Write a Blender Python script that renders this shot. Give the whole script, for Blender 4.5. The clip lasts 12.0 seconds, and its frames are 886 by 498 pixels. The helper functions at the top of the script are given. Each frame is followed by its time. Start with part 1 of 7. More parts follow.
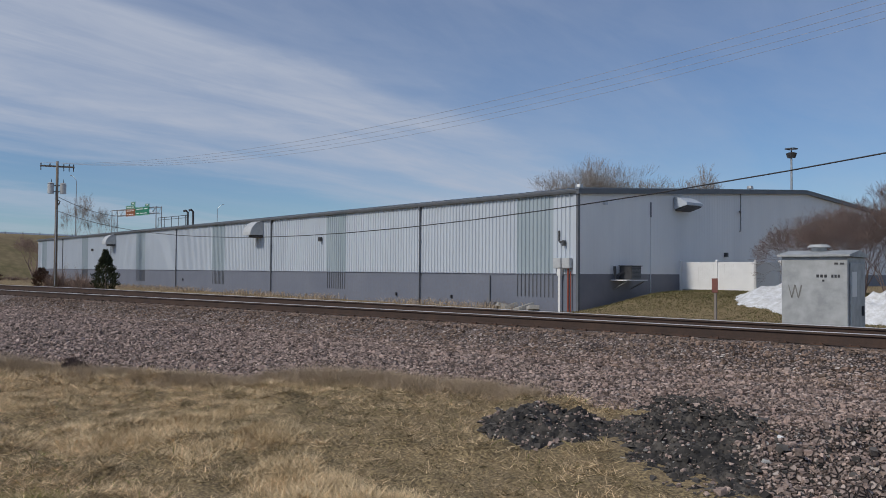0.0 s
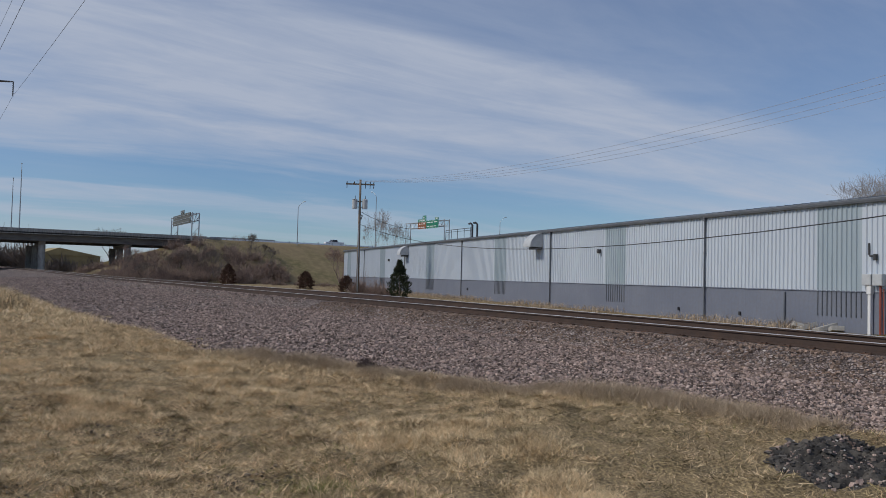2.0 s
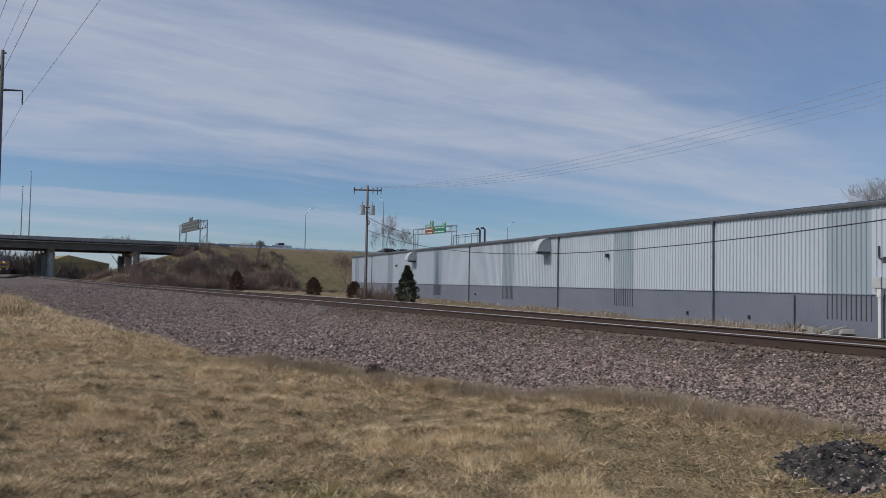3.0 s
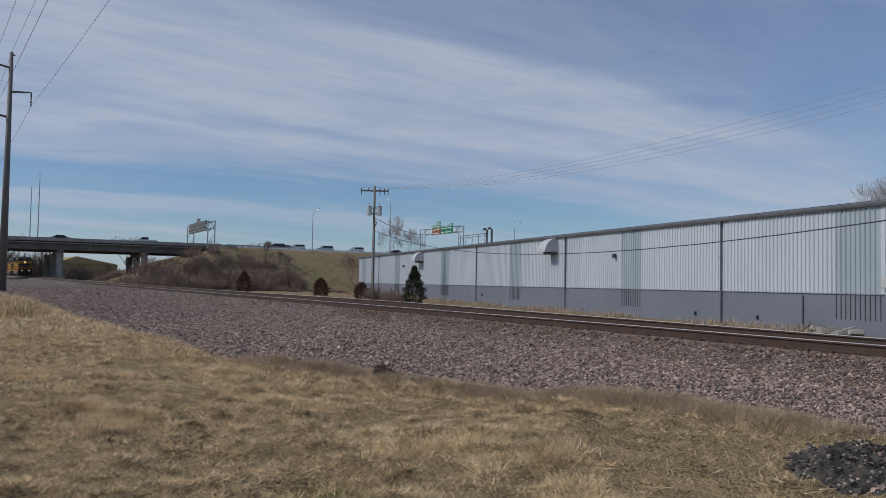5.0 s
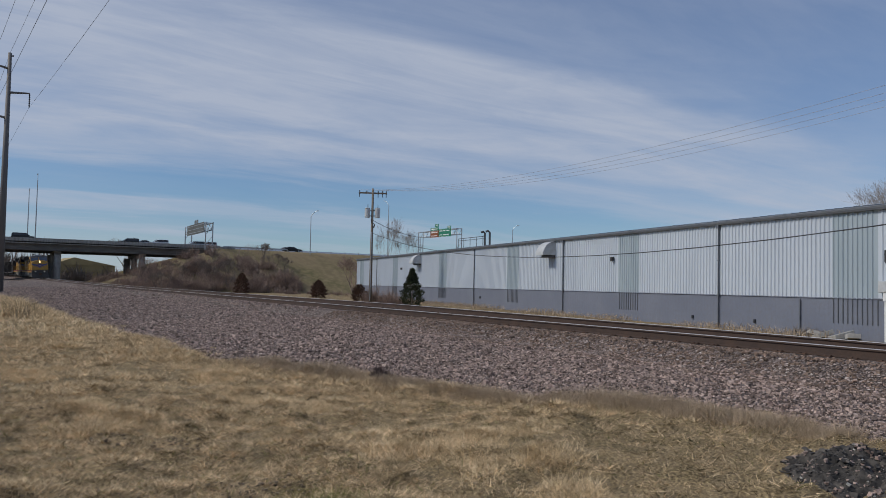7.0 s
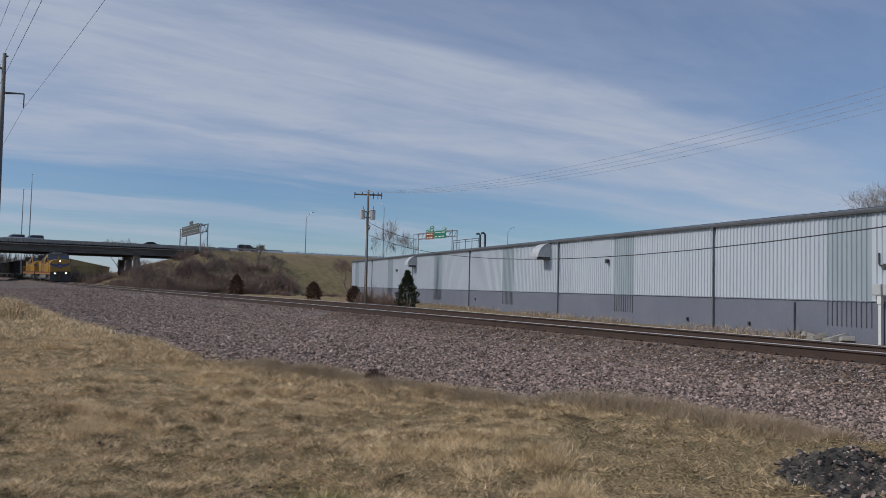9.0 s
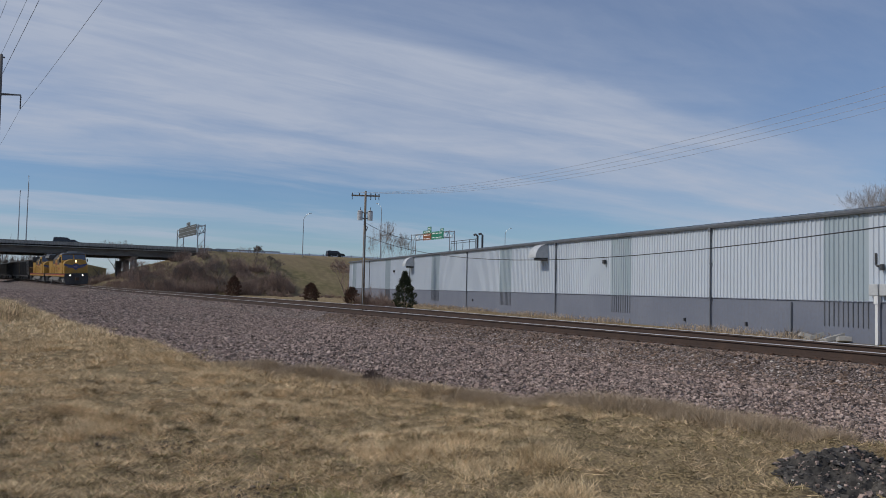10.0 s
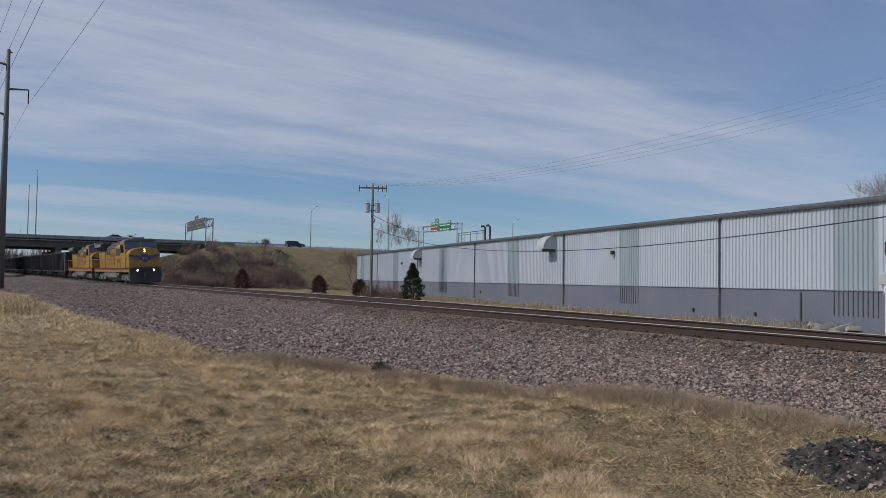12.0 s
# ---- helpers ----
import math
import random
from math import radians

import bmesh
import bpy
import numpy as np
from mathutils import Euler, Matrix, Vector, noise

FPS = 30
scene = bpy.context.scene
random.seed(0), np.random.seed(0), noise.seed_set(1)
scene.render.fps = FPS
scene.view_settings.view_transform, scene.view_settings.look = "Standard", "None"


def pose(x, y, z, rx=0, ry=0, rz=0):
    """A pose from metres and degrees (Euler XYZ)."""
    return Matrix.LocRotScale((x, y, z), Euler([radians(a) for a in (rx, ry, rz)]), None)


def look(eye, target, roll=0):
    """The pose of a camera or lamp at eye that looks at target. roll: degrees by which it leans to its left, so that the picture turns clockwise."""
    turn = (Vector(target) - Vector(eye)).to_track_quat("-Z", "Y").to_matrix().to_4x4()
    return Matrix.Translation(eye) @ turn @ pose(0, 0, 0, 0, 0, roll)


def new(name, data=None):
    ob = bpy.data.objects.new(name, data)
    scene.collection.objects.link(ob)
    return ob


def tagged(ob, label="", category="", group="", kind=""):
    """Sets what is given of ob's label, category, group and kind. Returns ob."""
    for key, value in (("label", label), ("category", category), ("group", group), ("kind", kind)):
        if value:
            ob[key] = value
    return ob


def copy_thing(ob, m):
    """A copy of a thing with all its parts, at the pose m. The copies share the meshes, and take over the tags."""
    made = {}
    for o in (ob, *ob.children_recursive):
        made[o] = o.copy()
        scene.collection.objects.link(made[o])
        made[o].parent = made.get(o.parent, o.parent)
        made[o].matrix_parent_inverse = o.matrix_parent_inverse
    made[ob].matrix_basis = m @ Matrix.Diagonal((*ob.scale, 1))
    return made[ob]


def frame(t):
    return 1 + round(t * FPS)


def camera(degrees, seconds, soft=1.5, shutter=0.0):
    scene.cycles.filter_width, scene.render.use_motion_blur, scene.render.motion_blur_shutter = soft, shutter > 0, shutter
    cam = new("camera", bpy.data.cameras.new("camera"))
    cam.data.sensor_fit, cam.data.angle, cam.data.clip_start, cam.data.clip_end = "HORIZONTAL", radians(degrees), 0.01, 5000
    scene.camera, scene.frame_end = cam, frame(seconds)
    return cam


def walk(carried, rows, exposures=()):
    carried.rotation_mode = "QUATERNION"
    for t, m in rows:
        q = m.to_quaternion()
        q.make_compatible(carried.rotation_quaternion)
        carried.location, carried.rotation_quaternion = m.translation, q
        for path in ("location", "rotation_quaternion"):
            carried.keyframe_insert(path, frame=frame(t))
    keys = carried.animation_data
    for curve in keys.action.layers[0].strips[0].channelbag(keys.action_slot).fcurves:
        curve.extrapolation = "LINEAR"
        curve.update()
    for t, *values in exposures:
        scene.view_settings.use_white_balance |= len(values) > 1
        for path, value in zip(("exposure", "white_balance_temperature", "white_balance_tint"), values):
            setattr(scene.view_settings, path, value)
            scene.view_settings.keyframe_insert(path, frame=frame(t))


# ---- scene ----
cam = camera(58.1, 12.0, soft=0.9)


def shot(x, y, z, yaw, pitch, roll):
    """A camera pose from its place, yaw to the left of +y, pitch up and roll."""
    a, b = radians(yaw), radians(pitch)
    eye = Vector((x, y, z))
    ahead = Vector((-math.sin(a) * math.cos(b), math.cos(a) * math.cos(b), math.sin(b)))
    return look(eye, eye + ahead, roll)


walk(cam, [
    (0.0, shot(0.030, -0.100, 1.600, 40.670, 1.540, 0.39)),
    (0.2, shot(0.018, -0.070, 1.602, 47.500, 1.660, 0.42)),
    (0.3, shot(0.012, -0.055, 1.603, 50.330, 1.550, 0.72)),
    (0.5, shot(0.000, -0.035, 1.605, 54.651, 1.410, 1.32)),
    (0.7, shot(0.000, -0.020, 1.604, 57.860, 1.040, 1.25)),
    (1.0, shot(0.000, -0.005, 1.603, 60.383, 0.945, 1.21)),
    (1.5, shot(-0.005, -0.010, 1.605, 60.439, 1.540, 0.73)),
    (2.0, shot(0.012, 0.009, 1.605, 60.583, 2.084, 1.44)),
    (2.5, shot(0.012, 0.009, 1.605, 61.088, 2.267, 1.38)),
    (3.0, shot(0.012, 0.009, 1.605, 61.134, 2.457, 1.12)),
    (5.0, shot(0.012, 0.009, 1.605, 61.640, 2.481, 1.04)),
    (5.5, shot(0.012, 0.009, 1.605, 61.593, 2.522, 1.09)),
    (6.0, shot(0.012, 0.009, 1.605, 61.680, 2.519, 1.13)),
    (6.5, shot(0.012, 0.009, 1.605, 61.651, 2.583, 1.31)),
    (7.0, shot(0.012, 0.009, 1.605, 61.497, 2.672, 1.27)),
    (9.0, shot(0.012, 0.009, 1.605, 61.161, 2.808, 1.38)),
    (9.5, shot(0.012, 0.009, 1.605, 61.050, 2.848, 1.39)),
    (10.0, shot(0.012, 0.009, 1.605, 60.977, 2.876, 1.30)),
    (10.5, shot(0.012, 0.009, 1.605, 61.207, 2.673, 1.28)),
    (11.0, shot(0.012, 0.009, 1.605, 61.674, 2.372, 0.99)),
    (11.5, shot(0.012, 0.009, 1.605, 61.876, 2.481, 0.88)),
    (12.0, shot(0.012, 0.009, 1.605, 61.512, 2.275, 0.97)),
])

# ---- daylight: thin cloud, sun behind the camera to its left ----
SUN_ELEV, SUN_AZ = 42.0, 254.0  # azimuth counted from +x towards +y: where the sun stands


def nodes_of(tree):
    tree.nodes.clear()
    return tree.nodes, tree.links


def world_sky():
    w = bpy.data.worlds.new("sky")
    scene.world = w
    w.use_nodes = True
    n, l = nodes_of(w.node_tree)
    out, bg = n.new("ShaderNodeOutputWorld"), n.new("ShaderNodeBackground")
    sky = n.new("ShaderNodeTexSky")
    sky.sky_type, sky.sun_disc = "NISHITA", False
    sky.sun_elevation, sky.sun_rotation = radians(SUN_ELEV), radians(90 - SUN_AZ)
    sky.air_density, sky.dust_density, sky.ozone_density = 1.0, 0.1, 4.0
    co, sep = n.new("ShaderNodeTexCoord"), n.new("ShaderNodeSeparateXYZ")
    l.new(co.outputs["Generated"], sep.inputs[0])
    # cloud sheet: the direction laid onto a flat layer overhead
    up = n.new("ShaderNodeMath"); up.operation = "MAXIMUM"; up.inputs[1].default_value = 0.0
    l.new(sep.outputs[2], up.inputs[0])
    add = n.new("ShaderNodeMath"); add.operation = "ADD"; add.inputs[1].default_value = 0.10
    l.new(up.outputs[0], add.inputs[0])
    flat = n.new("ShaderNodeCombineXYZ")
    for i in (0, 1):
        d = n.new("ShaderNodeMath"); d.operation = "DIVIDE"
        l.new(sep.outputs[i], d.inputs[0]); l.new(add.outputs[0], d.inputs[1]); l.new(d.outputs[0], flat.inputs[i])

    def layer(scale, detail, rough, dist, offset, lo, hi, to_lo, to_hi):
        m = n.new("ShaderNodeMapping")
        m.inputs["Scale"].default_value, m.inputs["Location"].default_value = scale, offset
        l.new(flat.outputs[0], m.inputs["Vector"])
        t = n.new("ShaderNodeTexNoise")
        t.inputs["Scale"].default_value, t.inputs["Detail"].default_value = 1.0, detail
        t.inputs["Roughness"].default_value, t.inputs["Distortion"].default_value = rough, dist
        l.new(m.outputs[0], t.inputs["Vector"])
        r = n.new("ShaderNodeMapRange")
        for key, val in (("From Min", lo), ("From Max", hi), ("To Min", to_lo), ("To Max", to_hi)):
            r.inputs[key].default_value = val
        l.new(t.outputs["Fac"], r.inputs["Value"])
        return r.outputs[0]

    def maths(op, a, b):
        m = n.new("ShaderNodeMath"); m.operation = op
        for sock, v in zip(m.inputs, (a, b)):
            if isinstance(v, float):
                sock.default_value = v
            else:
                l.new(v, sock)
        return m.outputs[0]

    # long streaks of cirrus that lie across the line of the track, frayed by finer wisps
    part_ = n.new("ShaderNodeSeparateXYZ"); l.new(flat.outputs[0], part_.inputs[0])
    away = maths("MULTIPLY", part_.outputs[0], -1.0)
    away = maths("ADD", away, layer((0.5, 0.16, 1), 4.0, 0.5, 0.4, (2.0, 1.0, 0), 0.3, 0.7, -0.55, 0.55))
    away = maths("ADD", away, layer((2.4, 0.9, 1), 6.0, 0.6, 0.5, (0.0, 4.0, 0), 0.3, 0.7, -0.16, 0.16))
    ramp = n.new("ShaderNodeValToRGB"); ramp.color_ramp.interpolation = "EASE"
    stops = ((0.0, 0.40), (1.2, 0.32), (1.65, 0.45), (2.05, 0.80), (2.9, 0.87), (3.25, 0.62), (3.62, 0.86), (3.95, 0.64), (4.3, 0.16), (4.75, 0.16),
             (5.05, 0.62), (5.4, 0.58), (5.7, 0.22), (6.1, 0.55), (6.6, 0.30), (7.4, 0.5), (10.0, 0.6))
    while len(ramp.color_ramp.elements) < len(stops):
        ramp.color_ramp.elements.new(0.5)
    for e, (u, v) in zip(ramp.color_ramp.elements, stops):
        e.position, e.color = u / 10.0, (v, v, v, 1)
    l.new(maths("MULTIPLY", away, 0.1), ramp.inputs[0])
    wisps = layer((1.5, 0.42, 1), 9.0, 0.62, 0.8, (0.4, 5.2, 0), 0.3, 0.72, 0.62, 1.3)
    puffs = layer((0.7, 0.5, 1), 5.0, 0.55, 0.3, (5.4, 0.2, 0), 0.32, 0.68, 0.72, 1.25)
    cover = n.new("ShaderNodeMath"); cover.operation = "MINIMUM"; cover.inputs[1].default_value = 0.9
    thin = n.new("ShaderNodeMapRange")            # the veil thins out across the line of the track
    for key, val in (("From Min", 0.2), ("From Max", 2.9), ("To Min", 1.18), ("To Max", 0.80)):
        thin.inputs[key].default_value = val
    l.new(part_.outputs[1], thin.inputs["Value"])
    frays = layer((5.0, 2.2, 1), 7.0, 0.62, 0.6, (1.0, 7.0, 0), 0.3, 0.7, 0.86, 1.12)
    veil = maths("MULTIPLY", maths("MULTIPLY", ramp.outputs[0], wisps), puffs)
    l.new(maths("MULTIPLY", maths("MULTIPLY", veil, thin.outputs[0]), frays), cover.inputs[0])
    cloud = n.new("ShaderNodeRGB"); cloud.outputs[0].default_value = (*CLOUD_COLOUR, 1)
    mix = n.new("ShaderNodeMix"); mix.data_type = "RGBA"
    l.new(cover.outputs[0], mix.inputs["Factor"])
    clear = n.new("ShaderNodeMix"); clear.data_type, clear.blend_type = "RGBA", "MULTIPLY"
    clear.inputs["Factor"].default_value = 1.0; clear.inputs["B"].default_value = (*BLUE_TINT, 1)
    l.new(sky.outputs[0], clear.inputs["A"])
    l.new(clear.outputs["Result"], mix.inputs["A"]); l.new(cloud.outputs[0], mix.inputs["B"])
    bg.inputs["Strength"].default_value = SKY_STRENGTH
    l.new(mix.outputs["Result"], bg.inputs["Color"]); l.new(bg.outputs[0], out.inputs[0])


SKY_STRENGTH, CLOUD_COLOUR, BLUE_TINT = 0.085, (4.95, 5.5, 6.7), (0.62, 0.78, 0.96)
world_sky()
sun = new("sun", bpy.data.lights.new("sun", "SUN"))
sun.data.energy, sun.data.angle, sun.data.color = 2.4, radians(5.0), (1.0, 0.93, 0.82)
a_, e_ = radians(SUN_AZ), radians(SUN_ELEV)
sun.matrix_world = look((0, 0, 40), (-40 * math.cos(a_) * math.cos(e_), -40 * math.sin(a_) * math.cos(e_), 40 - 40 * math.sin(e_)))
scene.view_settings.exposure = 0.0

# ---- materials ----
def material(name, base, rough=0.7, metal=0.0, second=None, scale=3.0, detail=6.0, amount=0.5, grain=None, grain_scale=60.0,
             grain_amount=0.25, bump=0.0, bump_scale=40.0, random=0.0, island=0.0, stretch=(1, 1, 1), emit=None, power=0.0, spec=0.5,
             world_space=False, lo=0.35, hi=0.65):
    """A painted or natural surface: base colour, large patches of a second colour, fine grain, bump, and variation per piece."""
    m = bpy.data.materials.new(name)
    m.use_nodes = True
    n, l = nodes_of(m.node_tree)
    out, b = n.new("ShaderNodeOutputMaterial"), n.new("ShaderNodeBsdfPrincipled")
    l.new(b.outputs[0], out.inputs[0])
    b.inputs["Roughness"].default_value, b.inputs["Metallic"].default_value = rough, metal
    b.inputs["Specular IOR Level"].default_value = spec
    if world_space:
        co = n.new("ShaderNodeNewGeometry").outputs["Position"]
    else:
        co = n.new("ShaderNodeTexCoord").outputs["Object"]
    mp = n.new("ShaderNodeMapping"); mp.inputs["Scale"].default_value = stretch
    l.new(co, mp.inputs["Vector"]); co = mp.outputs[0]

    def noise_of(s, d, r=0.55):
        t = n.new("ShaderNodeTexNoise")
        t.inputs["Scale"].default_value, t.inputs["Detail"].default_value, t.inputs["Roughness"].default_value = s, d, r
        l.new(co, t.inputs["Vector"])
        return t.outputs["Fac"]

    def mixed(fac, a, bcol, mode="MIX"):
        x = n.new("ShaderNodeMix"); x.data_type, x.blend_type = "RGBA", mode
        if hasattr(fac, "links"):
            l.new(fac, x.inputs["Factor"])
        else:
            x.inputs["Factor"].default_value = fac
        for sock, v in (("A", a), ("B", bcol)):
            if isinstance(v, tuple):
                x.inputs[sock].default_value = (*v, 1)
            else:
                l.new(v, x.inputs[sock])
        return x.outputs["Result"]

    def ranged(v, a, bb, c, d):
        r = n.new("ShaderNodeMapRange")
        for key, val in (("From Min", a), ("From Max", bb), ("To Min", c), ("To Max", d)):
            r.inputs[key].default_value = val
        l.new(v, r.inputs["Value"])
        return r.outputs[0]

    col = tuple(base)
    if second:
        col = mixed(ranged(noise_of(scale, detail), lo, hi, 0.0, amount * 2 if amount <= 0.5 else 1.0), col, tuple(second))
    if grain:
        col = mixed(ranged(noise_of(grain_scale, 3.0), 0.4, 0.7, 0.0, grain_amount * 2), col, tuple(grain))
    for kind, amt in (("obj", random), ("isl", island)):
        if amt:
            src = n.new("ShaderNodeObjectInfo").outputs["Random"] if kind == "obj" else n.new("ShaderNodeNewGeometry").outputs["Random Per Island"]
            hs = n.new("ShaderNodeHueSaturation")
            l.new(ranged(src, 0, 1, 1 - amt, 1 + amt), hs.inputs["Value"])
            hs.inputs["Saturation"].default_value = 1.0
            if isinstance(col, tuple):
                hs.inputs["Color"].default_value = (*col, 1)
            else:
                l.new(col, hs.inputs["Color"])
            col = hs.outputs[0]
    if isinstance(col, tuple):
        b.inputs["Base Color"].default_value = (*col, 1)
    else:
        l.new(col, b.inputs["Base Color"])
    if bump:
        bp = n.new("ShaderNodeBump")
        bp.inputs["Strength"].default_value, bp.inputs["Distance"].default_value = min(1, bump * 4), bump * 0.25
        l.new(noise_of(bump_scale, 5.0), bp.inputs["Height"]); l.new(bp.outputs[0], b.inputs["Normal"])
    if emit:
        b.inputs["Emission Color"].default_value = (*emit, 1)
        b.inputs["Emission Strength"].default_value = power
    return m


def soil_material():
    """Dry winter turf: straw, brown thatch, bare dark soil with shade between tufts painted in, and a little green."""
    m = material("dry_turf", (0.19, 0.142, 0.09), 0.95, second=(0.085, 0.067, 0.044), scale=2.6, detail=8, amount=0.5, grain=(0.40, 0.31, 0.17),
                 grain_scale=38.0, grain_amount=0.5, bump=0.10, bump_scale=26.0, world_space=True, spec=0.1)
    return m


TURF = soil_material()
# second colour of the straw blades: painted shade between tussocks, at tuft scale
BLADE = material("straw_blades", (0.72, 0.56, 0.355), 0.85, second=(0.33, 0.25, 0.15), scale=3.2, detail=4, amount=0.5, lo=0.42, hi=0.64, island=0.55, world_space=True, spec=0.15)
PALE_BLADE = material("bleached_blades", (0.80, 0.635, 0.41), 0.85, second=(0.50, 0.38, 0.23), scale=2.6, detail=4, island=0.45, world_space=True, spec=0.15)
OLIVE_BLADE = material("olive_turf_blades", (0.125, 0.12, 0.055), 0.9, second=(0.18, 0.155, 0.08), scale=0.5, island=0.15, world_space=True, spec=0.1)
BROWN_BLADE = material("brown_matted_turf", (0.225, 0.17, 0.098), 0.92, second=(0.105, 0.09, 0.048), scale=2.8, detail=4, island=0.5, world_space=True, spec=0.1)
# here too the dark second colour paints the shadowed gaps between tufts
DULL_BLADE = material("dull_turf_blades", (0.66, 0.50, 0.315), 0.9, second=(0.20, 0.155, 0.09), scale=3.6, detail=4, lo=0.44, hi=0.64, island=0.6, world_space=True, spec=0.1)
GREEN_BLADE = material("green_blades", (0.17, 0.19, 0.06), 0.85, second=(0.26, 0.22, 0.09), scale=2.0, island=0.35, world_space=True, spec=0.15)
def crushed_stone(name, colours, scale):
    """A bed of crushed stone: a colour for each stone, shade painted into the gaps between them, and their relief."""
    m = bpy.data.materials.new(name)
    m.use_nodes = True
    n, l = nodes_of(m.node_tree)
    out, b = n.new("ShaderNodeOutputMaterial"), n.new("ShaderNodeBsdfPrincipled")
    l.new(b.outputs[0], out.inputs[0])
    b.inputs["Roughness"].default_value, b.inputs["Specular IOR Level"].default_value = 0.92, 0.2
    at = n.new("ShaderNodeNewGeometry").outputs["Position"]
    cell, gap = n.new("ShaderNodeTexVoronoi"), n.new("ShaderNodeTexVoronoi")
    gap.feature = "DISTANCE_TO_EDGE"
    for v in (cell, gap):
        v.inputs["Scale"].default_value = scale
        l.new(at, v.inputs["Vector"])
    grey = n.new("ShaderNodeSeparateColor"); l.new(cell.outputs["Color"], grey.inputs[0])
    ramp = n.new("ShaderNodeValToRGB")
    while len(ramp.color_ramp.elements) < len(colours):
        ramp.color_ramp.elements.new(0.5)
    for e, (u, c) in zip(ramp.color_ramp.elements, colours):
        e.position, e.color = u, (*c, 1)
    l.new(grey.outputs[0], ramp.inputs[0])
    # shade between the stones, put into the colour: down to 0.30 at cell edges
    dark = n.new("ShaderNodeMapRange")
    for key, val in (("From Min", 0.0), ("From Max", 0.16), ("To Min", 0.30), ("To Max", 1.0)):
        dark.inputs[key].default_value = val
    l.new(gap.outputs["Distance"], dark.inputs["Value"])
    patches = n.new("ShaderNodeTexNoise"); patches.inputs["Scale"].default_value, patches.inputs["Detail"].default_value = 2.2, 6.0
    l.new(at, patches.inputs["Vector"])
    tone = n.new("ShaderNodeMapRange")
    for key, val in (("From Min", 0.3), ("From Max", 0.7), ("To Min", 0.75), ("To Max", 1.22)):
        tone.inputs[key].default_value = val
    l.new(patches.outputs["Fac"], tone.inputs["Value"])
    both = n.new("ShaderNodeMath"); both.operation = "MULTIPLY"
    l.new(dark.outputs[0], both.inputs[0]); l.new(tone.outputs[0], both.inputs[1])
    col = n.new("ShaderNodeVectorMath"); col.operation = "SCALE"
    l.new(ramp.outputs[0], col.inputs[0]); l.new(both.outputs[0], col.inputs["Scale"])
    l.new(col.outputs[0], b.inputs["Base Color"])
    bp = n.new("ShaderNodeBump"); bp.inputs["Strength"].default_value, bp.inputs["Distance"].default_value = 1.0, 0.05
    l.new(dark.outputs[0], bp.inputs["Height"]); l.new(bp.outputs[0], b.inputs["Normal"])
    return m


BALLAST = crushed_stone("ballast_bed", ((0.0, (0.13, 0.105, 0.097)), (0.3, (0.25, 0.195, 0.175)), (0.65, (0.33, 0.265, 0.238)), (0.9, (0.43, 0.355, 0.32)), (1.0, (0.56, 0.50, 0.46))), 19.0)
STONE = material("ballast_stone", (0.30, 0.222, 0.190), 0.9, second=(0.40, 0.32, 0.278), scale=5.0, amount=0.4, island=0.72, grain=(0.10, 0.075, 0.075),
                 grain_scale=45.0, grain_amount=0.3, world_space=True, spec=0.25)
RUST_STONE = material("rust_stained_stone", (0.235, 0.165, 0.128), 0.92, second=(0.30, 0.235, 0.195), scale=1.6, amount=0.4, island=0.6, grain=(0.09, 0.06, 0.045),
                      grain_scale=45.0, grain_amount=0.3, world_space=True, spec=0.2)
FUZZ = material("grey_brown_weeds", (0.46, 0.365, 0.265), 0.95, second=(0.34, 0.265, 0.185), scale=1.2, island=0.4, world_space=True, spec=0.1)
RUBBLE = material("dark_rubble", (0.028, 0.027, 0.026), 0.9, second=(0.12, 0.108, 0.096), scale=4.2, amount=0.5, grain=(0.012, 0.012, 0.014), grain_scale=20,
                  grain_amount=0.4, bump=0.10, bump_scale=18.0, world_space=True, spec=0.3)
RUBBLE_BITS = material("asphalt_chunks", (0.034, 0.033, 0.033), 0.9, second=(0.12, 0.108, 0.098), scale=4.5, amount=0.5, island=0.7, world_space=True, spec=0.3)
RAIL = material("rusty_rail", (0.052, 0.034, 0.028), 0.8, 0.1, second=(0.080, 0.048, 0.035), scale=3.0, amount=0.5, grain=(0.04, 0.028, 0.022), grain_scale=40, bump=0.02)
# worn steel; its glint is painted as a pale, half-diffuse base colour
RAIL_HEAD = material("polished_rail_head", (0.74, 0.735, 0.73), 0.42, 0.5, second=(0.60, 0.58, 0.565), scale=2.0)
TIE = material("weathered_tie", (0.06, 0.045, 0.037), 0.95, second=(0.11, 0.085, 0.068), scale=2.0, amount=0.5, grain=(0.03, 0.022, 0.018), grain_scale=25.0,
               stretch=(6, 1, 6), bump=0.05, bump_scale=12, random=0.35, island=0.35)
STEEL_RUST = material("rusty_steel", (0.11, 0.06, 0.04), 0.85, 0.1, second=(0.06, 0.04, 0.03), scale=8, island=0.3)


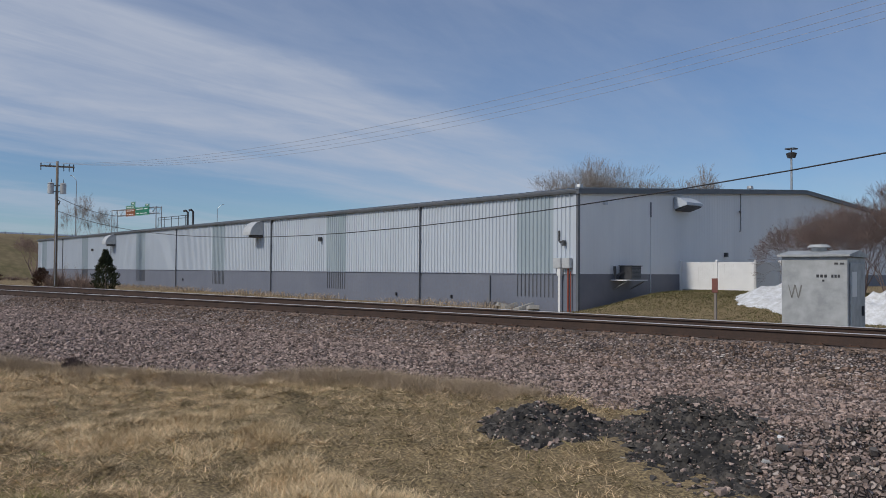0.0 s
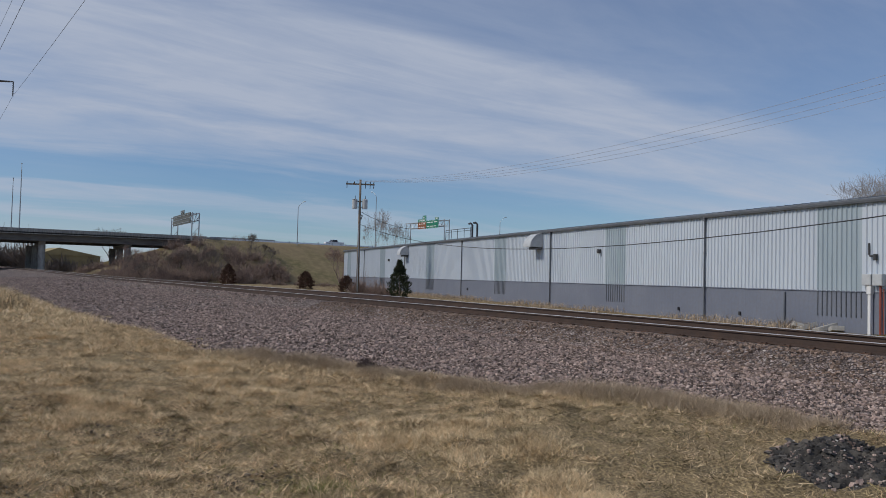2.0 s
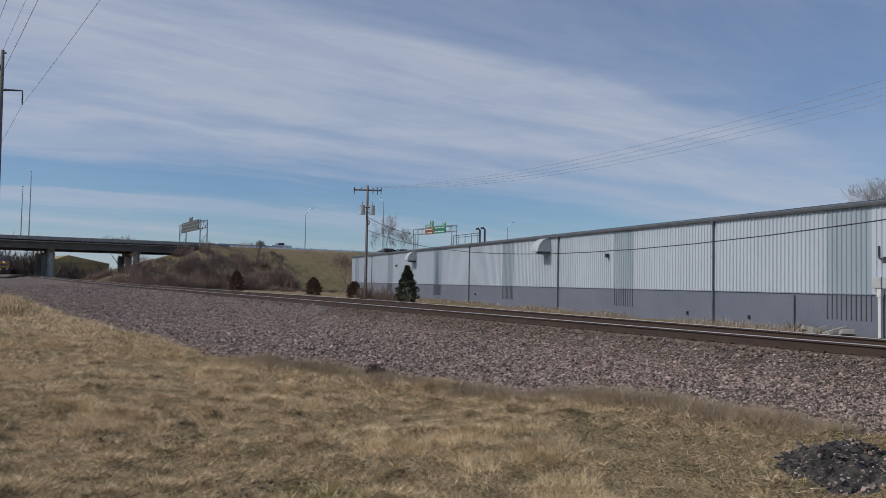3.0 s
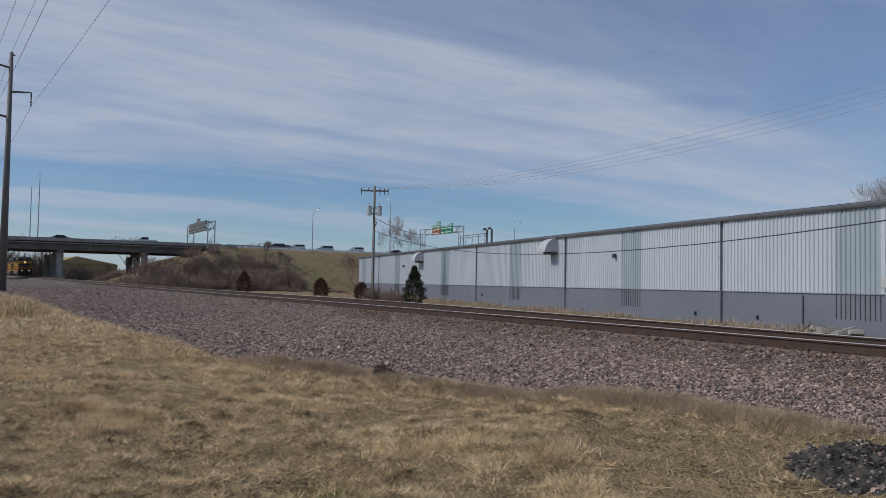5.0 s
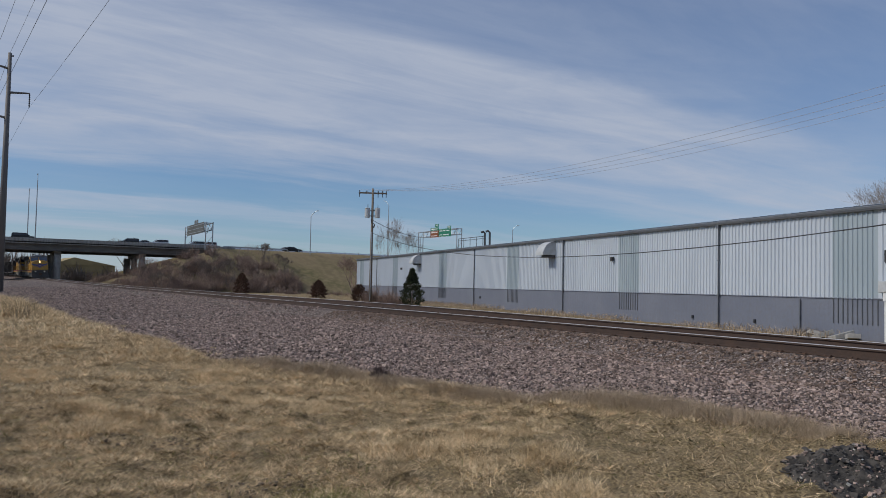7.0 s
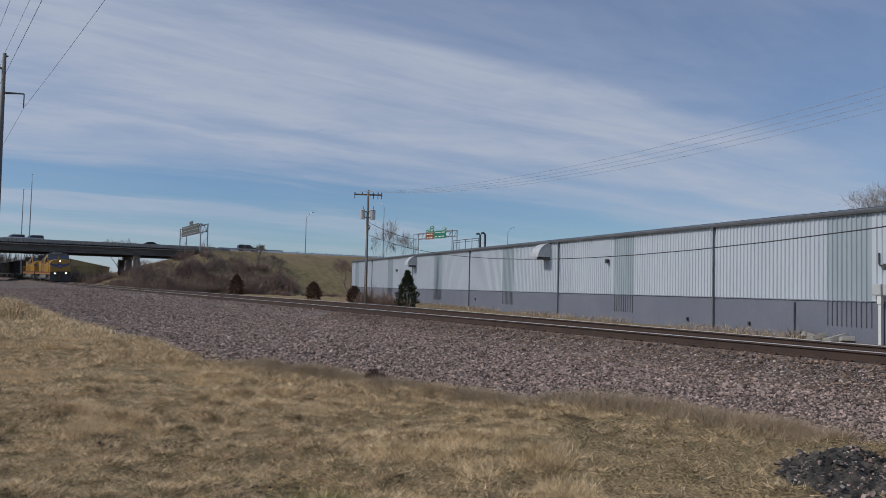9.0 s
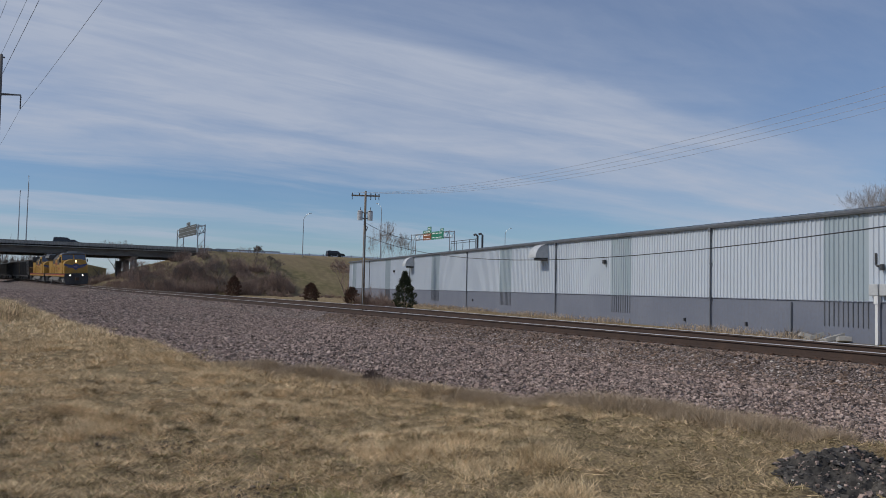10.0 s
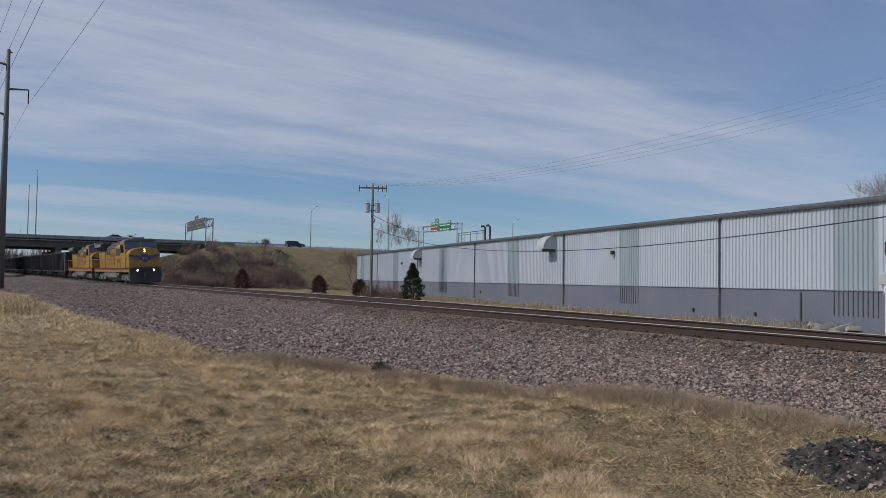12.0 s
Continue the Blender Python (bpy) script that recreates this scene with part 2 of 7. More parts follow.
# ---- mesh helpers ----
class Shape:
    """Collects vertices and faces for one mesh."""

    def __init__(self):
        self.v, self.f = [], []

    def add(self, verts, faces):
        k = len(self.v)
        self.v += [tuple(p) for p in verts]
        self.f += [tuple(i + k for i in q) for q in faces]
        return self

    def box(self, x0, x1, y0, y1, z0, z1, m=None):
        vs = [(x, y, z) for z in (z0, z1) for y in (y0, y1) for x in (x0, x1)]
        if m is not None:
            vs = [tuple(m @ Vector(p)) for p in vs]
        return self.add(vs, [(0, 2, 3, 1), (4, 5, 7, 6), (0, 1, 5, 4), (2, 6, 7, 3), (0, 4, 6, 2), (1, 3, 7, 5)])

    def prism(self, profile, a, b, axis="x"):
        """A closed profile (two coordinates, counter-clockwise) drawn out from a to b along an axis."""
        n = len(profile)
        def at(p, c):
            return (c, p[0], p[1]) if axis == "x" else (p[0], c, p[1]) if axis == "y" else (p[0], p[1], c)
        vs = [at(p, a) for p in profile] + [at(p, b) for p in profile]
        fs = [(i, (i + 1) % n, n + (i + 1) % n, n + i) for i in range(n)] + [tuple(range(n))[::-1], tuple(range(n, 2 * n))]
        return self.add(vs, fs)

    def tube(self, p, q, r0, r1=None, n=8, caps=True):
        p, q = Vector(p), Vector(q)
        r1 = r0 if r1 is None else r1
        d = (q - p).normalized()
        u = d.cross(Vector((0, 0, 1)) if abs(d.z) < 0.9 else Vector((1, 0, 0))).normalized()
        w = d.cross(u)
        vs = [tuple(c + (u * math.cos(t) + w * math.sin(t)) * r) for c, r in ((p, r0), (q, r1)) for t in (i * 2 * math.pi / n for i in range(n))]
        fs = [(i, n + i, n + (i + 1) % n, (i + 1) % n) for i in range(n)]
        if caps:
            fs += [tuple(range(n)), tuple(range(2 * n - 1, n - 1, -1))]
        return self.add(vs, fs)

    def path(self, pts, r, n=6):
        """A round rod bent along the points, in one piece."""
        pts = [Vector(q) for q in pts]
        o = len(self.v)
        u = None
        for i, q in enumerate(pts):
            d = ((pts[min(i + 1, len(pts) - 1)] - pts[max(i - 1, 0)])).normalized()
            if u is None:
                u = d.cross(Vector((0, 0, 1)) if abs(d.z) < 0.9 else Vector((1, 0, 0))).normalized()
            u = (u - d * u.dot(d)).normalized()
            w = d.cross(u)
            self.v += [tuple(q + (u * math.cos(t) + w * math.sin(t)) * r) for t in (k * 2 * math.pi / n for k in range(n))]
        for i in range(len(pts) - 1):
            self.f += [(o + i * n + k, o + (i + 1) * n + k, o + (i + 1) * n + (k + 1) % n, o + i * n + (k + 1) % n) for k in range(n)]
        self.f += [tuple(range(o, o + n)), tuple(range(o + len(pts) * n - 1, o + (len(pts) - 1) * n - 1, -1))]
        return self

    def mesh(self, name):
        me = bpy.data.meshes.new(name)
        me.from_pydata(self.v, [], self.f)
        me.validate()
        me.polygons.foreach_set("use_smooth", [False] * len(me.polygons))
        bm = bmesh.new(); bm.from_mesh(me)
        bmesh.ops.recalc_face_normals(bm, faces=bm.faces)
        bm.to_mesh(me); bm.free()
        return me


def part(name, shape, mat, parent=None, label="", smooth=False, bevel=0.0):
    me = shape if isinstance(shape, bpy.types.Mesh) else shape.mesh(name)
    if not me.materials:
        me.materials.append(mat)
    if smooth:
        me.polygons.foreach_set("use_smooth", [True] * len(me.polygons))
    ob = new(name, me)
    ob.parent = parent
    if bevel:
        md = ob.modifiers.new("edge", "BEVEL")
        md.width, md.segments, md.limit_method = bevel, 2, "ANGLE"
    if label:
        ob["label"] = label
    return ob


def thing(name, m, label, category, group="", kind=""):
    ob = new(name)
    ob.empty_display_size = 0.3
    ob.matrix_world = m
    return tagged(ob, label, category, group, kind)


def soup(name, verts, faces, mat, parent=None, kind="stuff", label=""):
    """One mesh from numpy arrays of vertices and equal-sided faces."""
    me = bpy.data.meshes.new(name)
    faces = np.asarray(faces, np.int32)
    me.vertices.add(len(verts)); me.loops.add(faces.size); me.polygons.add(len(faces))
    me.vertices.foreach_set("co", np.asarray(verts, np.float32).ravel())
    me.loops.foreach_set("vertex_index", faces.ravel())
    me.polygons.foreach_set("loop_start", np.arange(0, faces.size, faces.shape[1], dtype=np.int32))
    me.update(calc_edges=True)
    me.polygons.foreach_set("use_smooth", [False] * len(faces))
    me.materials.append(mat)
    ob = new(name, me)
    ob.parent = parent
    return tagged(ob, label, "", "", kind)


# ---- the lie of the land ----
RAIL_NEAR = 0.735           # rail top beside the camera
CENTRE = 13.25              # track centre line, straight ahead of the camera


def heading(s):
    """How far the track has swung towards the camera's side, s metres down the line (radians)."""
    return 0.068 * min(1.0, max(0.0, (s - 35) / 55))


def track_y(x):
    s = -x
    if s <= 35:
        return CENTRE
    if s <= 90:
        return CENTRE - 0.068 / 110 * (s - 35) ** 2
    return CENTRE - 0.068 * 27.5 - 0.068 * (s - 90)


GRADE_X = (-600, -190, -117, -90, -75, -50, -30, -15, 60)
GRADE_Z = (3.60, 1.46, 0.95, 0.785, 0.73, 0.705, 0.72, 0.735, 0.735)


def rail_z(x):
    return float(np.interp(x, GRADE_X, GRADE_Z))


def cant(x):
    """How much the outer rail stands above the inner one, through the curve."""
    return float(np.interp(-x, (5, 15, 30, 60, 110), (0.0, 0.05, 0.12, 0.11, 0.08)))


TOE_X = (-600, -90, -60, -41, -25, -20.5, -17, -15, -13, -11.2, -9.6, -8.2, -6.8, -5.2, 0, 30)
TOE_Y = (-37, -2.2, 0.6, 1.8, 2.75, 3.4, 3.85, 4.5, 5.3, 6.0, 6.75, 7.4, 7.8, 8.2, 8.5, 9.0)


def toe_y(x):
    return float(np.interp(x, TOE_X, TOE_Y)) + 0.35 * noise.noise((x * 0.45, 3.3, 0)) + 0.15 * noise.noise((x * 1.7, 9.1, 0))


def ease(a, b, v):
    t = min(1.0, max(0.0, (v - a) / (b - a)))
    return t * t * (3 - 2 * t)


def ground_z(x, y):
    yc = track_y(x)
    rise = max(0.0, rail_z(x) - 0.70)
    z = 0.0
    far = y - yc
    if far > 0:                                   # beyond the rails the land lies lower, with a grassy bank by the end wall
        z = -0.12 * ease(1.5, 6, far) - 0.52 * ease(6, 15, far)
        bank = ease(-24.0, -19.3, x) * ease(32, 43, y + 0.16 * (x + 20))
        z = z * (1 - bank) + 0.50 * bank
    z += rise * ease(60, 150, -x) * (1 - ease(2.5, 6, far))
    if y < yc + 3:
        z += 0.05 * noise.noise((x * 0.5, y * 0.5, 0)) + 0.035 * noise.noise((x * 1.6, y * 1.6, 4)) + 0.02 * noise.noise((x * 4.1, y * 4.1, 8))
        if -20 < x < 1 and -2 < y < 9:            # tussocky turf
            z += 0.13 * max(0.0, noise.noise((x * 1.25, y * 1.25, 14))) ** 1.3 + 0.10 * max(0.0, noise.noise((x * 2.9, y * 2.9, 17))) ** 1.2 - 0.05
        if -14 < x < 3 and 3 < y < 11:
            z += 0.10 * ease(3.0, 1.2, math.hypot((x + 6.6) / 1.2, (y - 6.6)))
    elif y < yc + 60:
        z += 0.08 * noise.noise((x * 0.2, y * 0.2, 0))
    return z


def ballast_z(x, y):
    d = track_y(x) - y
    top = rail_z(x) - 0.193
    toe = track_y(x) - toe_y(x)
    top += cant(x) * min(1.25, max(0.0, 0.5 - d / 1.505))
    if d < 0:
        z = top - max(0.0, -d - 1.75) * 0.42
    else:
        steep = top - max(0.0, d - 1.8) * 0.46
        lift = max(0.0, rail_z(x) - 0.70) * ease(60, 150, -x)
        shelf = lift + 0.24 * (toe - d) / max(toe - 2.4, 0.6) + (top - lift - 0.52) * 0.5 * ease(toe, toe - 3, d)
        z = max(steep, shelf) if d > 1.8 else top
        if d > toe - 0.05:
            z = min(z, lift - 0.05 - 0.2 * (d - toe))
    return z + 0.02 * noise.noise((x * 1.3, y * 1.3, 2))


def spaced(lo, hi, step, reach, grow=1.35):
    vals = list(np.arange(lo, hi + step / 2, step))
    s, v = step, vals[-1]
    while v < reach:
        s *= grow; v += s; vals.append(v)
    s, v = step, vals[0]
    while v > -reach:
        s *= grow; v -= s; vals.insert(0, v)
    return vals


def ground():
    xs, ys = spaced(-48, 8, 0.32, 2600), spaced(-1, 22, 0.3, 2600)
    xs, ys = sorted(set(xs + list(np.arange(-15, -2, 0.11)))), sorted(set(ys + list(np.arange(-1, 8.5, 0.11))))
    xs = sorted(set(xs + list(np.arange(-230, -49, 6.0))))
    ys = sorted(set(ys + list(np.arange(24, 110, 3.0))))
    verts = [(x, y, ground_z(x, y) if abs(x) < 400 and abs(y) < 400 else 0.3) for y in ys for x in xs]
    w = len(xs)
    faces = [(j * w + i, j * w + i + 1, (j + 1) * w + i + 1, (j + 1) * w + i) for j in range(len(ys) - 1) for i in range(w - 1)]
    ob = soup("ground", verts, faces, TURF, None, "structure", "dry straw-coloured winter grass over bare soil")
    ob.data.polygons.foreach_set("use_smooth", [True] * len(ob.data.polygons))
    ob["category"] = "ground"


def ballast():
    xs = sorted(set(list(np.arange(-560, -60, 4.0)) + list(np.arange(-60, -24, 0.8)) + list(np.arange(-24, 8, 0.3)) + list(np.arange(8, 60, 4.0))))
    verts, cols = [], 46
    for x in xs:
        a, b = toe_y(x) - 0.35, track_y(x) + 4.2
        for j in range(cols + 1):
            y = a + (b - a) * j / cols
            verts.append((x, y, ballast_z(x, y)))
    w = cols + 1
    faces = [(i * w + j, (i + 1) * w + j, (i + 1) * w + j + 1, i * w + j + 1) for i in range(len(xs) - 1) for j in range(cols)]
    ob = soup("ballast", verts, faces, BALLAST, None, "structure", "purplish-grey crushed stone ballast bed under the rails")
    ob.data.polygons.foreach_set("use_smooth", [True] * len(ob.data.polygons))
    ob["category"] = "ballast"
    return ob


def stones(region, per_m2, size, name, mat, height, count_cap=60000, seed=1, parent=None, flat=0.7, label="", vary=0.32):
    """Loose broken stones, each a dented block, strewn over a region (x0, x1, y function pair)."""
    rng = np.random.default_rng(seed)
    x0, x1, ylo, yhi = region
    area = np.mean([yhi(x) - ylo(x) for x in np.linspace(x0, x1, 20)]) * (x1 - x0)
    k = min(count_cap, int(area * per_m2))
    px = rng.uniform(x0, x1, k)
    lo, hi = np.array([ylo(x) for x in px]), np.array([yhi(x) for x in px])
    keep = rng.uniform(0, 1, k) < (hi - lo) / (hi - lo).max()
    px, lo, hi = px[keep], lo[keep], hi[keep]
    py = rng.uniform(lo, hi); k = len(px)
    pz = np.array([height(a, b) for a, b in zip(px, py)])
    cube = np.array([(x, y, z) for z in (-1, 1) for y in (-1, 1) for x in (-1, 1)], float)
    s = size * np.exp(rng.normal(0, vary, k))
    v = cube[None] * (1 + rng.uniform(-0.5, 0.12, (k, 8, 3)))
    v *= (s[:, None] * rng.uniform(0.6, 1.15, (k, 3)) * (1, 1, flat))[:, None, :] * 0.5
    a, b = rng.uniform(0, 6.28, k), rng.normal(0, 0.5, k)
    ca, sa, cb, sb = np.cos(a), np.sin(a), np.cos(b), np.sin(b)
    y2, z2 = v[:, :, 1] * cb[:, None] - v[:, :, 2] * sb[:, None], v[:, :, 1] * sb[:, None] + v[:, :, 2] * cb[:, None]
    x3, y3 = v[:, :, 0] * ca[:, None] - y2 * sa[:, None], v[:, :, 0] * sa[:, None] + y2 * ca[:, None]
    v = np.stack([x3 + px[:, None], y3 + py[:, None], z2 + (pz + s * 0.12)[:, None]], -1)
    quad = np.array([(4, 5, 7, 6), (0, 1, 5, 4), (2, 6, 7, 3), (0, 4, 6, 2), (1, 3, 7, 5)])
    faces = (quad[None] + 8 * np.arange(k)[:, None, None]).reshape(-1, 4)
    return soup(name, v.reshape(-1, 3), faces, mat, parent, "stuff", label)


def grass(name, count, sample, length, width, mat, seed, lean=0.9, label="", fan=1):
    """Bent blades, a quad and a tip each, at places that sample(rng, count) gives with a length factor."""
    rng = np.random.default_rng(seed)
    px, py, fac = sample(rng, count // fan)
    if fan > 1:                                   # a small fan of straight blades at each place
        px, py, fac = (np.repeat(a, fan) for a in (px, py, fac))
        px, py = px + rng.normal(0, 0.035, len(px)), py + rng.normal(0, 0.035, len(px))
    k = len(px)
    pz = np.array([ground_z(a, b) for a, b in zip(px, py)]) - 0.01
    ln = length * fac * rng.uniform(0.5, 1.3, k)
    az, tilt = rng.uniform(0, 6.28, k), np.abs(rng.normal(lean, 0.35, k)).clip(0, 1.45)
    d = np.stack([np.cos(az) * np.sin(tilt), np.sin(az) * np.sin(tilt), np.cos(tilt)], -1)
    side = np.stack([-np.sin(az), np.cos(az), np.zeros(k)], -1)
    spin = rng.uniform(-1.2, 1.2, k)
    side = side * np.cos(spin)[:, None] + np.cross(d, side) * np.sin(spin)[:, None]
    w = (width * rng.uniform(0.6, 1.3, k))[:, None]
    base = np.stack([px, py, pz], -1)
    mid = base + d * (ln * 0.55)[:, None]
    tip = mid + (d * 0.8 + np.stack([np.cos(az) * 0.5, np.sin(az) * 0.5, -0.35 * np.ones(k)], -1)) * (ln * 0.45)[:, None]
    if fan > 1:
        ob = soup(name, np.stack([base - side * w, base + side * w, tip], 1).reshape(-1, 3), np.arange(3 * k).reshape(-1, 3), mat, None, "stuff", label)
        ob["category"] = "grass"
        return ob
    v = np.stack([base - side * w, base + side * w, mid + side * w * 0.8, mid - side * w * 0.8, tip], 1).reshape(-1, 3)
    o = 5 * np.arange(k)[:, None]
    faces = np.concatenate([np.concatenate([o, o + 1, o + 2], 1), np.concatenate([o, o + 2, o + 3], 1), np.concatenate([o + 3, o + 2, o + 4], 1)])
    ob = soup(name, v, faces, mat, None, "stuff", label)
    ob["category"] = "grass"
    return ob


# ---- the railway ----
def rails():
    base = thing("railway_track", pose(0, 0, 0), "single railway track with rusty rails on weathered timber ties", "railway track", kind="structure")
    prof = [(-0.076, 0.0), (0.076, 0.0), (0.076, 0.014), (0.012, 0.035), (0.010, 0.140), (0.036, 0.150), (0.036, 0.178), (-0.036, 0.178), (-0.036, 0.150),
            (-0.010, 0.140), (-0.012, 0.035), (-0.076, 0.014)]
    xs = list(np.arange(60, -36, -6.0)) + list(np.arange(-36, -100, -3.0)) + list(np.arange(-100, -550, -10.0))
    for side in (-0.7525, 0.7525):
        body, head = Shape(), Shape()
        n = len(prof)
        for x in xs:
            a = heading(-x)
            y, z = track_y(x), rail_z(x) + (cant(x) if side > 0 else 0.0)
            body.v += [(x + a * (side + p[0]), y + (side + p[0]), z - 0.186 + p[1]) for p in prof]
            head.v += [(x + a * (side + p), y + side + p, z - 0.186 + q) for p, q in ((-0.030, 0.172), (-0.036, 0.179), (-0.026, 0.186), (0.028, 0.186), (0.037, 0.179), (0.031, 0.172))]
        for i in range(len(xs) - 1):
            body.f += [(i * n + j, i * n + (j + 1) % n, (i + 1) * n + (j + 1) % n, (i + 1) * n + j) for j in range(n)]
            head.f += [(i * 6 + j, i * 6 + (j + 1) % 6, (i + 1) * 6 + (j + 1) % 6, (i + 1) * 6 + j) for j in range(6)]
        rail = part("rail", body, RAIL, base, "rust-brown steel rail with a bright worn head")
        part("rail_head", head, RAIL_HEAD, rail, "polished running surface, its glint painted in as a pale colour")
    # ties: the near ones are pieces of their own, the rest one mesh
    tie = Shape().box(-0.115, 0.115, -1.30, 1.30, -0.18, 0.0)
    for v in range(len(tie.v)):
        x, y, z = tie.v[v]
        tie.v[v] = (x + 0.008 * math.sin(9 * v), y + 0.02 * math.sin(5 * v), z + 0.006 * math.cos(7 * v))
    me = tie.mesh("tie"); me.materials.append(TIE)
    rest = Shape()
    rng = random.Random(5)
    x, made = 6.0, 0
    plates = Shape()
    while x > -260:
        m = Matrix.Translation((x, track_y(x) + rng.uniform(-0.05, 0.05), rail_z(x) + cant(x) / 2 - 0.186 + rng.uniform(-0.012, 0.004))) @ pose(0, 0, 0, math.degrees(cant(x) / 1.505), 0, math.degrees(heading(-x)) * -1 + rng.uniform(-1.2, 1.2))
        if made < 290:
            ob = new("tie", me); ob.parent = base; ob.matrix_local = m
            made += 1
        else:
            rest.add([tuple(m @ Vector(v)) for v in tie.v], tie.f)
        if x > -60:
            for s in (-0.7525, 0.7525):
                rz = rail_z(x) + (cant(x) if s > 0 else 0.0)
                plates.box(x - 0.09, x + 0.09, track_y(x) + s - 0.17, track_y(x) + s + 0.17, rz - 0.188, rz - 0.172)
                for dx, dy in ((-0.05, -0.10), (0.05, -0.10), (-0.05, 0.10), (0.05, 0.10)):
                    plates.box(x + dx - 0.014, x + dx + 0.014, track_y(x) + s + dy - 0.018, track_y(x) + s + dy + 0.018, rz - 0.172, rz - 0.158)
        x -= 0.495 + rng.uniform(-0.03, 0.03)
    tagged(part("far_ties", rest, TIE, base), kind="stuff")
    tagged(part("tie_plates", plates, STEEL_RUST, base), kind="stuff")


# ---- warehouse ----
WHITE_METAL = material("white_ribbed_metal", (0.51, 0.57, 0.645), 0.45, 0.0, second=(0.44, 0.495, 0.57), scale=0.35, amount=0.4, grain=(0.55, 0.57, 0.60), grain_scale=7,
                       grain_amount=0.12, stretch=(1, 1, 0.25))
SKY_PANEL = material("translucent_panel", (0.36, 0.425, 0.475), 0.4, second=(0.31, 0.375, 0.425), scale=0.8, amount=0.5, stretch=(1, 1, 0.2))
GREY_BAND = material("grey_painted_band", (0.148, 0.168, 0.222), 0.6, second=(0.175, 0.195, 0.248), scale=0.4, amount=0.5, grain=(0.15, 0.15, 0.17), grain_scale=5, grain_amount=0.2)
GABLE_GREY = material("blue_grey_metal", (0.78, 0.80, 0.82), 0.5, second=(0.70, 0.725, 0.755), scale=0.4, amount=0.5, stretch=(1, 1, 0.3))
GABLE_BAND = material("dark_grey_band", (0.165, 0.17, 0.20), 0.6, second=(0.205, 0.21, 0.24), scale=0.5, amount=0.5)
TRIM = material("slate_trim", (0.10, 0.115, 0.135), 0.5, second=(0.14, 0.15, 0.17), scale=1.0)
ROOF = material("galvanised_roof", (0.34, 0.36, 0.38), 0.4, 0.5, second=(0.28, 0.29, 0.31), scale=0.4)
DARK = material("dark_paint", (0.035, 0.037, 0.042), 0.5, second=(0.06, 0.06, 0.065), scale=3)
GALV = material("galvanised_steel", (0.42, 0.44, 0.46), 0.45, 0.6, second=(0.32, 0.34, 0.36), scale=4)
LIGHT_GREY = material("light_grey_enamel", (0.50, 0.52, 0.54), 0.45, second=(0.42, 0.44, 0.46), scale=3)
RED_PIPE = material("red_oxide_pipe", (0.30, 0.075, 0.05), 0.6, second=(0.22, 0.06, 0.045), scale=5)
WHITE_PIPE = material("white_pipe", (0.70, 0.71, 0.72), 0.5)
VINYL = material("white_vinyl", (0.80, 0.81, 0.82), 0.4, second=(0.74, 0.75, 0.76), scale=1.5)
LENS = material("lamp_glass", (0.45, 0.47, 0.48), 0.2)

WX, WY, WANG = -22.60, 37.51, 170.98     # the near corner of the warehouse; its long wall runs away from there
LONG, DEEP, EAVE, RIDGE, BAND, FOOT = 112.8, 52.4, 6.0, 7.72, 1.46, -0.95
SKYLIGHTS = [(1.80, 4.65), (22.75, 25.6), (43.8, 46.7), (64.9, 67.9), (86.5, 89.2), (107.6, 110.4)]


def ribbed(shape, a, b, z0, z1, y=0.0, pitch=0.305, top=0.085, base=0.115, out=0.06):
    """A ribbed metal sheet in the plane y, with trapezoid ribs standing out towards +y."""
    n0 = math.ceil(a / pitch)
    xs = [(a, 0.0)]
    k = n0
    while k * pitch + base / 2 < b:
        c = k * pitch
        if c - base / 2 > a:
            xs += [(c - base / 2, 0), (c - top / 2 + 0.02, out), (c + top / 2 - 0.02, out), (c + base / 2, 0)]
        k += 1
    xs.append((b, 0.0))
    o = len(shape.v)
    for x, d in xs:
        shape.v += [(x, y + d, z0), (x, y + d, z1)]
    shape.f += [(o + 2 * i, o + 2 * i + 2, o + 2 * i + 3, o + 2 * i + 1) for i in range(len(xs) - 1)]
    return shape


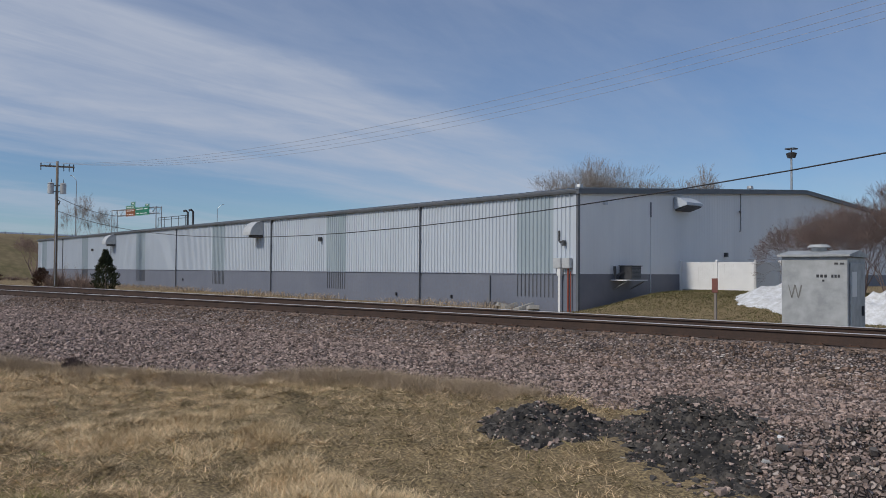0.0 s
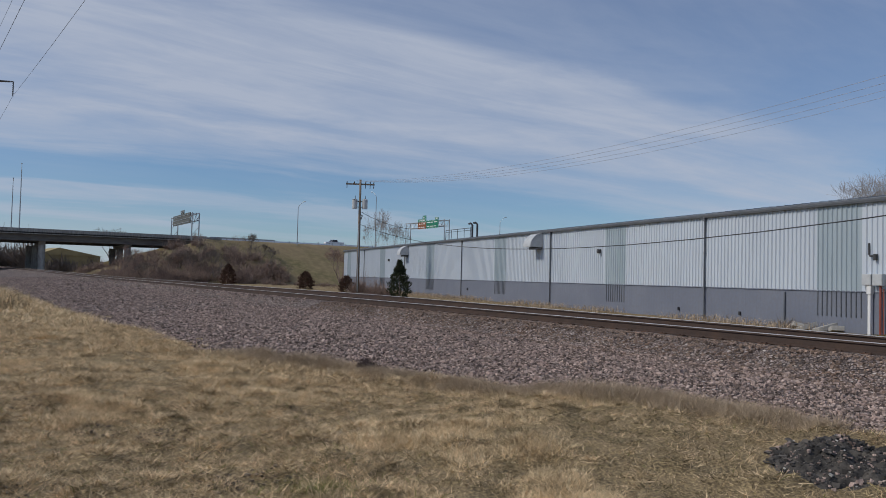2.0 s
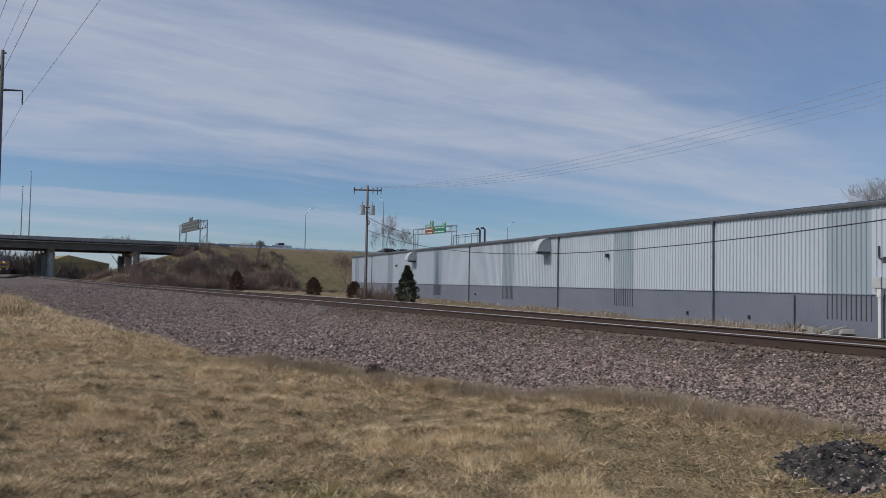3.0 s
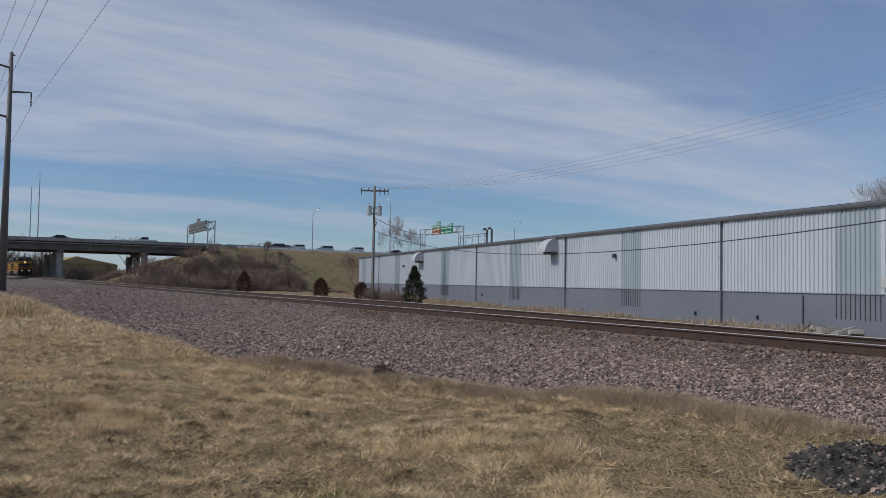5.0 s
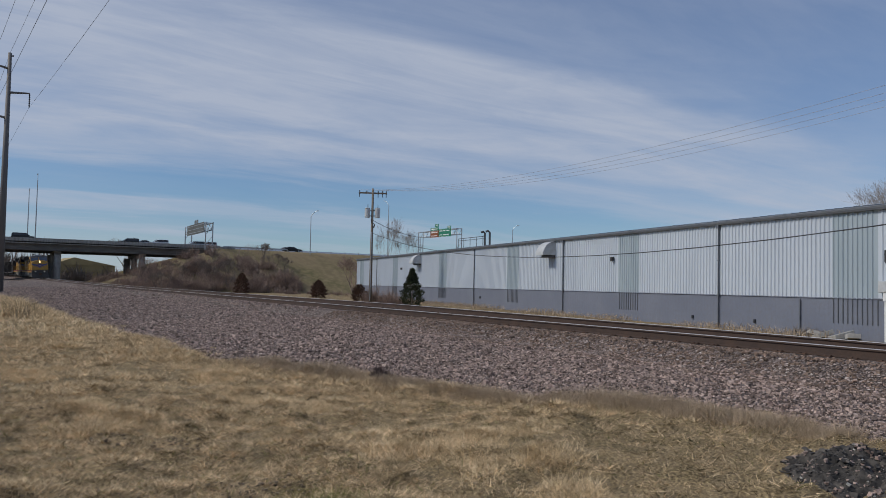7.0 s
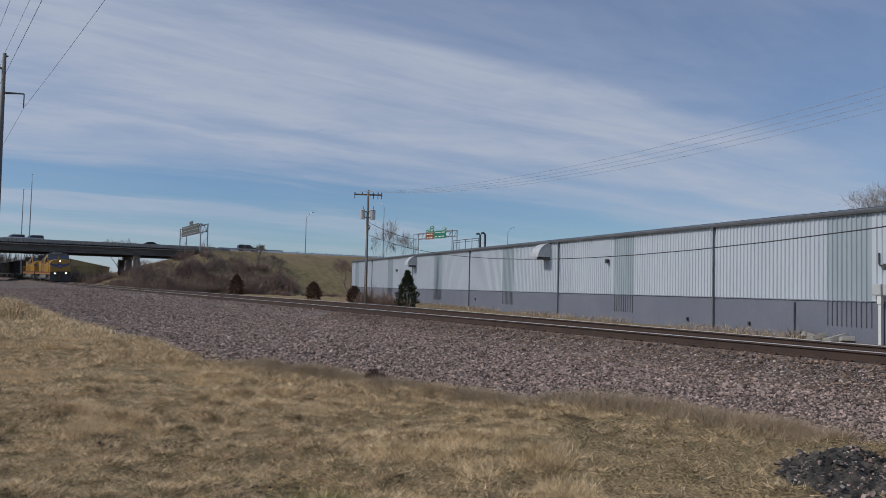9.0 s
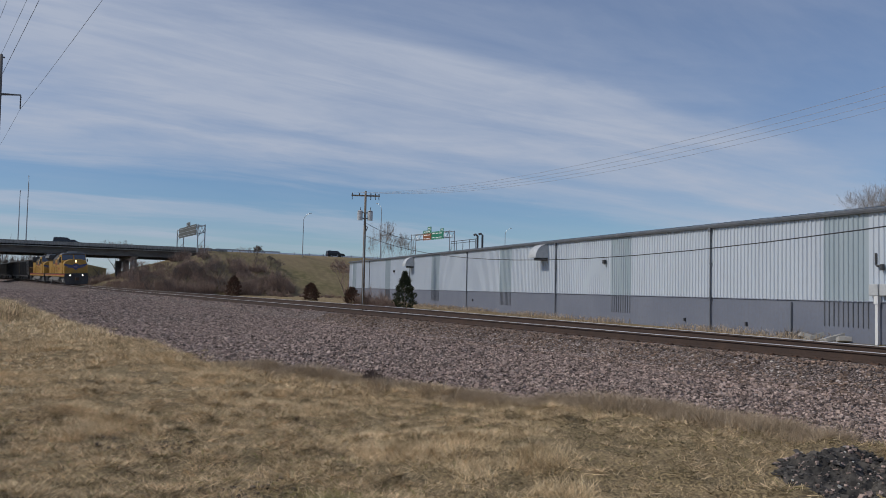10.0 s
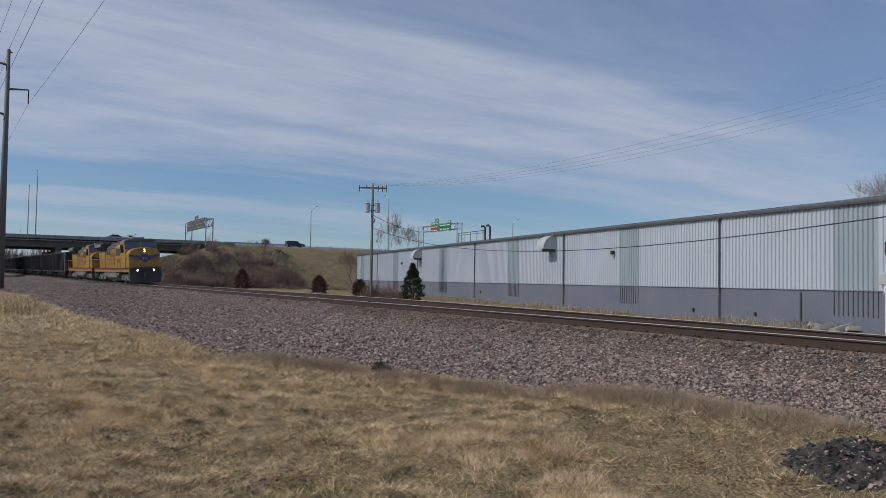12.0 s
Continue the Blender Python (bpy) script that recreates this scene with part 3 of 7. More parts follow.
def warehouse():
    w = thing("warehouse", pose(WX, WY, 0, 0, 0, WANG), "long low metal warehouse, white ribbed wall over a grey band", "warehouse")
    # core body behind the sheets
    core = Shape().prism([(-0.06, FOOT), (-0.06, EAVE - 0.05), (-DEEP / 2, RIDGE - 0.08), (-DEEP, EAVE - 0.05), (-DEEP, FOOT)], 0.06, LONG - 0.06, "x")
    part("inner_wall", core, LIGHT_GREY, w)
    edges = [0.0] + [e for s in SKYLIGHTS for e in s] + [LONG]
    for i, (a, b) in enumerate(zip(edges, edges[1:])):
        if i % 2:
            part("skylight_panel", ribbed(Shape(), a, b, BAND - 0.02, EAVE), SKY_PANEL, w, "bluish translucent ribbed wall panel")
            # ribs carried on into the band; dark colour paints their shadow lines
            lines = Shape()
            c = math.ceil(a / 0.305) * 0.305
            while c < b - 0.05:
                lines.prism([(c - 0.035, 0.004), (c + 0.035, 0.004), (c + 0.022, 0.045), (c - 0.022, 0.045)], 0.14, BAND - 0.02, "z")
                c += 0.305
            part("panel_rib", lines, TRIM, w, "ribs running down into the grey band, coloured dark as their shadow lines")
        else:
            part("wall_panel", ribbed(Shape(), a, b, BAND, EAVE), WHITE_METAL, w, "white ribbed metal wall sheet")
    part("wall_band", ribbed(Shape(), 0, LONG, FOOT, BAND, -0.008, out=0.004), GREY_BAND, w, "grey painted lower wall")
    part("band_flashing", Shape().prism([(-0.01, BAND - 0.03), (0.05, BAND - 0.03), (0.012, BAND + 0.02), (-0.01, BAND + 0.02)], 0, LONG, "x"), GREY_BAND, w)
    # end wall
    g = Shape()
    n = int(DEEP / 0.305)
    for i in range(n + 1):
        y = -i * 0.305
        for dy, o in ((0.07, 0.0), (0.03, -0.006), (-0.03, -0.006), (-0.07, 0.0)):
            yy = min(0, max(-DEEP, y + dy))
            top = EAVE + (RIDGE - EAVE) * (1 - abs(-yy - DEEP / 2) / (DEEP / 2))
            g.v += [(o, yy, BAND), (o, yy, top)]
    g.f = [(2 * i, 2 * i + 1, 2 * i + 3, 2 * i + 2) for i in range(len(g.v) // 2 - 1)]
    part("end_wall", g, GABLE_GREY, w, "blue-grey ribbed end wall in shade")
    part("end_wall_band", Shape().box(0.004, 0.05, -DEEP, 0, FOOT, BAND), GABLE_BAND, w, "dark grey lower end wall")
    # roof sheets, seams, fascia and gutter
    slope = (RIDGE - EAVE) / (DEEP / 2)
    roof = Shape()
    for y0, y1, z0, z1 in ((0.25, -DEEP / 2, EAVE + 0.08, RIDGE + 0.10), (-DEEP / 2, -DEEP - 0.25, RIDGE + 0.10, EAVE + 0.08)):
        roof.prism([(y0, z0), (y0, z0 - 0.03), (y1, z1 - 0.03), (y1, z1)], -0.22, LONG + 0.22, "x")
    part("roof", roof, ROOF, w, "low-pitched galvanised standing-seam roof")
    seams = Shape()
    x = 0.0
    while x < LONG:
        seams.add([(x - 0.02, 0.26, EAVE + 0.06), (x + 0.02, 0.26, EAVE + 0.06), (x + 0.02, 0.26, EAVE + 0.15), (x - 0.02, 0.26, EAVE + 0.15),
                   (x - 0.02, -26.2, RIDGE + 0.09), (x + 0.02, -26.2, RIDGE + 0.09), (x + 0.02, -26.2, RIDGE + 0.16), (x - 0.02, -26.2, RIDGE + 0.16)],
                  [(0, 1, 2, 3), (4, 7, 6, 5), (3, 2, 6, 7), (0, 3, 7, 4), (1, 5, 6, 2)])
        x += 0.61
    part("roof_seams", seams, ROOF, w)
    part("gutter", Shape().prism([(0.05, EAVE - 0.13), (0.20, EAVE - 0.13), (0.24, EAVE - 0.02), (0.24, EAVE + 0.06), (0.05, EAVE + 0.06)], -0.2, LONG + 0.1, "x"), TRIM, w,
         "dark slate eave gutter")
    rake = Shape()
    for y0, y1, z0, z1 in ((0.24, -DEEP / 2, EAVE, RIDGE + 0.02), (-DEEP / 2, -DEEP - 0.24, RIDGE + 0.02, EAVE)):
        rake.add([(-0.22, y0, z0 - 0.20), (-0.22, y0, z0 + 0.10), (-0.22, y1, z1 + 0.10), (-0.22, y1, z1 - 0.20),
                  (-0.04, y0, z0 - 0.20), (-0.04, y0, z0 + 0.10), (-0.04, y1, z1 + 0.10), (-0.04, y1, z1 - 0.20)],
                 [(0, 1, 2, 3), (4, 7, 6, 5), (0, 3, 7, 4), (1, 5, 6, 2), (0, 4, 5, 1), (2, 6, 7, 3)])
    part("rake_trim", rake, TRIM, w, "dark slate rake trim")
    part("corner_trim", Shape().box(-0.03, 0.11, -0.11, 0.055, FOOT, EAVE - 0.1), TRIM, w)
    part("corner_board", Shape().box(0.12, 0.34, 0.0, 0.052, BAND, EAVE - 0.12), WHITE_METAL, w)
    for x in (13.66, 34.4, 55.5, 76.7, 98.4):
        d = Shape().box(x - 0.035, x + 0.035, 0.06, 0.15, FOOT + 0.15, EAVE - 0.3)
        d.box(x - 0.09, x + 0.09, 0.05, 0.22, EAVE - 0.34, EAVE - 0.1)
        for z in (1.4, 3.6):
            d.box(x - 0.09, x + 0.09, 0.045, 0.16, z, z + 0.05)
        d.box(x - 0.06, x + 0.06, 0.06, 0.34, FOOT + 0.12, FOOT + 0.22)
        part("downspout", d, TRIM, w, "dark slate downspout")
    part("conduit", Shape().box(6.83, 6.91, 0.03, 0.09, FOOT, 1.32), TRIM, w)
    # the two rounded exhaust hoods with open dark undersides
    for x in (36.7, 75.8):
        h = Shape()
        n, r, wd = 8, 1.25, 1.5
        arc = [(0.05, 4.62 + r)] + [(0.05 + r * math.sin(t), 4.62 + r * math.cos(t)) for t in (i * math.pi / 2 / n for i in range(1, n + 1))]
        inner = [(0.05, 4.58 + r - 0.05)] + [(0.05 + (r - 0.05) * math.sin(t), 4.62 + (r - 0.05) * math.cos(t)) for t in (i * math.pi / 2 / n for i in range(1, n + 1))]
        h.prism(arc + inner[::-1], x - wd / 2, x + wd / 2, "x")
        for sx in (x - wd / 2, x + wd / 2 - 0.03):
            h.prism([(0.05, 4.62)] + [(p, q) for p, q in arc[::-1]], sx, sx + 0.03, "x")
        hood = part("exhaust_hood", h, LIGHT_GREY, w, "rounded grey sheet-metal exhaust hood")
        part("fan_guard", Shape().box(x - 0.65, x + 0.65, 0.05, 0.75, 4.40, 4.62), DARK, hood, "dark louvre below the hood")
    for x, z in ((26.23, 3.98), (84.1, 4.0)):
        lamp = part("wall_lamp", Shape().box(x - 0.13, x + 0.13, 0.05, 0.30, z - 0.10, z + 0.20), DARK, w, "dark wall lamp", bevel=0.03)
        part("lamp_lens", Shape().box(x - 0.10, x + 0.10, 0.07, 0.27, z - 0.17, z - 0.10), LENS, lamp)
    for x, z in ((10.44, -0.07), (16.3, -0.06), (53.7, 0.45)):
        part("hose_bib", Shape().box(x - 0.06, x + 0.06, 0.0, 0.12, z - 0.10, z + 0.12), DARK, w)
    # meter boxes and pipes near the corner
    for a, b in ((1.02, 1.56), (0.38, 0.94)):
        box = part("meter_box", Shape().box(a, b, 0.05, 0.30, 1.76, 2.33), LIGHT_GREY, w, "light grey electrical box", bevel=0.02)
        part("box_lid", Shape().box(a + 0.03, b - 0.03, 0.302, 0.315, 1.80, 2.29), LIGHT_GREY, box)
    part("service_riser", Shape().box(1.10, 1.26, 0.05, 0.22, FOOT, 1.76).box(1.06, 1.30, 0.05, 0.26, 1.35, 1.76), WHITE_PIPE, w, "white service riser")
    part("red_pipe", Shape().tube((0.60, 0.14, FOOT), (0.60, 0.14, 1.76), 0.055).tube((0.44, 0.12, FOOT), (0.44, 0.12, 1.60), 0.03), RED_PIPE, w, "red oxide riser pipe")
    j = Shape().path([(1.28, 0.12, 3.85), (1.28, 0.12, 3.3), (1.16, 0.2, 3.22), (0.91, 0.12, 3.22)], 0.05)
    j.box(0.84, 0.98, 0.05, 0.20, 3.0, 3.30)
    part("service_bracket", j, DARK, w, "dark bent service conduit")
    # end wall fittings
    hood = Shape().prism([(-0.05, 5.46), (-0.95, 5.70), (-0.95, 5.86), (-0.30, 6.2), (-0.05, 6.2)], -10.7, -8.95, "y")
    part("vent_hood", hood, WHITE_METAL, w, "white boxy vent hood")
    part("vent_grille", Shape().prism([(-0.09, 5.36), (-0.90, 5.60), (-0.90, 5.675), (-0.09, 5.455)], -10.62, -9.03, "y"), DARK, w)
    part("drop_pipe", Shape().box(-0.04, 0.0, -6.60, -6.57, 0.3, 4.8), GABLE_GREY, w)
    part("pipe_sleeve", Shape().box(-0.07, 0, -6.62, -6.55, 4.85, 5.75), GABLE_BAND, w)
    lamp = Shape().path([(-0.05, -16.85, 7.0), (-0.05, -16.85, 4.6), (-0.12, -16.7, 4.40), (-0.22, -16.4, 4.36)], 0.022).path([(-0.05, -16.85, 5.65), (-0.25, -16.3, 5.70)], 0.035)
    part("end_lamp", lamp, DARK, w)
    part("end_lamp", Shape().box(-0.20, 0, -15.0, -14.78, 2.62, 2.9), DARK, w)
    part("end_lamp", Shape().box(-0.16, 0, -2.35, -2.1, 5.35, 5.55), WHITE_METAL, w)
    # roof fittings
    for d, h in ((20.4, 0.30), (1.5, 0.25)):
        z = EAVE + slope * d
        part("roof_vent", Shape().tube((1.2, -d, z), (1.2, -d, z + h), 0.09).tube((1.2, -d, z + h), (1.2, -d, z + h + 0.2), 0.24, 0.2), GALV, w)
    mast = Shape().tube((0.6, -25.4, RIDGE - 0.1), (0.6, -25.4, RIDGE + 3.0), 0.085, 0.07, 10)
    m = part("mast", mast, GALV, w, "slim grey roof mast")
    part("mast_frame", Shape().box(0.25, 0.95, -25.75, -25.68, RIDGE + 3.22, RIDGE + 3.30).box(0.25, 0.95, -25.12, -25.05, RIDGE + 3.22, RIDGE + 3.30).box(0.25, 0.32, -25.68, -25.12, RIDGE + 3.22, RIDGE + 3.30)
         .box(0.88, 0.95, -25.68, -25.12, RIDGE + 3.22, RIDGE + 3.30).tube((0.6, -25.4, RIDGE + 3.0), (0.6, -25.4, RIDGE + 3.22), 0.05, 0.05, 6), DARK, m, "dark square frame of the mast head")
    for a in range(4):
        q = Matrix.Translation((0.6, -25.4, RIDGE + 2.78)) @ pose(0, 0, 0, 0, 0, 45 + 90 * a) @ pose(0.22, 0, 0, 0, 20, 0)
        part("flood_lamp", Shape().box(-0.10, 0.10, -0.14, 0.14, -0.19, 0.19, q), DARK, m, "floodlight on the mast head")
    for x in (58.5, 60.0):
        part("exhaust_pipe", Shape().path([(x, -3.0, EAVE), (x, -3.0, EAVE + 2.05), (x + 0.08, -2.8, EAVE + 2.24), (x + 0.25, -2.6, EAVE + 2.16)], 0.13), DARK, w, "dark gooseneck roof stack")
    rack = Shape().path([(60.4, -3, EAVE + 1.72), (69.0, -3, EAVE + 1.80)], 0.04).path([(60.4, -3, EAVE + 1.45), (69.0, -3, EAVE + 1.53)], 0.03)
    for x in (60.6, 62.6, 64.8, 67.0, 69.0):
        rack.path([(x, -3, EAVE + 0.15), (x, -3, EAVE + 1.78)], 0.035)
    part("roof_rack", rack, DARK, w, "thin dark pipe rack on the roof")
    part("service_mast", Shape().tube((75.4, 0.1, EAVE - 0.6), (75.4, 0.1, 8.3), 0.03), GALV, w)
    return w


W_AT = Matrix.Translation((WX, WY, 0)) @ pose(0, 0, 0, 0, 0, WANG)


def air_conditioner():
    ac = thing("air_conditioner", pose(WX, WY, 0, 0, 0, WANG), "dark outdoor air conditioner on a wall bracket", "air conditioner")
    b = Shape().box(-0.95, -0.12, -4.35, -3.45, 1.16, 1.90)
    body = part("casing", b, DARK, ac, bevel=0.02)
    for i in range(9):
        z = 1.20 + i * 0.075
        part("louvre", Shape().box(-0.975, -0.95, -4.3, -3.5, z, z + 0.045), TRIM, body)
    part("top_cover", Shape().box(-1.0, -0.08, -4.40, -3.40, 1.90, 1.95), DARK, body)
    part("bracket", Shape().box(-1.10, 0.0, -4.75, -2.8, 1.09, 1.15), WHITE_PIPE, ac, "white bracket shelf")
    for y in (-3.0, -4.6):
        part("bracket_strut", Shape().path([(-1.0, y, 1.06), (-0.05, y, 0.6)], 0.03), GALV, ac)
    part("pipework", Shape().path([(-0.3, -3.0, 1.4), (-0.4, -3.4, 1.55), (-0.6, -3.85, 1.5)], 0.06).path([(-0.2, -2.9, 1.9), (-0.25, -2.9, 1.2)], 0.08), DARK, ac)


def fence():
    # a white vinyl screen fence with caps, standing off the end wall
    f = thing("privacy_fence", pose(WX, WY, 0, 0, 0, WANG), "white vinyl privacy fence around a corner of the bank", "fence")
    base, top = 0.50, 2.26

    def run(p, q):
        p, q = Vector(p), Vector(q)
        n = max(1, round((q - p).length / 2.9))
        d = (q - p) / n
        ang = math.degrees(math.atan2(d.y, d.x))
        for i in range(n):
            m = Matrix.Translation((*(p + d * i), 0)) @ pose(0, 0, 0, 0, 0, ang)
            L = d.length
            k = round(L / 0.155)
            pn = part("rail", Shape().box(0.06, L - 0.06, -0.025, 0.025, base + 0.05, base + 0.15, m), VINYL, f)
            part("rail", Shape().box(0.06, L - 0.06, -0.025, 0.025, top - 0.16, top - 0.06, m), VINYL, f)
            for j in range(k):
                a = 0.07 + (L - 0.14) * j / k
                part("board", Shape().box(a, a + (L - 0.14) / k - 0.003, -0.012, 0.012, base + 0.12, top - 0.12, m), VINYL, pn)
        for i in range(n + 1):
            c = p + d * i
            post = part("post", Shape().box(c.x - 0.065, c.x + 0.065, c.y - 0.065, c.y + 0.065, base - 0.3, top), VINYL, f)
            cap = Shape().box(c.x - 0.08, c.x + 0.08, c.y - 0.08, c.y + 0.08, top, top + 0.03)
            cap.add([(c.x - 0.08, c.y - 0.08, top + 0.03), (c.x + 0.08, c.y - 0.08, top + 0.03), (c.x + 0.08, c.y + 0.08, top + 0.03), (c.x - 0.08, c.y + 0.08, top + 0.03), (c.x, c.y, top + 0.10)],
                    [(0, 1, 4), (1, 2, 4), (2, 3, 4), (3, 0, 4)])
            part("post_cap", cap, VINYL, post)

    run((-0.25, -9.4), (-5.12, -9.4))
    run((-5.12, -9.4), (-5.12, -18.0))


# ---- road bridge and embankment ----
CONCRETE = material("weathered_concrete", (0.40, 0.39, 0.365), 0.9, second=(0.28, 0.272, 0.255), scale=0.5, amount=0.5, grain=(0.14, 0.135, 0.13), grain_scale=3, grain_amount=0.3, stretch=(1, 1, 0.4))
GIRDER = material("weathered_girder", (0.17, 0.16, 0.145), 0.85, second=(0.115, 0.105, 0.095), scale=0.4, stretch=(1, 1, 3))
ASPHALT = material("road_asphalt", (0.055, 0.055, 0.057), 0.9, second=(0.075, 0.074, 0.072), scale=0.8, grain=(0.10, 0.10, 0.10), grain_scale=20)
BANK = material("embankment_grass", (0.235, 0.178, 0.115), 0.95, second=(0.13, 0.117, 0.062), scale=0.07, amount=0.5, grain=(0.26, 0.21, 0.12), grain_scale=0.8, grain_amount=0.35, bump=0.3, bump_scale=1.2, spec=0.1)
ROAD_Z, NEAR_EDGE, FAR_EDGE, ABUT = 9.15, -188.0, -211.0, 42.0


def road_shift(y):
    return -0.13 * max(0.0, y - 40)


def bridge():
    b = thing("road_bridge", pose(0, 0, 0), "concrete highway bridge on round columns over the railway", "bridge", kind="structure")
    part("deck", Shape().box(FAR_EDGE, NEAR_EDGE, -320, ABUT, ROAD_Z - 0.28, ROAD_Z - 0.02), CONCRETE, b)
    part("road_surface", Shape().prism([(FAR_EDGE + 0.5, ROAD_Z - 0.016), (NEAR_EDGE - 0.5, ROAD_Z - 0.016), (NEAR_EDGE - 0.5, ROAD_Z), (FAR_EDGE + 0.5, ROAD_Z + 0.79)], -320, ABUT, "y"), ASPHALT, b)
    for x in (NEAR_EDGE - 0.35, FAR_EDGE):
        p = part("parapet", Shape().prism([(x, ROAD_Z - 0.45), (x + 0.35, ROAD_Z - 0.45), (x + 0.35, ROAD_Z + 0.73), (x + 0.08, ROAD_Z + 0.73), (x, ROAD_Z + 0.3)], -320, ABUT + 1, "y"), CONCRETE, b, "stained concrete parapet")
    for i in range(8):
        x = NEAR_EDGE - 0.9 - i * 3.05
        part("girder", Shape().prism([(x - 0.3, ROAD_Z - 1.85), (x + 0.3, ROAD_Z - 1.85), (x + 0.3, ROAD_Z - 1.70), (x + 0.09, ROAD_Z - 1.6), (x + 0.09, ROAD_Z - 0.45), (x + 0.4, ROAD_Z - 0.284), (x - 0.4, ROAD_Z - 0.284), (x - 0.09, ROAD_Z - 0.45), (x - 0.09, ROAD_Z - 1.6), (x - 0.3, ROAD_Z - 1.70)], -320, ABUT, "y"), GIRDER, b, "dark weathered bridge girder")
    for y, skew in ((9.0, -0.13), (26.2, -0.10), (-16.0, -0.1), (-45.0, -0.1), (-75.0, -0.1)):
        caps = part("pier_cap", Shape().prism([(FAR_EDGE + 1, ROAD_Z - 1.86), (FAR_EDGE + 2, ROAD_Z - 2.7), (NEAR_EDGE - 2, ROAD_Z - 2.7), (NEAR_EDGE - 0.6, ROAD_Z - 1.86)], y - 0.65, y + 0.65, "y"), CONCRETE, b, "concrete pier cap")
        for x in (-190.2, -197.2, -204.5):
            yy = y + skew * (-190.2 - x)
            part("column", Shape().tube((x, yy, -0.5), (x, yy, ROAD_Z - 2.6), 0.72, 0.72, 16), CONCRETE, b, "round concrete column", smooth=False)
    part("abutment", Shape().box(FAR_EDGE, NEAR_EDGE, ABUT - 1.2, ABUT, ROAD_Z - 3.4, ROAD_Z - 0.285), CONCRETE, b)
    part("wing_wall", Shape().prism([(ABUT, ROAD_Z + 0.6), (ABUT, ROAD_Z - 2.6), (ABUT + 4.5, ROAD_Z - 0.7), (ABUT + 4.5, ROAD_Z + 0.4)], NEAR_EDGE - 0.30, NEAR_EDGE + 0.02, "x"), CONCRETE, b)
    a, b_, c, d = (NEAR_EDGE + 1.5, FAR_EDGE), (ABUT - 1.3, 21.5), (ROAD_Z - 2.75, 0.1), 0.3
    part("slope_paving", Shape().add([(a[0], b_[0], c[0]), (a[1], b_[0], c[0]), (a[1], b_[1], c[1]), (a[0], b_[1], c[1]), (a[0], b_[0], c[0] - d), (a[1], b_[0], c[0] - d), (a[1], b_[1], c[1] - d), (a[0], b_[1], c[1] - d)],
                                     [(0, 1, 2, 3), (4, 7, 6, 5), (0, 3, 7, 4), (2, 1, 5, 6), (3, 2, 6, 7)]), CONCRETE, b, "concrete slope paving under the deck")


def tilt(x, y):
    """The carriageway leans: its far side stands higher."""
    return 0.036 * min(22.0, max(0.0, NEAR_EDGE - 0.5 + road_shift(y) - x))


def bank_z(x, y):
    off = x - (NEAR_EDGE + FAR_EDGE) / 2 - road_shift(y)
    across = abs(off) - 12.4
    side = max(0.0, across) * 0.44
    end = max(0.0, ABUT + 0.5 - y) * 0.325 + (2.9 if (y < ABUT and across < -0.6) else 0)
    fall = math.hypot(side, end)
    z = ROAD_Z + 0.08 - fall + (tilt(x, y) - 0.30 * (across < -0.6) if y > ABUT else 0)
    z += (0.5 * noise.noise((x * 0.12, y * 0.12, 1)) + 0.2 * noise.noise((x * 0.4, y * 0.4, 1))) * min(1, fall)
    return max(z, -1.2)


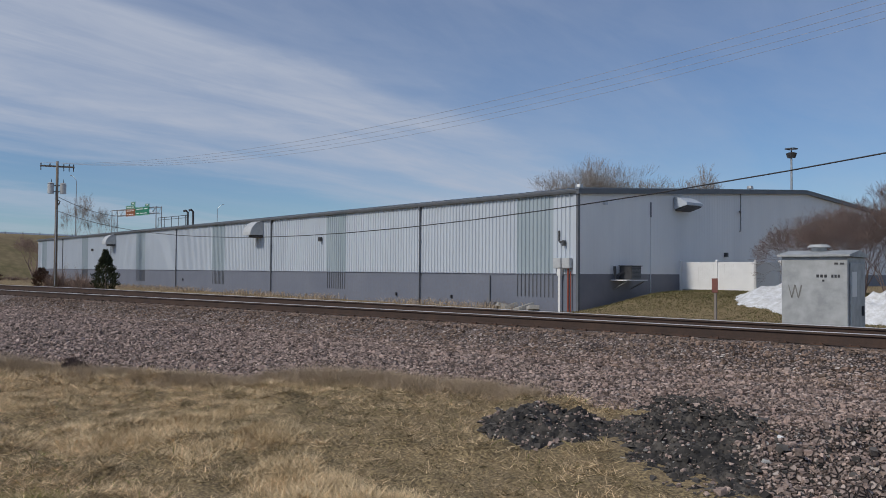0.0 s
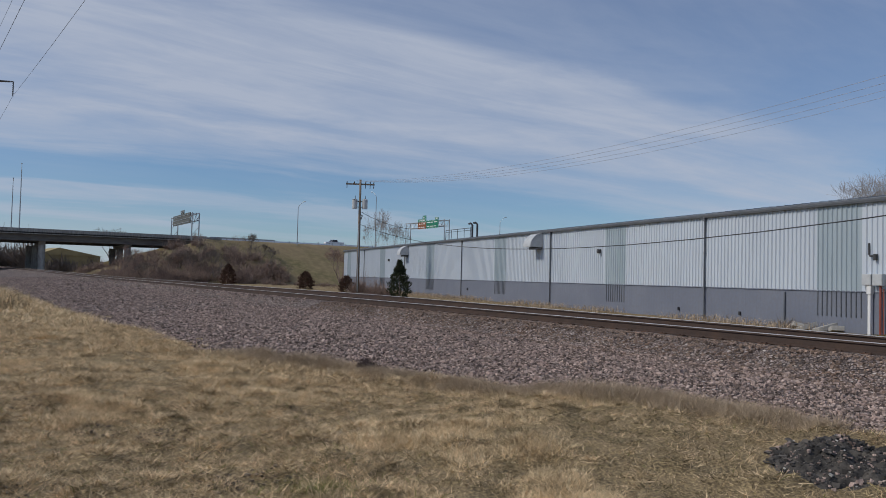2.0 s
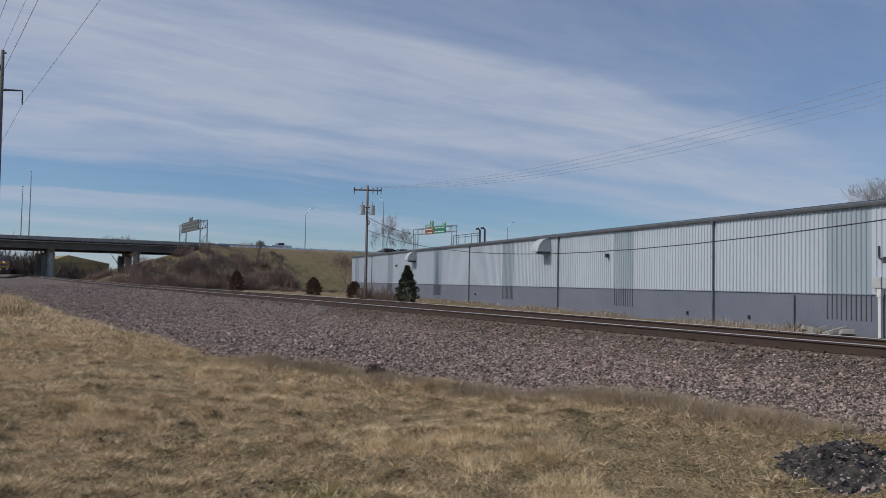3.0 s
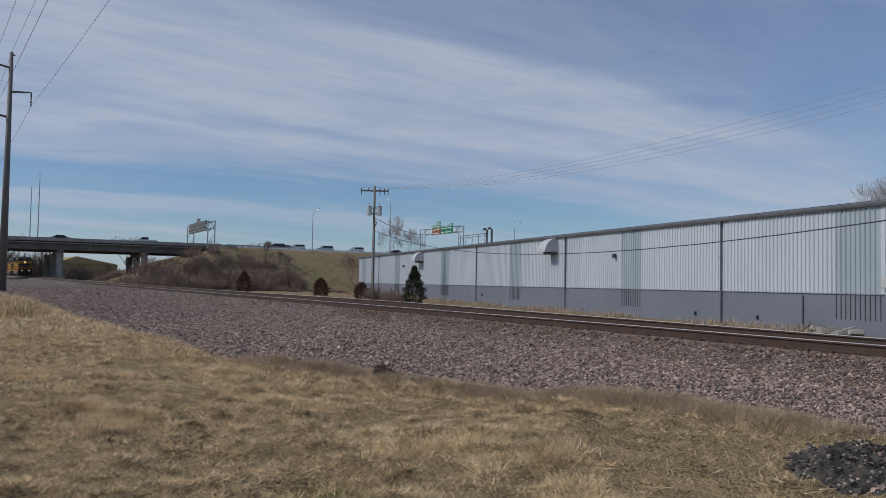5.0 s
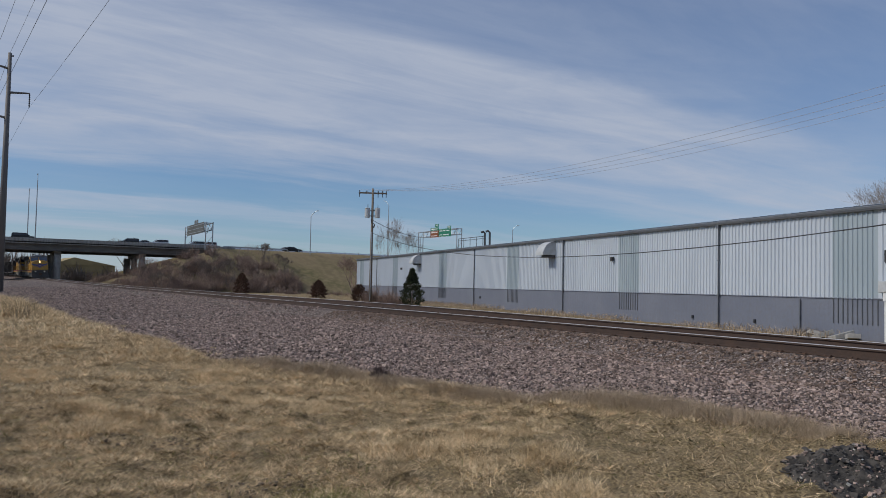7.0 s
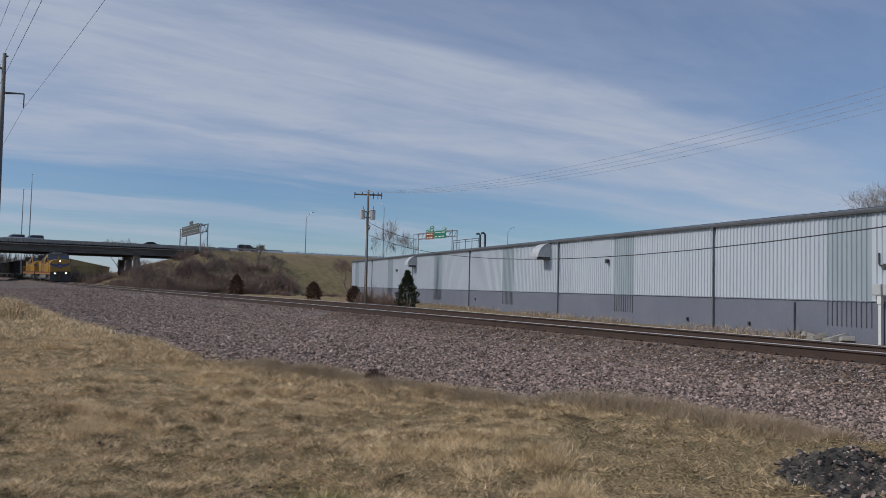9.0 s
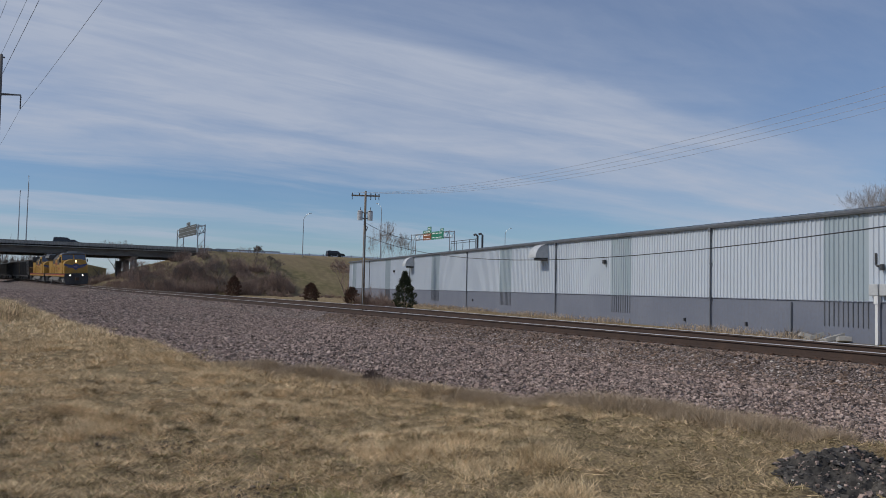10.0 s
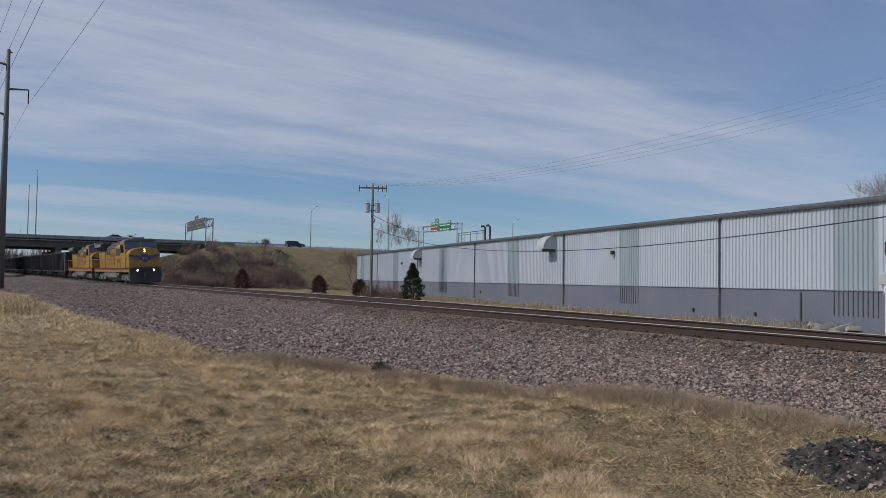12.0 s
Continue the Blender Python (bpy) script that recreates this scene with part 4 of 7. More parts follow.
def embankment():
    """The highway's earth bank: a long ridge that ends in a rounded cone at the bridge."""
    ys = list(np.arange(14, 60, 1.5)) + list(np.arange(60, 330, 5.0))
    us = np.linspace(-26, 26, 53)
    verts = []
    for y in ys:
        for u in us:
            # u across: the road lies in the middle, slopes fall to both sides
            x = (NEAR_EDGE + FAR_EDGE) / 2 + road_shift(y) + u * 1.75
            verts.append((x, y, bank_z(x, y)))
    w = len(us)
    faces = [(j * w + i, j * w + i + 1, (j + 1) * w + i + 1, (j + 1) * w + i) for j in range(len(ys) - 1) for i in range(w - 1)]
    ob = soup("embankment", verts, faces, BANK, None, "structure", "grassy highway embankment, olive and straw coloured")
    ob["category"] = "embankment"
    ob.data.polygons.foreach_set("use_smooth", [True] * len(ob.data.polygons))
    road = Shape()
    k = len(road.v)
    for y in np.arange(ABUT, 330, 8.0):
        road.v += [(x + road_shift(y), y, ROAD_Z + tilt(x + road_shift(y), y)) for x in (FAR_EDGE + 0.5, NEAR_EDGE - 0.5)]
    n = len(road.v) // 2
    road.f += [(2 * i, 2 * i + 1, 2 * i + 3, 2 * i + 2) for i in range(n - 1)]
    r = part("road", road, ASPHALT, None, "grey asphalt highway on the embankment")
    tagged(r, category="road", kind="structure")
    g = thing("guard_rail", pose(0, 0, 0), "low steel guard rail along the highway", "guard rail", kind="structure")
    beam = Shape()
    y = ABUT + 2
    while y < 300:
        x, x2 = NEAR_EDGE - 0.1 + road_shift(y), NEAR_EDGE - 0.1 + road_shift(y + 4)
        z = z2 = ROAD_Z
        part("guard_post", Shape().box(x - 0.2, x - 0.05, y - 0.08, y + 0.08, z - 0.6, z + 0.72), GALV, g)
        if y < 58:
            beam.add([(x, y, z + 0.45), (x, y, z + 0.75), (x2, y + 4, z2 + 0.75), (x2, y + 4, z2 + 0.45), (x - 0.05, y, z + 0.45), (x - 0.05, y, z + 0.75), (x2 - 0.05, y + 4, z2 + 0.75), (x2 - 0.05, y + 4, z2 + 0.45)],
                     [(0, 1, 2, 3), (4, 7, 6, 5), (1, 5, 6, 2), (0, 3, 7, 4)])
        y += 4
    part("guard_beam", beam, GALV, g)
    m = thing("median_barrier", pose(0, 0, 0), "long low pale concrete barrier between the carriageways", "barrier", kind="structure")
    y = ABUT + 6
    while y < 200:
        x, x2 = -200.5 + road_shift(y), -200.5 + road_shift(y + 6)
        z = ROAD_Z + tilt(x, y) - 0.05
        part("barrier_block", Shape().add([(x - 0.3, y, z), (x + 0.3, y, z), (x + 0.1, y, z + 0.62), (x - 0.1, y, z + 0.62), (x2 - 0.3, y + 5.96, z), (x2 + 0.3, y + 5.96, z), (x2 + 0.1, y + 5.96, z + 0.62), (x2 - 0.1, y + 5.96, z + 0.62)],
                                          [(0, 1, 2, 3), (4, 7, 6, 5), (1, 5, 6, 2), (0, 3, 7, 4), (3, 2, 6, 7), (0, 4, 5, 1)]), VINYL, m)
        y += 6


# ---- poles, signs, wires ----
WOOD_POLE = material("weathered_pole", (0.25, 0.205, 0.165), 0.9, second=(0.165, 0.135, 0.11), scale=1.0, amount=0.5, stretch=(3, 3, 0.3), grain=(0.07, 0.055, 0.045), grain_scale=8)
STEEL_POLE = material("weathering_steel_pole", (0.13, 0.13, 0.135), 0.7, 0.3, second=(0.17, 0.16, 0.155), scale=0.5, stretch=(1, 1, 0.2))
WIRE = material("black_cable", (0.03, 0.03, 0.035), 0.6)
PALE_WIRE = material("aluminium_wire", (0.33, 0.35, 0.41), 0.5, 0.1)
SIGN_GREEN = material("green_sign", (0.01, 0.20, 0.115), 0.5, second=(0.012, 0.16, 0.095), scale=1)
SIGN_BROWN = material("brown_sign", (0.22, 0.07, 0.02), 0.5)
SIGN_BACK = material("sign_back", (0.13, 0.13, 0.118), 0.6, 0.3, second=(0.10, 0.10, 0.09), scale=0.7)
SIGN_WHITE = material("sign_white", (0.75, 0.76, 0.76), 0.5)


def utility_pole():
    x, y = -90.67, 39.2
    p = thing("utility_pole", pose(x, y, -0.4, 0, 0, 0), "wooden utility pole with crossarm and two transformers", "utility pole")
    part("pole", Shape().tube((0, 0, -0.6), (0, 0, 13.9), 0.20, 0.13, 12), WOOD_POLE, p, smooth=True)
    arm_dir = Vector((0.40, 0.92, 0)).normalized()
    m = Matrix.Translation((0, 0, 13.35)) @ pose(0, 0, 0, 0, 0, math.degrees(math.atan2(arm_dir.y, arm_dir.x)))
    arm = part("crossarm", Shape().box(-1.75, 1.75, 0.14, 0.27, -0.09, 0.09, m), WOOD_POLE, p)
    for a in (-1.65, -0.75, 0.65, 1.2, 1.65):
        q = m @ Vector((a, 0.2, 0.0))
        part("insulator", Shape().tube(q + Vector((0, 0, 0.09)), q + Vector((0, 0, 0.20)), 0.045, 0.07, 8).tube(q + Vector((0, 0, 0.20)), q + Vector((0, 0, 0.33)), 0.08, 0.04, 8), DARK, arm)
        if a != -0.75:
            part("fuse_cutout", Shape().tube(q + Vector((0, 0, -0.5)), q + Vector((0, 0, -0.09)), 0.05, 0.05, 6), DARK, arm)
    for s in (-1, 1):
        c = Vector((0, 0, 10.9)) + arm_dir * (0.62 * s)
        t = part("transformer", Shape().tube(c - Vector((0, 0, 0.62)), c + Vector((0, 0, 0.45)), 0.33, 0.33, 14), LIGHT_GREY, p, "grey cylindrical transformer can", smooth=False)
        part("lid", Shape().tube(c + Vector((0, 0, 0.5)), c + Vector((0, 0, 0.60)), 0.35, 0.2, 14), LIGHT_GREY, t)
        part("bushing", Shape().tube(c + Vector((0.1, 0, 0.6)), c + Vector((0.1, 0, 1.0)), 0.05, 0.03, 6), DARK, t)
    for z in (11.2, 10.5):
        part("transformer_bracket", Shape().path([tuple(arm_dir * -0.45 + Vector((0, 0, z))), tuple(arm_dir * 0.45 + Vector((0, 0, z)))], 0.06), DARK, p)
    part("conduit", Shape().tube((0.2, -0.12, 0), (0.15, -0.1, 8.5), 0.05, 0.05, 6), GALV, p)
    part("cable_loop", Shape().path([(0.0, 0.1, 9.6), (0.5, 0.15, 9.4), (0.3, 0.1, 9.0), (0.0, 0.1, 9.3)], 0.06), DARK, p)
    return x, y, arm_dir


def hung(name, p, q, sag, r, mat, label):
    p, q = Vector(p), Vector(q)
    n = 24
    pts = [p.lerp(q, i / n) - Vector((0, 0, sag * 4 * (i / n) * (1 - i / n))) for i in range(n + 1)]
    return tagged(part(name, Shape().path(pts, r, 5), mat), label, "cable")


def wires(x, y, arm):
    base = Vector((x, y, -0.4))
    ahead = Vector((-0.65, 0.76, 0))
    for a in (-1.65, -0.55, 0.55, 1.65):
        p, q = base + arm * a + Vector((0, 0, 13.7)), Vector((-4.5, 41.3, 14.5)) + ahead * (a * 1.95)
        pts = [p.lerp(q, k / 24) - Vector((0, 0, 2.6 * 4 * (k / 24) * (1 - k / 24))) for k in range(32)]
        tagged(part("power_line", Shape().path(pts, 0.012, 5), PALE_WIRE), "thin pale overhead power line", "cable")
    hung("service_cable", base + Vector((0, 0, 8.4)), (26.0, 20.0, 9.25), 5.0, 0.024, WIRE, "black overhead cable sagging across the warehouse wall")
    hung("service_drop", base + Vector((0, 0, 10.0)), W_AT @ Vector((75.4, 0.1, 8.2)), 0.35, 0.03, WIRE, "black service cable to the warehouse roof")


def steel_pole():
    x, y = -90.3, -0.8
    p = thing("transmission_pole", pose(x, y, 0), "tall dark tapered steel transmission pole", "transmission pole")
    H = 24.0
    part("shaft", Shape().tube((0, 0, -0.3), (0, 0, H), 0.40, 0.17, 12), STEEL_POLE, p, smooth=True)
    part("base_collar", Shape().tube((0, 0, -0.1), (0, 0, 0.15), 0.44, 0.43, 12), STEEL_POLE, p)
    pts = []
    for z, dy, lift in ((H - 4.0, 1.9, 0.15), (H - 1.6, -2.0, 0.4), (H - 6.6, -2.0, 0.4)):
        a = part("davit_arm", Shape().tube((0, 0, z), (0, dy, z + lift), 0.13, 0.07, 8), STEEL_POLE, p)
        e = Vector((0, dy, z + lift))
        ins = part("insulator", Shape().tube(e, e - Vector((0, 0, 1.45)), 0.05, 0.05, 6), DARK, p, "long dark suspension insulator")
        for k in range(6):
            c = e - Vector((0, 0, 0.2 + k * 0.2))
            part("shed", Shape().tube(c, c - Vector((0, 0, 0.05)), 0.10, 0.06, 8), DARK, ins)
        pts.append(Vector((x, y, 0)) + e - Vector((0, 0, 1.45)))
    part("ground_bracket", Shape().box(-0.05, 0.05, 0, 0.35, H - 0.35, H - 0.2), STEEL_POLE, p)
    for q in pts + [Vector((x, y, H))]:
        far = Vector((60.0, q.y + 13.0, q.z + 1.5))
        hung("power_line", q, far, 1.3, 0.013, WIRE, "dark transmission line overhead")
        hung("power_line", q, Vector((-260.0, q.y - 14.0, q.z + 1.0)), 2.0, 0.014, WIRE, "dark transmission line overhead")


def light_pole(x, y, z, h, turn, group="highway lights"):
    p = thing("street_lamp", pose(x, y, z, 0, 0, turn), "tall slim grey highway lamp post", "street lamp", group)
    part("post", Shape().tube((0, 0, -0.5), (0, 0, h - 1.2), 0.13, 0.08, 8), GALV, p)
    part("arm", Shape().path([(0, 0, h - 1.2), (0.25, 0, h - 0.75), (0.8, 0, h - 0.15), (1.5, 0, h + 0.25)], 0.055), GALV, p)
    part("lamp_head", Shape().box(1.4, 2.0, -0.12, 0.12, h + 0.18, h + 0.34), GALV, p, bevel=0.03)
    return p


def gantry(x0, x1, y, z, name_label, boards, back, H=6.6):
    """A box truss across the carriageways from x0 to x1, on a pair of legs at each end; boards hang on one face."""
    g = thing("sign_gantry", pose(0, y, z), name_label, "sign gantry")
    truss = Shape()
    for xx in (x0, x1):
        for dy in (-0.8, 0.8):
            part("leg", Shape().tube((xx, dy, -0.5), (xx, dy, H + 0.2), 0.15, 0.13, 8), GALV, g)
        for k in range(2):
            truss.path([(xx, -0.8, 0.8 + k * 2.4), (xx, 0.8, 2.8 + k * 2.4)], 0.06)
    n = max(4, round((x1 - x0) / 1.7))
    for dy in (-0.8, 0.8):
        for zz in (H - 1.6, H):
            truss.tube((x0, dy, zz), (x1, dy, zz), 0.10, 0.10, 6)
        for i in range(n):
            a, b = x0 + (x1 - x0) * i / n, x0 + (x1 - x0) * (i + 1) / n
            truss.path([(a, dy, H - 1.6), (b, dy, H)] if i % 2 else [(a, dy, H), (b, dy, H - 1.6)], 0.05)
    for i in range(n + 1):
        a = x0 + (x1 - x0) * i / n
        truss.path([(a, -0.8, H), (a, 0.8, H)], 0.05)
    part("truss", truss, GALV, g)
    dy = -0.95
    for (a, b, c, d, mat) in boards:
        s = part("sign_board", Shape().box(a, b, dy - 0.04, dy + 0.04, c, d), mat, g, "plain grey sign back" if back else "")
        if back:
            for k in range(3):
                zz = c + (d - c) * (k + 0.5) / 3
                part("brace", Shape().box(a + 0.1, b - 0.1, dy - 0.10, dy - 0.042, zz - 0.05, zz + 0.05), GALV, s)
        else:
            for q in (c + 0.08, d - 0.14):
                part("sign_border", Shape().box(a + 0.08, b - 0.08, dy - 0.052, dy - 0.042, q, q + 0.035), SIGN_WHITE, s)
            rows = 2 if d - c > 1.5 else 1
            for r in range(rows):
                zz = d - (d - c) * (r + 0.5) / rows
                for k in range(3):
                    u = a + 0.5 + (b - a - 1.0) * k / 3
                    part("lettering", Shape().box(u, u + (b - a - 1.0) * (0.28 - 0.05 * ((k + r) % 2)), dy - 0.052, dy - 0.042, zz - 0.12, zz + 0.12), SIGN_WHITE, s)
    return g


# ---- plants ----
BARK = material("bare_bark", (0.15, 0.12, 0.10), 0.95, second=(0.20, 0.165, 0.14), scale=2.0, island=0.2)
BARK_PALE = material("pale_bare_twigs", (0.27, 0.24, 0.22), 0.95, second=(0.21, 0.185, 0.165), scale=1.0)
BRUSH = material("brown_brush", (0.35, 0.255, 0.205), 0.95, second=(0.215, 0.155, 0.13), scale=0.6, island=0.3, world_space=True)
REDBRUSH = material("reddish_twigs", (0.165, 0.118, 0.105), 0.95, second=(0.12, 0.088, 0.08), scale=1.0, island=0.3)
CEDAR = material("dark_cedar_foliage", (0.036, 0.048, 0.030), 0.95, second=(0.06, 0.064, 0.036), scale=1.5, island=0.5, spec=0.1)
CEDAR_BROWN = material("bronzed_cedar_foliage", (0.135, 0.078, 0.06), 0.95, second=(0.085, 0.058, 0.042), scale=1.5, island=0.4, spec=0.1)


def bare_tree(shape, origin, h, seed, levels=5, spread=0.6, r=None, stems=1, lift=0.35, split=(2, 4), fine=0.0):
    """Adds a leafless crown of tapering limbs and twigs."""
    rng = random.Random(seed)

    def grow(p, d, length, rad, lev):
        segs = 2 if lev > 1 else 1
        for _ in range(segs):
            nd = (d + Vector((rng.gauss(0, 0.12), rng.gauss(0, 0.12), rng.gauss(0.03, 0.08)))).normalized()
            q = p + nd * (length / segs)
            shape.tube(p, q, max(rad, fine), max(rad * 0.82, fine), 5 if lev > 2 else 3, caps=False)
            p, d, rad = q, nd, rad * 0.82
        if lev <= 0:
            return
        for i in range(rng.randint(*split)):
            ang = rng.uniform(0, 2 * math.pi)
            side = d.orthogonal().normalized()
            side.rotate(Matrix.Rotation(ang, 3, d))
            nd = (d + side * rng.uniform(0.4, 1.0) * spread + Vector((0, 0, lift * rng.random()))).normalized()
            grow(p, nd, length * rng.uniform(0.62, 0.86), rad * rng.uniform(0.55, 0.75), lev - 1)

    for s in range(stems):
        d = Vector((rng.gauss(0, 0.3), rng.gauss(0, 0.3), 1)).normalized() if stems > 1 else Vector((rng.gauss(0, 0.05), rng.gauss(0, 0.05), 1))
        o = Vector(origin) + (Vector((rng.gauss(0, 0.25), rng.gauss(0, 0.25), 0)) * h * 0.06 if stems > 1 else Vector())
        grow(o - Vector((0, 0, 0.2)), d, h * (0.30 if stems == 1 else 0.26), (r or h * 0.022), levels)
    return shape


def tree(name, x, y, z, h, seed, label, mat, levels=5, stems=1, spread=0.6, group="", category="tree", r=None, lift=0.35, fine=0.0, split=(2, 4)):
    t = thing(name, pose(x, y, z, 0, 0, 0), label, category, group)
    trunk = Shape().tube((0, 0, -0.3), (0, 0, h * 0.06), (r or h * 0.022) * 1.25, (r or h * 0.022) * 1.05, 8)
    part("trunk", trunk, mat, t)
    part("crown", bare_tree(Shape(), (0, 0, 0.1), h, seed, levels, spread, r, stems, lift, split, fine), mat, t)
    return t


def cedar(x, y, z, h, w, seed, mat, label, round_=False):
    rng = np.random.default_rng(seed)
    t = thing("cedar_tree", pose(x, y, z), label, "evergreen", "cedars by the track")
    part("trunk", Shape().tube((0, 0, -0.2), (0, 0, h * 0.9), 0.09, 0.02, 6), BARK, t)
    n = int(2600 * min(1.0, h / 3.0))
    u = rng.uniform(0, 1, n) ** 0.8
    prof = np.interp(u, [0, 0.08, 0.3, 0.55, 0.8, 1.0], [0.75, 0.95, 1.0, 0.92, 0.60, 0.10] if round_ else [0.62, 0.95, 1.0, 0.72, 0.34, 0.03]) * w / 2
    lob = 1 + 0.18 * np.sin(u * 31 + seed)
    az = rng.uniform(0, 6.28, n)
    lob *= 1 + 0.16 * np.sin(az * 3 + seed) * np.cos(u * 9)
    rad = prof * lob * rng.uniform(0.35, 1.12, n) ** 0.5
    c = np.stack([np.cos(az) * rad, np.sin(az) * rad, u * h], -1)
    d = np.stack([np.cos(az) * 0.8, np.sin(az) * 0.8, rng.uniform(0.3, 1.6, n)], -1) + rng.normal(0, 0.3, (n, 3))
    d /= np.linalg.norm(d, axis=1)[:, None]
    s = np.cross(d, rng.normal(0, 1, (n, 3))); s /= np.linalg.norm(s, axis=1)[:, None]
    k = np.cross(d, s)
    ln, wd = rng.uniform(0.16, 0.36, n)[:, None], rng.uniform(0.03, 0.07, n)[:, None]
    v = np.stack([c - s * wd, c + s * wd, c + k * wd, c + d * ln], 1).reshape(-1, 3)
    o = 4 * np.arange(n)[:, None]
    f = np.concatenate([np.concatenate([o, o + 1, o + 3], 1), np.concatenate([o + 1, o + 2, o + 3], 1), np.concatenate([o + 2, o, o + 3], 1), np.concatenate([o, o + 2, o + 1], 1)])
    soup("foliage", v, f, mat, t, "", "")
    return t


def clump(shape, rng, x, y, z, rad, h, n):
    """Fine upright twigs that fork twice, within a round clump."""
    for _ in range(n):
        a, r = rng.uniform(0, 6.28), rad * math.sqrt(rng.random())
        p = Vector((x + r * math.cos(a), y + r * math.sin(a), z - 0.1))
        d = Vector((rng.gauss(0, 0.15) + 0.3 * r / rad * math.cos(a), rng.gauss(0, 0.15) + 0.3 * r / rad * math.sin(a), 1))
        bare_tree(shape, p, h * (1 - 0.4 * (r / rad) ** 2) * rng.uniform(0.8, 1.2), rng.randint(0, 9999), 3, 0.7, 0.02 + 0.004 * h, 1, 0.25, (2, 3))


def brush(name, places, mat, label, seed, stems=70, fat=1.0):
    """A thicket: one mesh of many forked upright twigs at the given (x, y, z, radius, height)."""
    rng = np.random.default_rng(seed)
    V, F, k = [], [], 0
    for x, y, z, rad, h in places:
        n = int(stems * rad)
        a, r = rng.uniform(0, 6.28, n), rad * np.sqrt(rng.uniform(0, 1, n))
        for i in range(n):
            p = np.array([x + r[i] * math.cos(a[i]), y + r[i] * math.sin(a[i]), z - 0.1])
            hh = h * (1 - 0.5 * (r[i] / rad) ** 2) * rng.uniform(0.55, 1.1)
            d = np.array([rng.normal(0, 0.2), rng.normal(0, 0.2), 1.0])
            for _ in range(4):
                q = p + d * hh * 0.45
                for e in range(3):
                    dd = d + rng.normal(0, 0.45, 3)
                    t = q + dd * hh * 0.5 * rng.uniform(0.5, 1.1)
                    w = (0.012 + 0.004 * hh) * fat
                    sd = np.array([rng.normal(), rng.normal(), 0.2]); sd *= w / np.linalg.norm(sd)
                    V += [p - sd * 1.5, p + sd * 1.5, q + sd, q - sd, t]
                    F += [(k, k + 1, k + 2), (k, k + 2, k + 3), (k + 3, k + 2, k + 4)]; k += 5
                d = d + rng.normal(0, 0.3, 3)
    ob = soup(name, np.array(V), F, mat, None, "stuff", label)
    ob["category"] = "brush"
    return ob


# ---- train ----
YELLOW = material("armour_yellow", (0.48, 0.265, 0.035), 0.45, second=(0.33, 0.185, 0.035), scale=0.9, amount=0.5, grain=(0.20, 0.13, 0.05), grain_scale=4.0, grain_amount=0.22)
LOCO_GREY = material("loco_grey", (0.22, 0.235, 0.25), 0.6, second=(0.15, 0.155, 0.16), scale=1.2, amount=0.5)
LOCO_ROOF = material("slate_roof_grey", (0.11, 0.125, 0.15), 0.55, second=(0.08, 0.09, 0.11), scale=1.2)
LOCO_DARK = material("loco_dark_grey", (0.045, 0.047, 0.052), 0.7, second=(0.075, 0.07, 0.065), scale=1.5)
TRUCK = material("grimy_truck_grey", (0.27, 0.27, 0.26), 0.75, second=(0.13, 0.125, 0.115), scale=2.0, amount=0.5)
LOCO_RED = material("red_stripe", (0.28, 0.045, 0.03), 0.5)
LOCO_BLUE = material("blue_mark", (0.055, 0.07, 0.17), 0.5)
# windshield glass: bluish base colour paints in part of the sky's reflection
CAB_GLASS = material("sky_lit_windshield", (0.05, 0.07, 0.11), 0.16, 0.0, spec=1.0)
WINDOW = material("tinted_glass", (0.012, 0.014, 0.018), 0.08, spec=0.8)
HEADLIGHT = material("lit_headlight", (1, 0.9, 0.7), 0.3, emit=(1.0, 0.66, 0.26), power=4.0)
DITCH = material("lit_ditch_light", (1, 0.95, 0.85), 0.3, emit=(1.0, 0.84, 0.55), power=7.0)
CAR_BLACK = material("coal_car_black", (0.022, 0.022, 0.024), 0.7, second=(0.042, 0.038, 0.036), scale=0.8, amount=0.5, stretch=(1, 1, 0.4), random=0.2)
CAR_YELLOW = material("faded_yellow_panel", (0.48, 0.34, 0.07), 0.7, second=(0.36, 0.26, 0.07), scale=2)
CAR_WHITE = material("dull_white_stripe", (0.42, 0.43, 0.44), 0.7)
COAL = material("coal", (0.012, 0.012, 0.013), 0.8, bump=0.1, bump_scale=6)
WHEEL = material("wheel_steel", (0.14, 0.115, 0.10), 0.6, 0.4, second=(0.07, 0.06, 0.055), scale=4)


def wheelset(name, x, parent, r=0.5):
    s = Shape()
    for y in (-0.75, 0.75):
        s.tube((0, y - 0.07, 0), (0, y + 0.07, 0), r, r, 18)
        s.tube((0, y - 0.09 if y > 0 else y + 0.09, 0), (0, y - 0.06 if y > 0 else y + 0.06, 0), r + 0.03, r + 0.03, 18)
    s.tube((0, -0.9, 0), (0, 0.9, 0), 0.09, 0.09, 8)
    w = part(name, s, WHEEL, parent)
    w.location = (x, 0, r)
    return w


